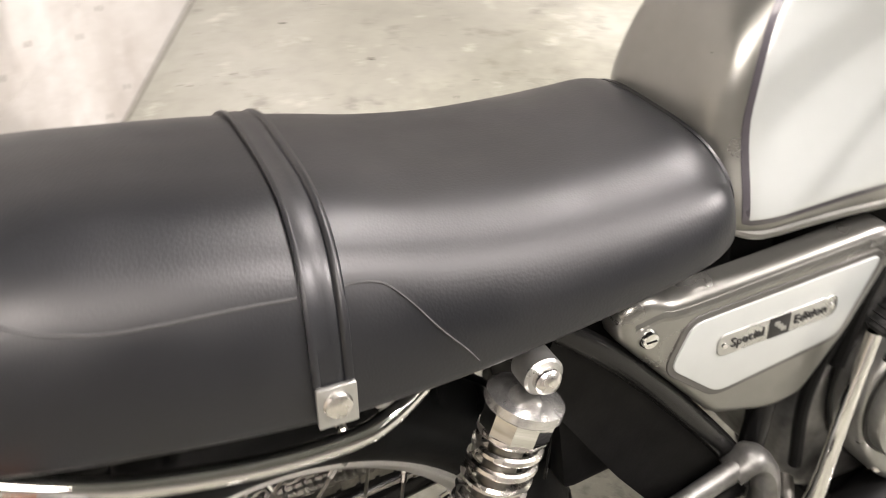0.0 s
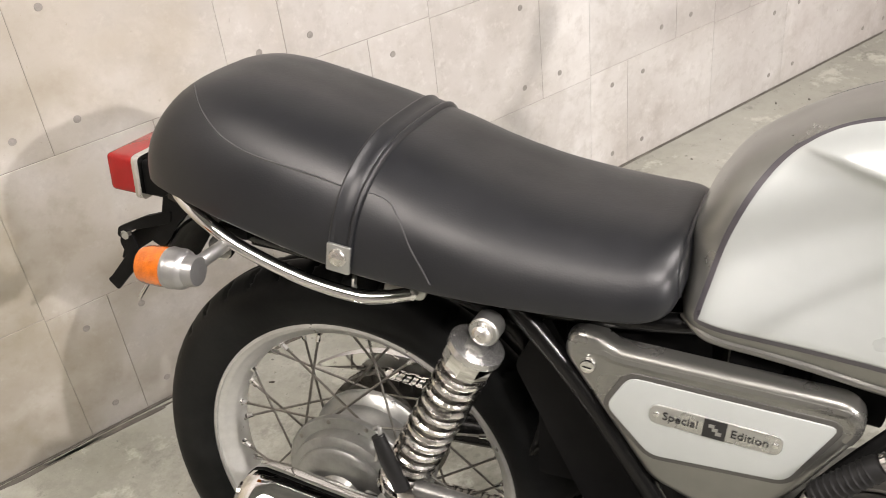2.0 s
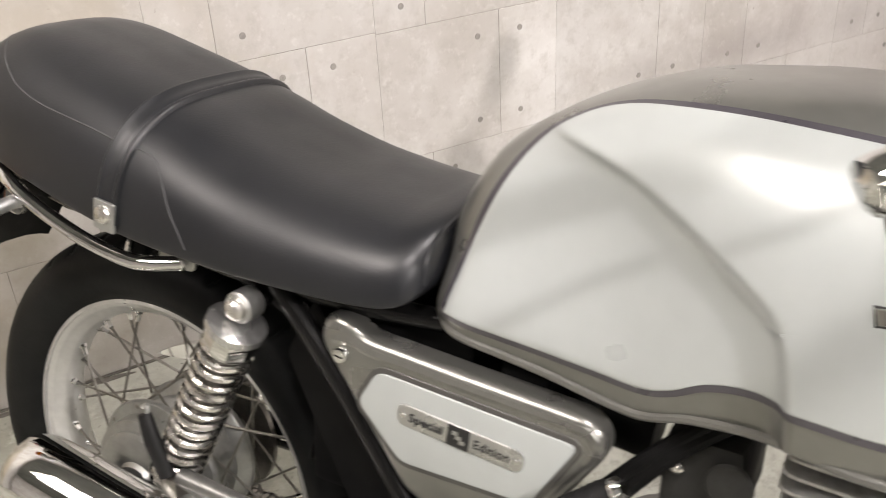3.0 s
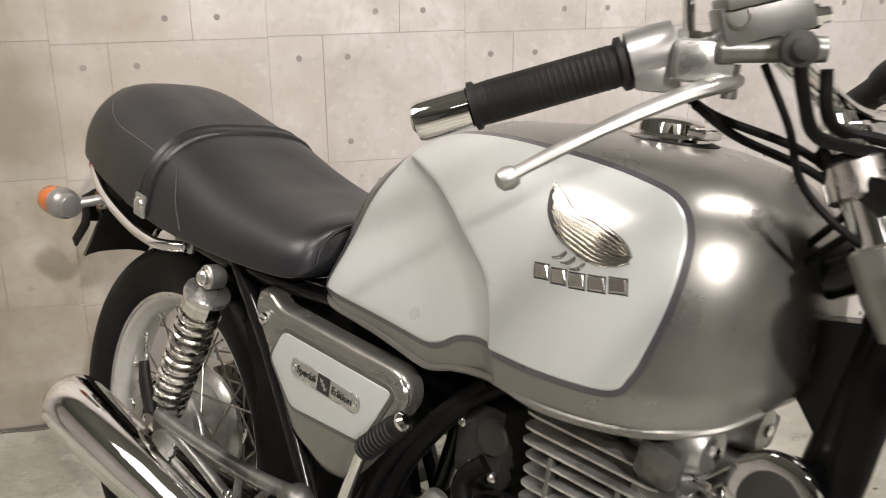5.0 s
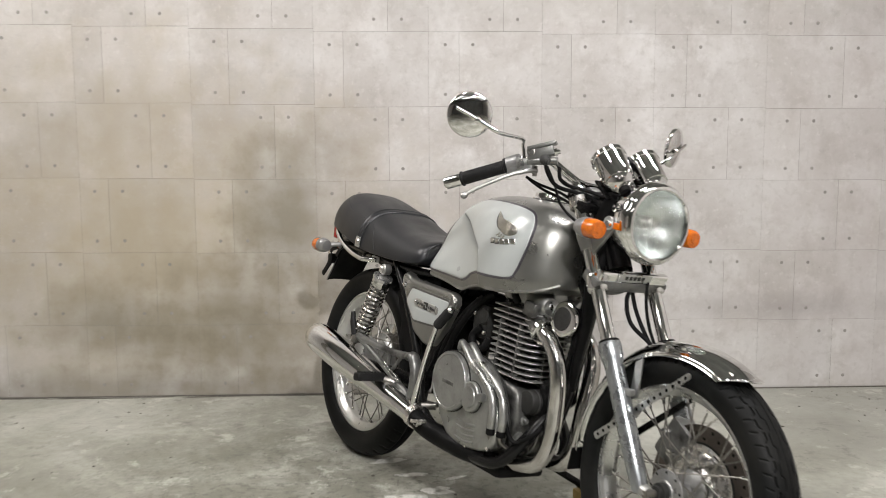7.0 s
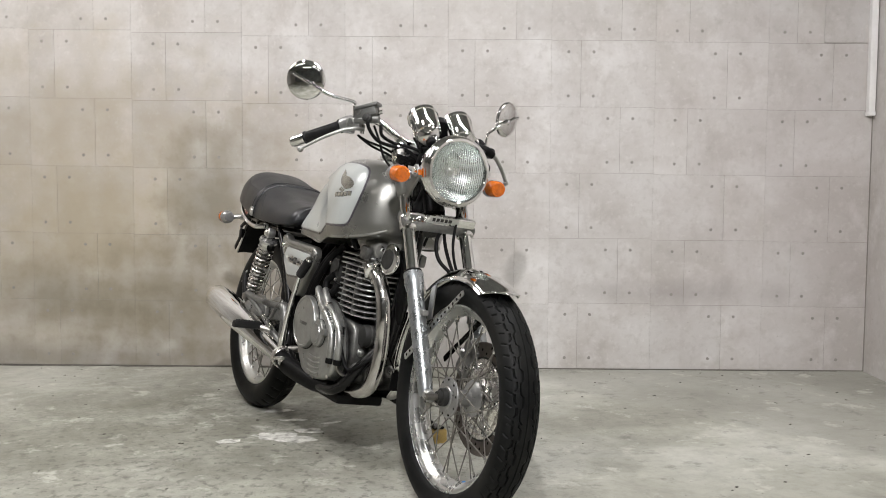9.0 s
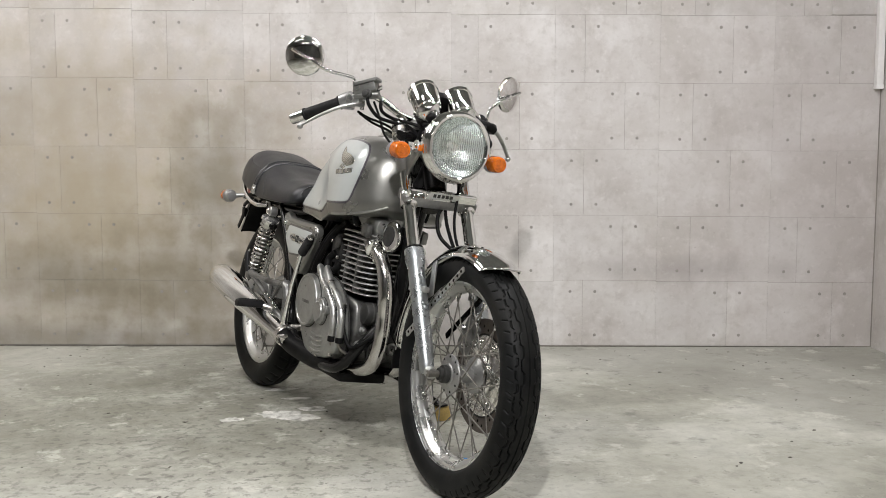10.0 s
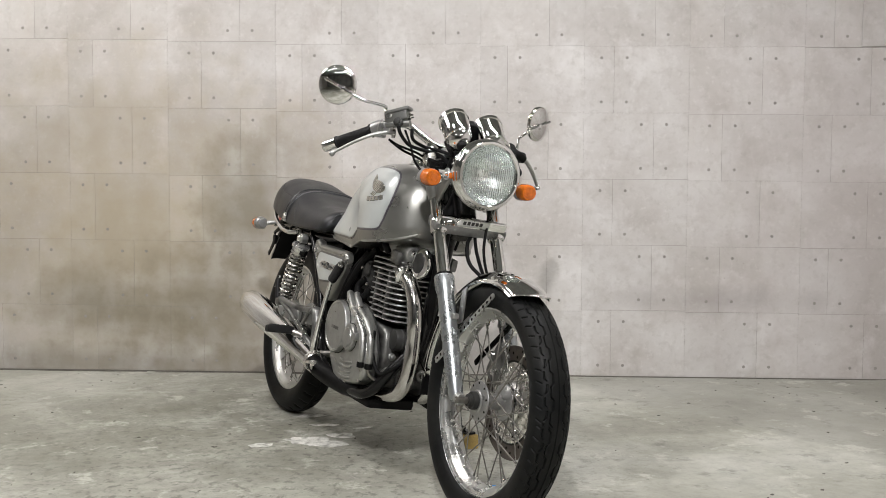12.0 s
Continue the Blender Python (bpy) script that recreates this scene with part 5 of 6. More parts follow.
    # cables
    for name, pts, r in (
            ("brake_hose", [(1.080, -0.210, 1.040), (1.084, -0.200, 1.010), (1.080, -0.165, 0.982), (1.088, -0.11, 0.972), (1.110, -0.07, 0.960), (1.150, -0.03, 0.90), (1.165, 0.02, 0.82), (1.20, 0.03, 0.70), (1.28, 0.05, 0.58)], 0.0052),
            ("throttle_cable", [(0.985, -0.195, 1.000), (1.000, -0.165, 0.985), (1.050, -0.120, 0.965), (1.075, -0.075, 0.930), (1.03, -0.04, 0.88), (0.95, -0.03, 0.80)], 0.0037),
            ("throttle_cable", [(0.99, -0.19, 0.995), (1.010, -0.155, 0.972), (1.062, -0.115, 0.948), (1.085, -0.078, 0.915), (1.04, -0.05, 0.87), (0.95, -0.04, 0.79)], 0.0037),
            ("switch_cable", [(1.03, -0.165, 1.03), (1.050, -0.150, 0.985), (1.062, -0.135, 0.940), (1.095, -0.112, 0.905), (1.13, -0.075, 0.885), (1.17, -0.03, 0.90)], 0.0034),
            ("clutch_cable", [(1.03, 0.20, 1.015), (1.10, 0.17, 1.0), (1.16, 0.09, 0.955), (1.13, 0.05, 0.88), (1.02, 0.05, 0.70)], 0.0045),
            ("wiring_loom", [(1.08, -0.165, 1.030), (1.082, -0.158, 1.0), (1.075, -0.115, 0.985), (1.10, -0.09, 0.980), (1.15, -0.06, 0.965), (1.19, -0.03, 0.93)], 0.0050),
            ("speedometer_cable", [(1.19, 0.055, 0.97), (1.215, 0.05, 0.88), (1.215, 0.045, 0.78), (1.235, 0.035, 0.70), (1.262, 0.05, 0.62), (1.33, 0.085, 0.50), (1.43, 0.075, 0.33)], 0.0042),
            ("front_brake_hose", [(1.19, 0.02, 0.755), (1.20, -0.002, 0.72), (1.225, 0.0, 0.665), (1.27, 0.045, 0.61), (1.32, 0.075, 0.52)], 0.0055)):
        steered(name, tube(pts, r, 10, 8), MATT, None, "black control cable")


controls()


def indicator(c, axis, side, inner, label, m=None):
    """A round amber turn signal: a grey body with a lens at its end."""
    c, axis = V(c), V(axis).normalized()
    body = part("turn_signal", lathe([(0.010, -0.0345), (0.0175, -0.0335), (0.0185, -0.031), (0.0195, -0.020), (0.0235, -0.016), (0.0248, -0.012), (0.0250, 0.002)], c, axis, 32), GREY_PLASTIC, bike, label, m=m)
    part("lens", lathe([(0.0245, 0.002), (0.0245, 0.020), (0.0235, 0.036), (0.0215, 0.042), (0.016, 0.0435), (0.0155, 0.0425), (0.010, 0.0425), (0.0095, 0.0440), (0.004, 0.0445)], c, axis, 32), AMBER, body, "amber plastic lens", 30)
    part("lens_ring", lathe([(0.0252, 0.000), (0.0258, 0.003), (0.0250, 0.006)], c, axis, 32, close=False), GREY_PLASTIC, body)
    part("stalk", tube([c + axis * -0.018, (c + V(inner)) / 2 + axis * -0.010, inner], (0.010, 0.0085, 0.0085), 14, 4), GREY_PLASTIC, body)
    part("stalk_washer", lathe([(0.016, -0.005), (0.017, 0.0), (0.016, 0.005)], inner, (0, side, 0), 22), CHROME, body)


for side in (-1, 1):
    indicator((1.203, side * 0.153, 0.890), (1, 0, -0.05), side, (1.190, side * 0.112, 0.892), "front amber turn signal with a grey body", STEER)
    indicator((-0.130, side * 0.190, 0.711), (-1, side * 0.05, 0), side, (-0.095, side * 0.140, 0.722), "rear amber turn signal with a silver body")


def front_fender():
    g, n, k = Geo(), 48, 18
    for i in range(n + 1):
        for j in range(k + 1):
            t = -1 + 2 * j / k
            first = 57.5 + 8 * abs(t) ** 2.2
            a = radians(first + (178 - first) * (i / n) ** 1.15)
            r = 0.341 - 0.034 * abs(t) ** 2.6 + (0.004 if i == 0 else 0.001 if i == 1 else 0.0)
            g.v.append((FRONT.x + r * math.cos(a), 0.0575 * t, FRONT.z + r * math.sin(a)))
    w = k + 1
    for i in range(n):
        g.f += [(i * w + j, i * w + j + 1, (i + 1) * w + j + 1, (i + 1) * w + j) for j in range(k)]
    fender = steered("front_fender", g, CHROME, None, "chrome front mudguard with drilled stays", 50)
    solid = fender.modifiers.new("thickness", "SOLIDIFY")
    solid.thickness = 0.0022
    for side in (-1, 1):
        y = side * 0.0625
        a, b = V((1.212, y, 0.385)), V((1.500, y, 0.597))
        d = (b - a).normalized()
        up = V((-d.z, 0, d.x))
        strip = [(q.x, q.z) for q in (a - up * 0.009, b - up * 0.007, b + up * 0.007, a + up * 0.009)]
        # black on the left stay stands in for shade on its inner face
        stay = part("fender_stay", plate(rounded(strip, 0.006), y - 0.0015, y + 0.0015, 0.0005), ALLOY if side < 0 else BLACK, fender, "drilled flat alloy stay" if side < 0 else "drilled flat alloy stay, coloured black for its shaded side")
        for i in range(16):
            q = a + (b - a) * ((i + 0.7) / 16.4)
            part("stay_hole", lathe([(0.0042, 0), (0.0042, 0.0004)], V((q.x, y + side * 0.0017, q.z)), (0, side, 0), 12), DARK, stay)
        part("bracket", plate(rounded([(1.318, 0.50), (1.345, 0.51), (1.350, 0.605), (1.326, 0.592)], 0.005), y - 0.002, y + 0.002, 0.0005), ALLOY, fender)
    part("fender_edge", tube([(FRONT.x + 0.307 * math.cos(radians(a)), -0.0575, FRONT.z + 0.307 * math.sin(radians(a))) for a in range(66, 179, 6)], 0.0024, 6, 2), CHROME, fender)
    part("fender_edge", tube([(FRONT.x + 0.307 * math.cos(radians(a)), 0.0575, FRONT.z + 0.307 * math.sin(radians(a))) for a in range(66, 179, 6)], 0.0024, 6, 2), CHROME, fender)
    part("mud_flap", box((1.112, 0, 0.30), (0.006, 0.10, 0.06), 0.002, (0, 10, 0)), MATT, fender)
    # caliper on the left leg
    cal = steered("brake_caliper", box((1.355, 0.078, 0.405), (0.075, 0.060, 0.11), 0.014, (0, 32, 0)), CAST, None, "cast alloy front brake caliper")
    part("caliper_pin", rod((1.345, 0.030, 0.43), (1.345, 0.045, 0.43), 0.008, 10), CHROME, cal)
    part("caliper_pin", rod((1.370, 0.030, 0.385), (1.370, 0.045, 0.385), 0.008, 10), CHROME, cal)


front_fender()


# ---- frame, engine, exhaust ----
def frame_tubes():
    fr = part("frame", tube([(1.085, 0, 0.885), (1.02, 0, 0.845), (0.85, 0, 0.80), (0.60, 0, 0.74), (0.44, 0, 0.68)], 0.026, 16, 6), BLACK, bike, "black tubular steel frame")
    part("head_stock", rod((1.100, 0, 0.905), (1.16, 0, 0.79), 0.032, 24), BLACK, fr)
    part("down_tube", tube([(1.10, 0, 0.83), (1.065, 0, 0.66), (1.03, 0, 0.48), (0.995, 0, 0.36)], 0.024, 16, 5), BLACK, fr)
    # added bulk, darkens the space round the steering head
    part("gap_sleeve", tube([(1.125, -0.012, 0.86), (1.105, -0.030, 0.76), (1.092, -0.024, 0.66), (1.066, -0.016, 0.54), (1.04, 0.0, 0.46)], (0.020, 0.022, 0.017, 0.013, 0.010), 12, 5), MATT, fr, "added black sleeve darkening the gap behind the fork")
    part("gusset", plate([(1.10, 0.82), (1.06, 0.70), (0.98, 0.80)], -0.018, 0.018, 0.004), BLACK, fr)
    for side in (-1, 1):
        part("cradle_tube", tube([(0.985, side * 0.02, 0.375), (0.965, side * 0.075, 0.30), (0.915, side * 0.105, 0.235), (0.83, side * 0.115, 0.222), (0.68, side * 0.120, 0.232), (0.56, side * 0.120, 0.268), (0.505, side * 0.118, 0.33), (0.492, side * 0.116, 0.40)], 0.0165, 14, 6), BLACK, fr)
        part("seat_stay", tube([(0.495, side * 0.114, 0.36), (0.44, side * 0.112, 0.46), (0.35, side * 0.112, 0.595), (0.268, side * 0.112, 0.690), (0.245, side * 0.105, 0.70)], 0.0125, 14, 6), BLACK, fr)
        part("main_stay", tube([(0.50, side * 0.10, 0.40), (0.535, side * 0.085, 0.50), (0.565, side * 0.06, 0.62), (0.60, side * 0.04, 0.72)], 0.014, 12, 5), BLACK, fr)
        part("seat_rail", tube([(0.60, side * 0.06, 0.705), (0.45, side * 0.085, 0.685), (0.25, side * 0.105, 0.690), (0.10, side * 0.105, 0.705), (-0.10, side * 0.090, 0.725), (-0.22, side * 0.060, 0.745)], 0.0125, 12, 6), BLACK, fr)
        part("shock_mount", lathe([(0.012, 0), (0.012, 0.03)], (0.245, side * 0.105, 0.672), (0, side, 0), 16), BLACK, fr)
        part("engine_plate", plate(rounded([(0.96, 0.36), (1.03, 0.42), (1.03, 0.50), (0.96, 0.46)], 0.01), side * 0.03, side * 0.036, 0.001), BLACK, fr)
    fend = [(0.30, 0.45), (0.315, 0.55), (0.26, 0.655), (0.12, 0.700), (-0.02, 0.716), (-0.10, 0.722)]
    pts = curve_through([(x, 0, z) for x, z in fend], 6)
    g = Geo()
    for i, p in enumerate(pts):
        d = (pts[min(i + 1, len(pts) - 1)] - pts[max(i - 1, 0)]).normalized()
        nrm = V((-d.z, 0, d.x))
        g.v += [tuple(p + V((0, 0.072 * t, 0)) - nrm * (-0.028 * abs(t) ** 3)) for t in (-1, -0.8, -0.5, 0, 0.5, 0.8, 1)]
    for i in range(len(pts) - 1):
        g.f += [(i * 7 + j, i * 7 + j + 1, i * 7 + 8 + j, i * 7 + 7 + j) for j in range(6)]
    fender = part("rear_fender", g, BLACK, bike, "black rear mudguard under the seat", 50)
    solid = fender.modifiers.new("thickness", "SOLIDIFY")
    solid.thickness = 0.003
    part("air_box", box((0.40, 0, 0.575), (0.17, 0.165, 0.20), 0.02), MATT, bike, "black air box behind the side covers")
    part("battery_tray", box((0.33, 0, 0.50), (0.09, 0.17, 0.12), 0.012), MATT, bike, "black tray")
    part("inner_guard", plate(rounded([(0.30, 0.675), (0.345, 0.60), (0.44, 0.47), (0.48, 0.36), (0.40, 0.34), (0.34, 0.44), (0.26, 0.60)], 0.012), -0.092, 0.092, 0.004), MATT, bike, "black inner mudguard panel")


frame_tubes()


def finned(name, x0, z0, lean, rows, label, half_x, half_y, thick=0.0036, gap=0.0165, grow=0.0):
    """A block of cooling fins stacked along a leaning axis."""
    up = V((math.sin(radians(lean)), 0, math.cos(radians(lean))))
    # core coloured near black to paint the shade between the fins
    core = part(name, box(V((x0, 0, z0)) + up * (gap * (rows - 1) / 2), (half_x * 1.35, half_y * 1.35, gap * rows + 0.006), 0.012, (0, lean, 0)), DARK_ALLOY, bike, label)
    for k in range(rows):
        q = V((x0, 0, z0)) + up * (gap * k)
        e = 1.0 + grow * k
        a, b = half_x * e, half_y * e
        fin = plate(rounded([(-a, -b), (a - 0.030, -b), (a, -b + 0.030), (a, b - 0.030), (a - 0.030, b), (-a, b)], 0.016, 3), -thick / 2, thick / 2, 0.001, rings=2)
        part("fin", fin.moved(Matrix.Translation(q) @ Matrix.Rotation(radians(lean), 4, "Y") @ Matrix.Rotation(radians(90), 4, "X")), FIN, core)
    return core


def engine():
    case = part("crankcase", plate(rounded([(0.555, 0.30), (0.60, 0.245), (0.72, 0.225), (0.88, 0.235), (0.925, 0.28), (0.935, 0.36), (0.925, 0.435), (0.78, 0.458), (0.64, 0.455), (0.565, 0.39)], 0.03, 4), 0.085, -0.085, 0.012), CAST, bike, "grey cast alloy crankcase")
    cover = rounded([(0.612, 0.415), (0.625, 0.462), (0.670, 0.492), (0.735, 0.496), (0.80, 0.488), (0.868, 0.445), (0.905, 0.395), (0.928, 0.335), (0.918, 0.278), (0.875, 0.250), (0.78, 0.238), (0.70, 0.245), (0.645, 0.300), (0.617, 0.36)], 0.03, 4)
    right = part("clutch_cover", plate(cover, -0.095, -0.140, 0.014, rings=5), COVER, bike, "grey alloy clutch cover")
    part("cover_gasket", plate(inset(cover if area_sign(cover) > 0 else cover[::-1], -0.003), -0.092, -0.097, 0.001), DARK_ALLOY, right)
    part("cap_joint", lathe([(0.0875, 0), (0.0875, 0.0035), (0.080, 0.004)], (0.702, -0.138, 0.408), (0, -1, 0), 56), DARK_ALLOY, right)
    part("cap_joint", lathe([(0.0445, 0), (0.0445, 0.003), (0.040, 0.0035)], (0.806, -0.138, 0.386), (0, -1, 0), 40), DARK_ALLOY, right)
    part("round_cap", lathe([(0.084, 0), (0.084, 0.0165), (0.0820, 0.0195), (0.0755, 0.0205), (0.0735, 0.0185), (0.030, 0.0190)], (0.702, -0.138, 0.408), (0, -1, 0), 56), COVER, right, "large round engine cap")
    part("cap_marking", box((0.702, -0.1575, 0.404), (0.056, 0.0012, 0.010), 0.0004, (0, 3, 0)), CAST, right)
    part("filter_cap", lathe([(0.042, 0), (0.042, 0.014), (0.0395, 0.0175), (0.031, 0.0185), (0.029, 0.0225), (0.01, 0.0230)], (0.806, -0.136, 0.386), (0, -1, 0), 40), COVER, right, "oil filter cap")
    part("filter_boss", box((0.842, -0.140, 0.392), (0.045, 0.03, 0.024), 0.007, (0, -10, 0)), COVER, right)
    for k in range(4):
        part("rib", tube([(0.745, -0.139, 0.262 + 0.016 * k), (0.79, -0.1405, 0.258 + 0.016 * k), (0.835, -0.139, 0.264 + 0.016 * k)], 0.0042, 8, 3), COVER, right)
    for x, z in ((0.628, 0.40), (0.648, 0.472), (0.70, 0.487), (0.772, 0.482), (0.862, 0.434), (0.896, 0.375), (0.914, 0.315), (0.892, 0.266), (0.79, 0.247), (0.715, 0.252), (0.652, 0.307)):
        part("cover_bolt", lathe([(0.0075, 0), (0.0075, 0.008), (0.005, 0.010)], (x, -0.128, z), (0, -1, 0), 6), DULL_CHROME, right)
    part("left_cover", lathe([(0.10, 0), (0.098, 0.02), (0.085, 0.034), (0.02, 0.038)], (0.74, 0.105, 0.36), (0, 1, 0), 40), ALLOY, bike, "round alloy generator cover")
    cyl = finned("cylinder", 0.868, 0.464, 3, 9, "finned alloy cylinder", 0.092, 0.092, 0.0030, 0.0165)
    head = finned("cylinder_head", 0.878, 0.6125, 3, 3, "finned alloy cylinder head", 0.098, 0.096, 0.0032, 0.0160)
    for s in (-1, 1):
        for dx in (-0.05, 0.035):
            part("fin_web", box(V((0.869 + dx, s * 0.082, 0.535)), (0.006, 0.020, 0.15), 0.001, (0, 3, 0), 1), CAST, cyl)
        part("fin_web", box(V((0.945, s * 0.03, 0.54)), (0.020, 0.006, 0.16), 0.001, (0, 3, 0), 1), CAST, cyl)
    top = part("rocker_cover", box((0.872, 0, 0.684), (0.160, 0.150, 0.056), 0.018, (0, 5, 0), 3), COVER, bike, "cast alloy rocker cover")
    for s in (-1, 1):
        part("exhaust_port", lathe([(0.034, -0.03), (0.033, 0.02), (0.029, 0.030)], (0.955, s * 0.060, 0.612), (0.9, s * 0.22, -0.36), 28), CAST, head)
        part("valve_cap", lathe([(0.024, 0), (0.024, 0.012), (0.016, 0.018)], (0.945, s * 0.045, 0.690), (0.6, 0, 0.8), 6), ALLOY, top)
        part("valve_cap", lathe([(0.024, 0), (0.024, 0.012), (0.016, 0.018)], (0.840, s * 0.045, 0.712), (-0.3, 0, 0.95), 6), ALLOY, top)
        part("rocker_lobe", lathe([(0.030, -0.02), (0.033, 0.0), (0.032, 0.030), (0.026, 0.052), (0.022, 0.056), (0.010, 0.058)], (0.925, s * 0.052, 0.672), (1, s * 0.05, -0.10), 28), ALLOY, top, "bright rounded rocker housing")
        part("lobe_bolt", lathe([(0.008, 0), (0.008, 0.008), (0.004, 0.010)], (0.978, s * 0.054, 0.668), (1, s * 0.05, -0.1), 6), CHROME, top)
        part("head_lug", box((0.950, s * 0.095, 0.655), (0.045, 0.022, 0.040), 0.008, (0, 10, 0)), CAST, head)
        for dx in (-0.06, -0.02, 0.03, 0.06):
            part("cover_screw", lathe([(0.006, 0), (0.006, 0.010), (0.004, 0.012)], (0.884 + dx, s * 0.066, 0.700), (0.17, s * 0.5, 0.9), 8), DULL_CHROME, top)
    part("spark_plug_cap", tube([(0.895, -0.098, 0.665), (0.893, -0.112, 0.690), (0.880, -0.100, 0.722), (0.85, -0.04, 0.75)], (0.010, 0.010, 0.006, 0.004), 12, 4), MATT, bike, "black spark plug cap and lead")
    # oil pipes over the clutch cover
    for dx, dy in ((0.0, 0.0), (0.030, 0.012)):
        pts = [(0.668 + dx, -0.104 + dy, 0.498), (0.690 + dx, -0.116 + dy, 0.516), (0.725 + dx, -0.128 + dy, 0.508), (0.785 + dx, -0.138 + dy, 0.474), (0.845 + dx, -0.144 + dy, 0.452), (0.895 + dx, -0.146 + dy, 0.415), (0.910 + dx, -0.145 + dy, 0.370), (0.908 + dx, -0.142 + dy, 0.325)]
        pipe = part("oil_pipe", tube(pts, 0.0110, 16, 6), ALLOY, bike, "bright metal oil pipe")
        part("pipe_fitting", lathe([(0.012, 0), (0.013, 0.004), (0.013, 0.016), (0.010, 0.018)], V(pts[-1]), (-0.05, 0.05, -1), 12), MATT, pipe)
        part("pipe_end", tube([pts[-1], (0.90 + dx, -0.135 + dy, 0.295), (0.905 + dx, -0.11 + dy, 0.275)], 0.006, 10, 4), STEEL, pipe)
        part("pipe_joint", lathe([(0.0125, -0.006), (0.0125, 0.006)], V(pts[3]), V(pts[4]) - V(pts[2]), 12), DULL_CHROME, pipe)
    # carburettor and boots behind the cylinder
    carb = part("carburettor", box((0.715, -0.02, 0.585), (0.075, 0.13, 0.10), 0.016), DARK_ALLOY, bike, "carburettor coloured dark for the shade behind the cylinder")
    for dx, dy, dz in ((-0.02, -0.068, 0.02), (0.022, -0.068, 0.022), (0.0, -0.068, -0.025), (0.03, -0.066, -0.03)):
        part("carb_screw", lathe([(0.006, 0), (0.006, 0.006), (0.003, 0.008)], (0.715 + dx, -0.018 + dy, 0.585 + dz), (0, -1, 0), 10), DULL_CHROME, carb)
    part("throttle_wheel", lathe([(0.020, 0), (0.022, 0.003), (0.020, 0.006), (0.008, 0.007)], (0.742, -0.088, 0.603), (0, -1, 0), 24), DARK_ALLOY, carb)
    part("float_bowl", box((0.712, -0.02, 0.520), (0.06, 0.07, 0.045), 0.01), DARK_ALLOY, carb)
    part("intake_boot", tube([(0.66, -0.02, 0.60), (0.60, -0.02, 0.605), (0.50, -0.01, 0.60)], (0.036, 0.036, 0.04), 18, 4), MATT, carb)
    part("choke_hose", tube([(0.735, -0.09, 0.570), (0.715, -0.102, 0.545), (0.730, -0.105, 0.515), (0.765, -0.10, 0.515), (0.775, -0.09, 0.545)], 0.011, 12, 6), MATT, carb)
    part("carb_top", lathe([(0.03, 0), (0.03, 0.02), (0.02, 0.03)], (0.715, -0.03, 0.635), (0, 0, 1), 20), MATT, carb)
    part("vent_hose", tube([(0.72, -0.085, 0.66), (0.66, -0.10, 0.60), (0.60, -0.105, 0.52), (0.565, -0.105, 0.44), (0.56, -0.105, 0.34)], 0.0075, 10, 6), MATT, carb)
    part("vent_hose", tube([(0.75, -0.07, 0.67), (0.69, -0.09, 0.62), (0.63, -0.10, 0.54), (0.60, -0.105, 0.47)], 0.011, 10, 6), MATT, carb)
    # front of the crankcase: starter, filter housing, bosses and bolts
    starter = part("starter_motor", lathe([(0.010, -0.070), (0.030, -0.066), (0.034, -0.060), (0.034, 0.030), (0.031, 0.036), (0.012, 0.040)], (0.945, 0, 0.405), (0, 1, 0), 32), DARK_ALLOY, bike, "dark starter motor on the crankcase front")
    for y in (-0.045, 0.0, 0.02):
        part("starter_band", lathe([(0.0347, -0.003), (0.0355, 0), (0.0347, 0.003)], (0.945, y, 0.405), (0, 1, 0), 32, close=False), CAST, starter)
    for y, z, r in ((-0.060, 0.300, 0.016), (0.055, 0.300, 0.016), (-0.055, 0.350, 0.011), (0.0, 0.345, 0.013), (0.05, 0.355, 0.010)):
        part("boss", lathe([(r * 1.3, 0), (r * 1.1, 0.010), (r * 0.7, 0.012), (r * 0.7, 0.020), (r * 0.4, 0.022)], (0.926, y, z), (1, 0, 0.1), 14), COVER, case)
    for y in (-0.03, 0.03):
        part("case_rib", box((0.932, y, 0.325), (0.014, 0.006, 0.12), 0.003), CAST, case)
    part("case_seam", plate(rounded([(0.56, 0.298), (0.60, 0.240), (0.72, 0.220), (0.885, 0.230), (0.931, 0.278), (0.941, 0.36), (0.931, 0.438), (0.78, 0.460), (0.64, 0.457), (0.56, 0.39)], 0.03, 4), 0.003, -0.003, 0.001), COVER, case)
    # flutes on the front edge of the clutch cover
    for k in range(6):
        z = 0.285 + 0.022 * k
        part("cover_flute", tube([(0.880 + 0.006 * k - 0.0022 * k * k, -0.136, z), (0.902 + 0.006 * k - 0.0022 * k * k, -0.130, z + 0.004), (0.915 + 0.006 * k - 0.0022 * k * k, -0.115, z + 0.006)], 0.0035, 8, 3), COVER, right)
    # horn
    face, out = V((1.047, -0.060, 0.645)), V((0.05, -0.99, 0.08))
    horn = part("horn", lathe([(0.016, -0.040), (0.030, -0.036), (0.034, -0.014), (0.044, -0.010), (0.0475, -0.004), (0.0475, 0.001), (0.0455, 0.005), (0.040, 0.0075), (0.030, 0.0085), (0.015, 0.0095), (0.003, 0.010)], face, out, 44), CHROME, bike, "round chrome horn beside the down tube")
    part("horn_mouth", lathe([(0.031, 0.0080), (0.030, 0.0105), (0.018, 0.0112), (0.003, 0.0114)], face, out, 36), DARK_ALLOY, horn, "dark horn mouth")
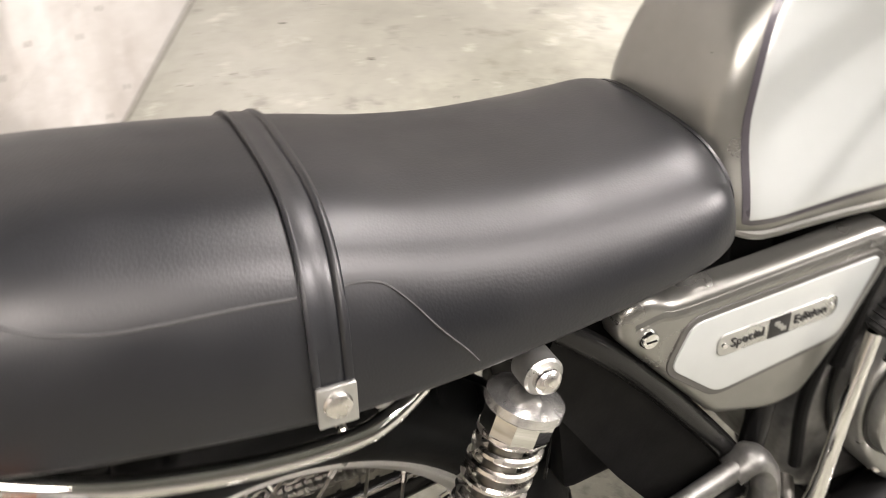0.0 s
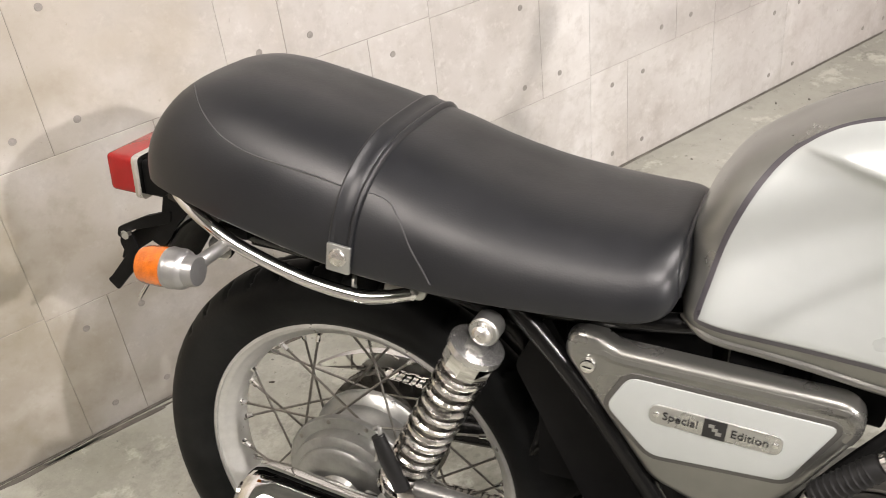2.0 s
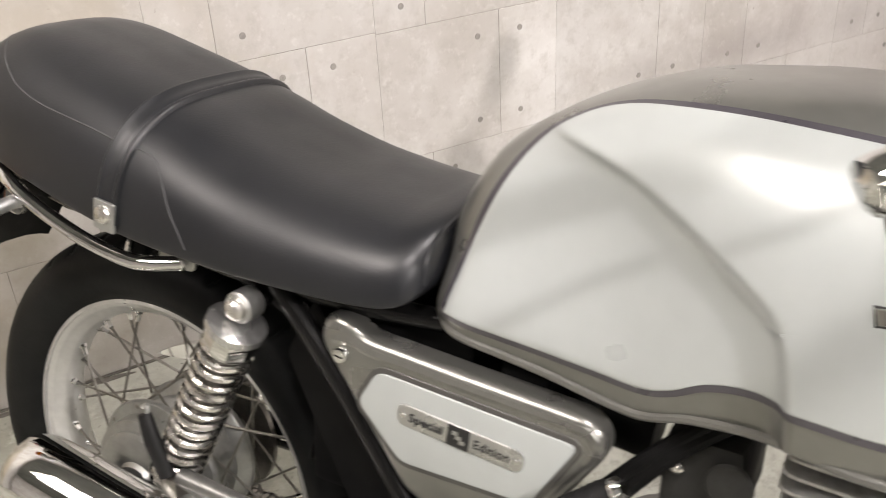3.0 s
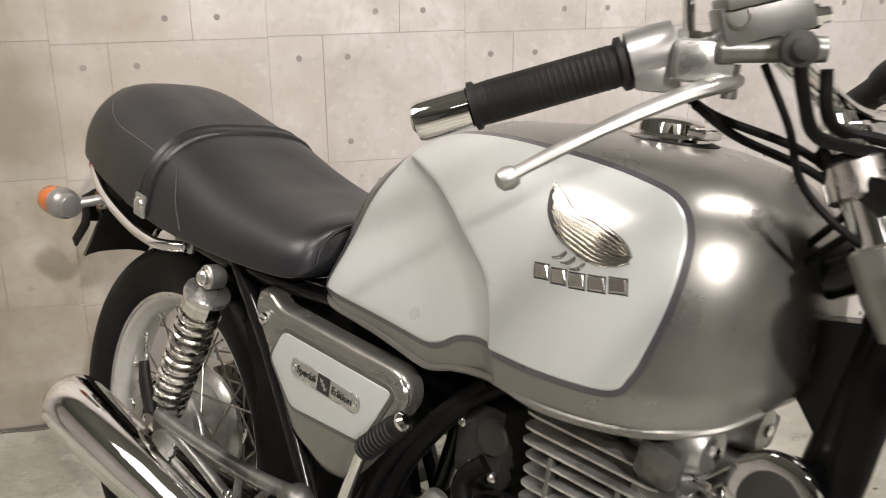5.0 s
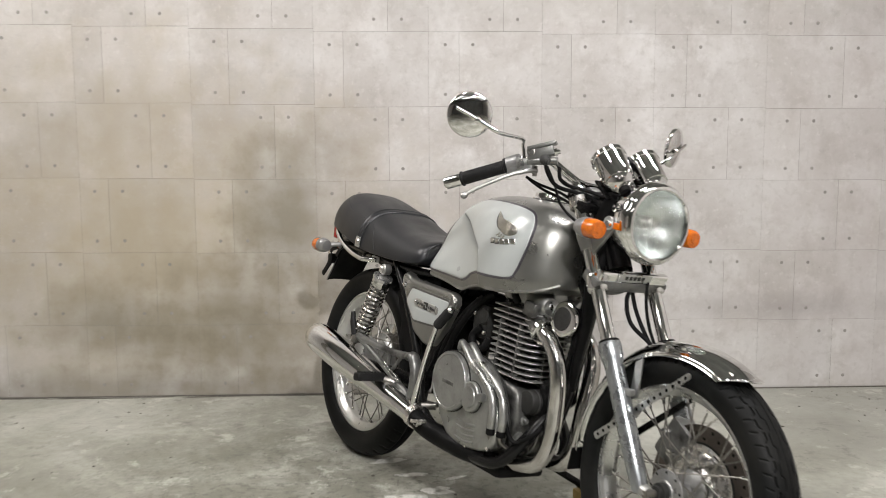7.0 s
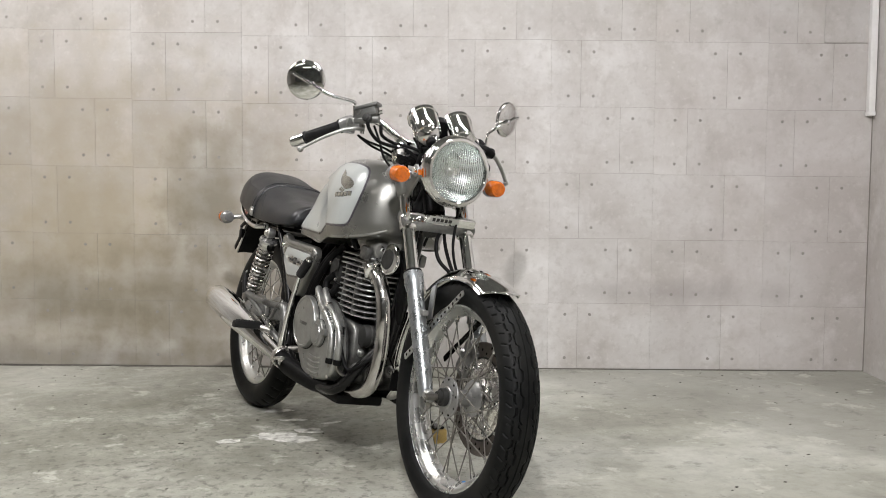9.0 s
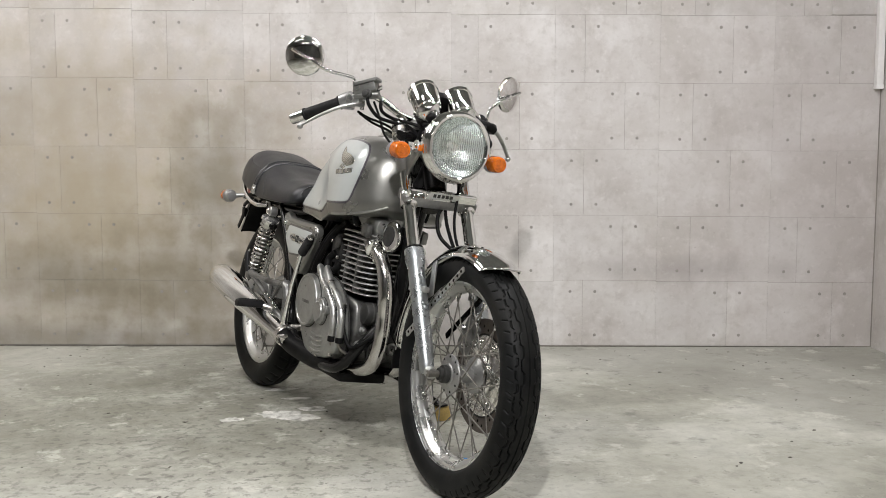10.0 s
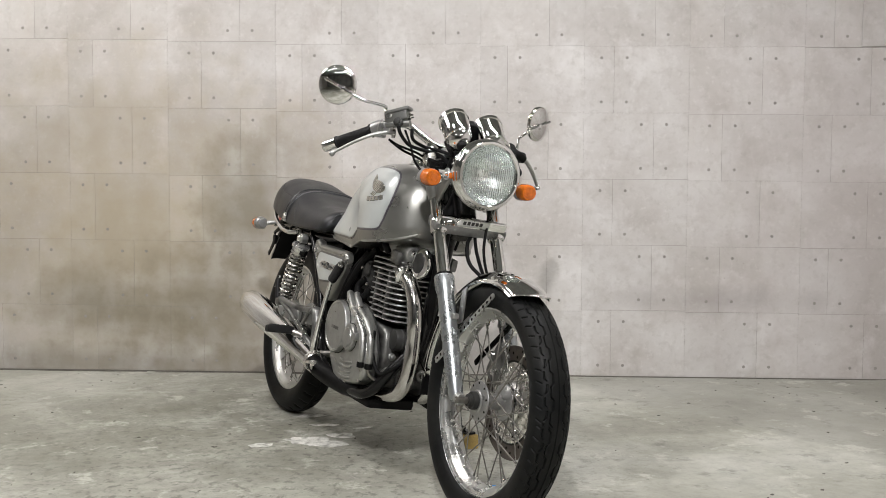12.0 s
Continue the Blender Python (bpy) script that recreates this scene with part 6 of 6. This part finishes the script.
    part("horn_body", lathe([(0.020, -0.062), (0.033, -0.058), (0.036, -0.030), (0.036, -0.016)], face, out, 32), MATT, horn, "black horn body")
    part("horn_bracket", box((1.06, -0.035, 0.665), (0.02, 0.05, 0.008), 0.002), BLACK, horn)
    part("oil_line", tube([(0.97, -0.03, 0.36), (1.0, -0.055, 0.34), (0.96, -0.10, 0.30), (0.93, -0.12, 0.36), (0.90, -0.11, 0.42)], 0.006, 10, 6), MATT, bike, "black oil line")


engine()


def exhaust():
    for side in (-1, 1):
        pts = [(0.972, side * 0.066, 0.603), (1.010, side * 0.066, 0.582), (1.041, side * 0.062, 0.535), (1.050, side * 0.055, 0.475), (1.046, side * 0.048, 0.410), (1.042, side * 0.046, 0.350), (1.026, side * 0.046, 0.288), (0.985, side * 0.050, 0.246), (0.895, side * 0.064, 0.232)]
        if side > 0:
            pts += [(0.78, 0.05, 0.222), (0.70, 0.0, 0.218), (0.64, -0.06, 0.222)]
        else:
            pts += [(0.78, -0.088, 0.228), (0.68, -0.115, 0.234)]
        pipe = part("header_pipe", tube(pts, 0.0222, 24, 7), PIPE, bike, "chrome exhaust header pipe with a dulled lower bend")
        part("pipe_clamp", lathe([(0.030, -0.010), (0.034, -0.006), (0.034, 0.006), (0.026, 0.010)], V(pts[0]), V(pts[1]) - V(pts[0]), 24), CHROME, pipe)
        for dz in (-0.034, 0.034):
            part("clamp_stud", rod(V(pts[0]) + V((-0.01, 0, dz)), V(pts[0]) + V((0.016, 0, dz)), 0.005, 8), DULL_CHROME, pipe)
    guard = part("heat_guard", tube([(0.86, -0.100, 0.226), (0.76, -0.112, 0.226), (0.66, -0.128, 0.236), (0.585, -0.140, 0.248), (0.53, -0.146, 0.268)], (0.024, 0.030, 0.031, 0.029, 0.026), 20, 6), MATT, bike, "matt black exhaust collector")
    part("skid_box", box((0.76, -0.02, 0.206), (0.30, 0.16, 0.034), 0.014, (0, 2, 0)), MATT, guard)
    a, b = V((0.535, -0.146, 0.266)), V((-0.064, -0.206, 0.405))
    length = (b - a).length
    body = [(0.0300, 0.0), (0.0310, 0.05), (0.0340, 0.12), (0.0390, 0.21), (0.0445, 0.30), (0.0490, 0.38), (0.0515, 0.45), (0.0520, 0.54), (0.0515, length - 0.045), (0.0495, length - 0.020), (0.044, length - 0.006), (0.036, length)]
    muff = part("muffler", lathe(body, a, b - a, 48, close=False), CHROME, bike, "long tapered chrome muffler")
    part("end_plate", lathe([(0.036, -0.001), (0.030, -0.004), (0.016, -0.004), (0.016, 0.010), (0.0135, 0.010), (0.0135, -0.02)], b, b - a, 32), DULL_CHROME, muff)
    part("muffler_clamp", lathe([(0.0325, -0.012), (0.0345, -0.010), (0.0345, 0.010), (0.0325, 0.012)], a, b - a, 32), DULL_CHROME, muff)
    part("clamp_bolt", rod(a + V((0.01, -0.01, -0.03)), a + V((0.01, 0.02, -0.034)), 0.006, 8), DULL_CHROME, muff)
    part("muffler_bracket", plate(rounded([(0.13, 0.395), (0.19, 0.38), (0.20, 0.43), (0.15, 0.44)], 0.008), -0.150, -0.156, 0.001), ALLOY, muff)


exhaust()


def footrests():
    # cast bracket that carries pegs and muffler
    br = part("peg_bracket", tube([(0.475, -0.128, 0.300), (0.492, -0.132, 0.345), (0.490, -0.134, 0.400), (0.470, -0.136, 0.432), (0.445, -0.136, 0.425)], (0.013, 0.014, 0.014, 0.014, 0.012), 12, 5, flat=1.4), CAST, bike, "cast alloy footrest bracket")
    part("upper_arm", tube([(0.470, -0.136, 0.430), (0.36, -0.145, 0.425), (0.24, -0.155, 0.432), (0.155, -0.160, 0.440)], (0.012, 0.0105, 0.010, 0.012), 12, 4), CAST, br)
    part("lower_arm", tube([(0.475, -0.130, 0.305), (0.40, -0.142, 0.340), (0.28, -0.150, 0.392), (0.165, -0.158, 0.435)], (0.012, 0.010, 0.009, 0.011), 12, 4), CAST, br)
    part("brace", tube([(0.35, -0.145, 0.422), (0.345, -0.146, 0.365)], 0.007, 10, 3), CAST, br)
    part("brace", tube([(0.42, -0.140, 0.428), (0.36, -0.145, 0.360)], 0.006, 10, 3), CAST, br)
    peg = part("footrest", box((0.372, -0.222, 0.347), (0.036, 0.100, 0.026), 0.009, (0, -8, 3), 3), GRIP, bike, "black rubber footrest")
    for k in range(7):
        part("tread_rib", box((0.372, -0.186 - 0.012 * k, 0.3615), (0.030, 0.004, 0.003), 0.001, (0, -8, 3), 1), GRIP, peg)
    part("peg_arm", tube([(0.40, -0.142, 0.335), (0.385, -0.165, 0.342), (0.374, -0.19, 0.346)], 0.010, 10, 3), STEEL, peg)
    pas = part("passenger_footrest", tube([(0.112, -0.166, 0.512), (0.124, -0.168, 0.480), (0.140, -0.166, 0.440)], (0.009, 0.0115, 0.0115), 14, 4, flat=0.8), GRIP, bike, "folded black passenger footrest")
    part("peg_edge", tube([(0.104, -0.160, 0.516), (0.112, -0.161, 0.520), (0.113, -0.166, 0.500), (0.110, -0.172, 0.478)], 0.0028, 8, 4), ALLOY, pas)
    part("peg_hinge", box((0.147, -0.163, 0.428), (0.026, 0.022, 0.026), 0.005), STEEL, pas)
    left = part("footrest", box((0.372, 0.200, 0.347), (0.036, 0.100, 0.026), 0.009, (0, -8, 0), 3), GRIP, bike, "black rubber footrest")
    part("peg_arm", tube([(0.40, 0.115, 0.335), (0.385, 0.14, 0.342), (0.374, 0.16, 0.346)], 0.010, 10, 3), STEEL, left)
    # kick starter
    kick = part("kick_lever", tube([(0.526, -0.145, 0.292), (0.538, -0.153, 0.325), (0.552, -0.155, 0.385), (0.572, -0.153, 0.465), (0.597, -0.150, 0.548)], (0.013, 0.011, 0.0085, 0.008, 0.0075), 14, 5), CHROME, bike, "chrome kick starter lever with a rubber end")
    part("kick_rubber", lathe([(0.009, 0), (0.0135, 0.003), (0.0140, 0.074), (0.011, 0.080), (0.004, 0.081)], (0.598, -0.150, 0.547), (0.735, 0.0, 0.68), 20), GRIP, kick, "black rubber sleeve")
    for k in range(9):
        part("rubber_rib", lathe([(0.0138, -0.0012), (0.0152, 0), (0.0138, 0.0012)], V((0.598, -0.150, 0.547)) + V((0.735, 0.0, 0.68)).normalized() * (0.008 + 0.0074 * k), (0.735, 0.0, 0.68), 20, close=False), GRIP, kick)
    part("kick_tip", lathe([(0.009, 0), (0.012, 0.003), (0.012, 0.008), (0.007, 0.012)], V((0.598, -0.150, 0.547)) + V((0.735, 0.0, 0.68)).normalized() * 0.080, (0.735, 0.0, 0.68), 18), CHROME, kick)
    part("kick_boss", lathe([(0.022, -0.02), (0.024, 0.0), (0.024, 0.018), (0.012, 0.024)], (0.520, -0.135, 0.290), (0, -1, 0), 24), CHROME, kick)
    part("kick_shaft", rod((0.56, -0.09, 0.30), (0.52, -0.14, 0.292), 0.012, 14), STEEL, kick)
    pedal = part("brake_pedal", tube([(0.455, -0.142, 0.300), (0.52, -0.150, 0.262), (0.58, -0.165, 0.250), (0.625, -0.185, 0.268)], (0.010, 0.008, 0.007, 0.008), 12, 5), CHROME, bike, "chrome rear brake pedal")
    part("pedal_pad", box((0.635, -0.195, 0.275), (0.042, 0.030, 0.010), 0.003, (0, -12, 0)), DULL_CHROME, pedal)
    part("brake_rod", tube([(0.43, -0.130, 0.29), (0.25, -0.122, 0.275), (0.05, -0.112, 0.262)], 0.0045, 8, 3), CHROME, pedal)
    part("brake_spring", helix((0.43, -0.148, 0.345), (0.33, -0.150, 0.385), 0.007, 0.0014, 14), CHROME, pedal)


footrests()


def rear_end():
    for side in (-1, 1):
        arm = part("swingarm", tube([(0.50, side * 0.095, 0.355), (0.30, side * 0.105, 0.345), (0.10, side * 0.108, 0.335), (-0.05, side * 0.108, 0.328)], 0.020, 14, 4, flat=1.25), BLACK, bike, "black swinging arm")
        part("chain_adjuster", box((-0.045, side * 0.108, 0.328), (0.05, 0.008, 0.05), 0.003), STEEL, arm)
        top, low = V((0.245, side * 0.139, 0.672)), V((0.098, side * 0.136, 0.372))
        d = (low - top).normalized()
        shock = part("shock_absorber", lathe([(0.012, -0.014), (0.027, -0.010), (0.0330, -0.007), (0.0336, 0.001), (0.0318, 0.003), (0.0290, 0.004), (0.0280, 0.020), (0.0260, 0.030)], top + d * 0.034, d, 36), SHOCK, bike, "chrome shock absorber with an open spring", 25)
        part("shock_collar", lathe([(0.0296, 0.0028), (0.0308, 0.004), (0.0308, 0.022), (0.0296, 0.026), (0.0270, 0.027)], top + d * 0.034, d, 10), CHROME, shock, "faceted chrome collar", 25)
        part("shock_eye", lathe([(0.0155, -0.013), (0.0175, -0.011), (0.0175, 0.011), (0.0155, 0.013)], top, (0, 1, 0), 28), ALLOY, shock)
        part("eye_bolt", lathe([(0.0115, 0), (0.0115, 0.006), (0.008, 0.010), (0.004, 0.011)], top + V((0, side * 0.013, 0)), (0, side, 0), 24), DULL_CHROME, shock)
        part("spring", helix(top + d * 0.058, top + d * 0.272, 0.0263, 0.0043, 13.5, 8, 24), DULL_CHROME, shock, "bright coil spring")
        part("damper_body", rod(top + d * 0.05, top + d * 0.30, 0.015, 18), STEEL, shock)
        part("spring_seat", lathe([(0.020, 0), (0.031, 0.003), (0.031, 0.010), (0.018, 0.016)], top + d * 0.272, d, 28), CHROME, shock)
        part("lower_eye", lathe([(0.016, -0.013), (0.018, -0.011), (0.018, 0.011), (0.016, 0.013)], low, (0, 1, 0), 24), ALLOY, shock)
        part("lower_bolt", lathe([(0.010, 0), (0.010, 0.010)], low + V((0, side * 0.013, 0)), (0, side, 0), 6), STEEL, shock)
    # chain on the left
    g, r0, r1, dist = Geo(), 0.095, 0.038, 0.56
    loop = []
    for i in range(140):
        u = i / 140 * (2 * dist + math.pi * (r0 + r1))
        if u < dist:
            loop.append((u, 0.328 + r0 + (r1 - r0) * u / dist))
        elif u < dist + math.pi * r1:
            a = (u - dist) / r1
            loop.append((dist + r1 * math.sin(a), 0.328 + r1 * math.cos(a)))
        elif u < 2 * dist + math.pi * r1:
            v = u - dist - math.pi * r1
            loop.append((dist - v, 0.328 - r1 - (r0 - r1) * v / dist - 0.02 * math.sin(math.pi * v / dist)))
        else:
            a = (u - 2 * dist - math.pi * r1) / r0
            loop.append((-r0 * math.sin(a), 0.328 - r0 * math.cos(a)))
    for i, (x, z) in enumerate(loop):
        x2, z2 = loop[(i + 1) % len(loop)]
        tilt = -math.degrees(math.atan2(z2 - z, x2 - x))
        w = 0.011 if i % 2 else 0.008
        for s in (-1, 1):
            g.plus(box(((x + x2) / 2, 0.078 + s * w, (z + z2) / 2), (0.016, 0.002, 0.011), 0.0, (0, tilt, 0)))
        g.plus(box((x, 0.078, z), (0.008, 0.014, 0.008), 0.0, (0, tilt, 0)))
    tagged(part("chain", g, STEEL, bike, "oily steel drive chain", smooth=0), kind="stuff")
    part("chain_guard", plate([(p.x, p.y) for p in curve_through([(-0.124, 0.415, 0), (-0.077, 0.441, 0), (-0.02, 0.459, 0), (0.03, 0.461, 0), (0.10, 0.455, 0), (0.30, 0.430, 0)], 5)] + [(0.30, 0.400), (0.10, 0.420), (0.02, 0.427), (-0.06, 0.421)], 0.080, 0.100, 0.006), CHROME, bike, "chrome chain guard")
    # grab rail round the tail
    half = [(0.150, 0.130, 0.694), (0.120, 0.143, 0.691), (0.088, 0.149, 0.691), (0.02, 0.149, 0.702), (-0.06, 0.146, 0.727), (-0.11, 0.139, 0.749), (-0.155, 0.123, 0.768), (-0.195, 0.088, 0.779), (-0.212, 0.045, 0.782), (-0.215, 0.0, 0.783)]
    rail = part("grab_rail", tube([(x, -y, z) for x, y, z in half] + [(x, y, z) for x, y, z in half[-2::-1]], 0.0085, 16, 5), CHROME, bike, "chrome grab rail round the seat's tail")
    for side in (-1, 1):
        part("rail_tab", plate(rounded([(0.112, 0.686), (0.165, 0.684), (0.168, 0.704), (0.118, 0.708)], 0.009), side * 0.122, side * 0.127, 0.001), ALLOY, rail)
        part("rail_bolt", lathe([(0.0085, 0), (0.0085, 0.007), (0.005, 0.009)], (0.150, side * 0.127, 0.694), (0, side, 0), 6), CHROME, rail)
        part("rail_hook", tube([(0.085, side * 0.145, 0.690), (0.082, side * 0.135, 0.706), (0.080, side * 0.12, 0.712)], 0.004, 8, 3), CHROME, rail)
        part("seat_bracket", box((-0.10, side * 0.105, 0.728), (0.05, 0.02, 0.015), 0.004), MATT, rail)
    # tail lamp
    lens = part("tail_lamp", plate(rounded([(-0.050, -0.029), (0.050, -0.029), (0.053, 0.026), (-0.053, 0.026)], 0.008), 0.0, -0.050, 0.008).moved(pose(-0.287, 0, 0.758, 0, 0, -90) @ pose(0, 0, 0, -4, 0, 0)), RED, bike, "red box-shaped tail lamp")
    part("bezel", plate(rounded([(-0.054, -0.033), (0.054, -0.033), (0.057, 0.030), (-0.057, 0.030)], 0.009), 0.007, -0.005, 0.002).moved(pose(-0.286, 0, 0.758, 0, 0, -90) @ pose(0, 0, 0, -4, 0, 0)), CHROME, lens)
    part("lamp_base", plate(rounded([(-0.048, -0.028), (0.048, -0.028), (0.050, 0.024), (-0.050, 0.024)], 0.008), 0.060, 0.006, 0.004).moved(pose(-0.286, 0, 0.758, 0, 0, -90) @ pose(0, 0, 0, -4, 0, 0)), MATT, lens)
    arm = rounded([(-0.205, 0.748), (-0.236, 0.742), (-0.248, 0.700), (-0.268, 0.672), (-0.250, 0.664), (-0.236, 0.680), (-0.222, 0.700), (-0.200, 0.722)], 0.005)
    strip = rounded([(-0.226, 0.722), (-0.272, 0.708), (-0.322, 0.686), (-0.326, 0.672), (-0.316, 0.670), (-0.300, 0.684), (-0.262, 0.694), (-0.230, 0.704)], 0.004)
    flap = rounded([(-0.318, 0.682), (-0.304, 0.680), (-0.294, 0.655), (-0.296, 0.634), (-0.330, 0.600), (-0.346, 0.583), (-0.362, 0.598), (-0.352, 0.606), (-0.318, 0.644), (-0.326, 0.662)], 0.005)
    bracket = part("plate_bracket", plate(arm, -0.066, -0.058, 0.001), MATT, bike, "black bent number plate bracket without a plate")
    for side in (-1, 1):
        if side > 0:
            part("bracket_arm", plate(arm, 0.058, 0.066, 0.001), MATT, bracket)
        part("bracket_strip", plate(strip, side * 0.060, side * 0.068, 0.001), MATT, bracket)
        part("bracket_flap", plate(flap, side * 0.062, side * 0.066, 0.001), MATT, bracket)
    part("bracket_plate", box((-0.318, 0, 0.655), (0.004, 0.13, 0.040), 0.001, (0, 24, 0)), MATT, bracket)
    part("bracket_bolt", lathe([(0.007, 0), (0.007, 0.006)], (-0.308, -0.067, 0.678), (0, -1, 0), 8), CHROME, bracket)
    # mudguard tail behind the seat, dark underneath; pale grey paints the chrome's reflection
    sheets = []
    for off in (0.0, -0.004):
        line, g = curve_through([(-0.130, 0, 0.737), (-0.190, 0, 0.731), (-0.232, 0, 0.704), (-0.268, 0, 0.658), (-0.300, 0, 0.612), (-0.324, 0, 0.581)], 5), Geo()
        for i, p in enumerate(line):
            d = (line[min(i + 1, len(line) - 1)] - line[max(i - 1, 0)]).normalized()
            up = V((d.z, 0, -d.x))
            g.v += [tuple(p + V((0, (0.066 + 0.5 * off) * t, 0)) + up * (off - 0.012 * abs(t) ** 3)) for t in (-1, -0.8, -0.5, 0, 0.5, 0.8, 1)]
        for i in range(len(line) - 1):
            g.f += [(i * 7 + j, i * 7 + j + 1, i * 7 + 8 + j, i * 7 + 7 + j) for j in range(6)]
        sheets.append(g)
    tail = part("mudguard_tail", sheets[0], TAIL, bike, "mudguard tail behind the seat, pale grey for the chrome's reflection", 50)
    part("inner_face", sheets[1], MATT, tail, "dark underside", 50)
    # side stand
    stand = part("side_stand", tube([(0.64, 0.118, 0.225), (0.68, 0.175, 0.195), (0.75, 0.265, 0.145), (0.795, 0.325, 0.112)], 0.011, 12, 4), BLACK, bike, "black steel side stand, folded out")
    part("stand_foot", box((0.800, 0.333, 0.1085), (0.055, 0.035, 0.008), 0.003, (9.37, 0, 0)), BLACK, stand)
    part("stand_spring", helix((0.64, 0.128, 0.24), (0.70, 0.205, 0.18), 0.007, 0.0015, 14), STEEL, stand)


rear_end()

# a block under the side stand, on the floor
foot = bike.matrix_basis @ V((0.800, 0.333, 0.1045))
thing("stand_block", box((foot.x, foot.y, foot.z / 2 - 0.001), (0.062, 0.055, foot.z - 0.003), 0.004, (0, 0, 20)), OCHRE, "ochre block under the side stand's foot", "block")
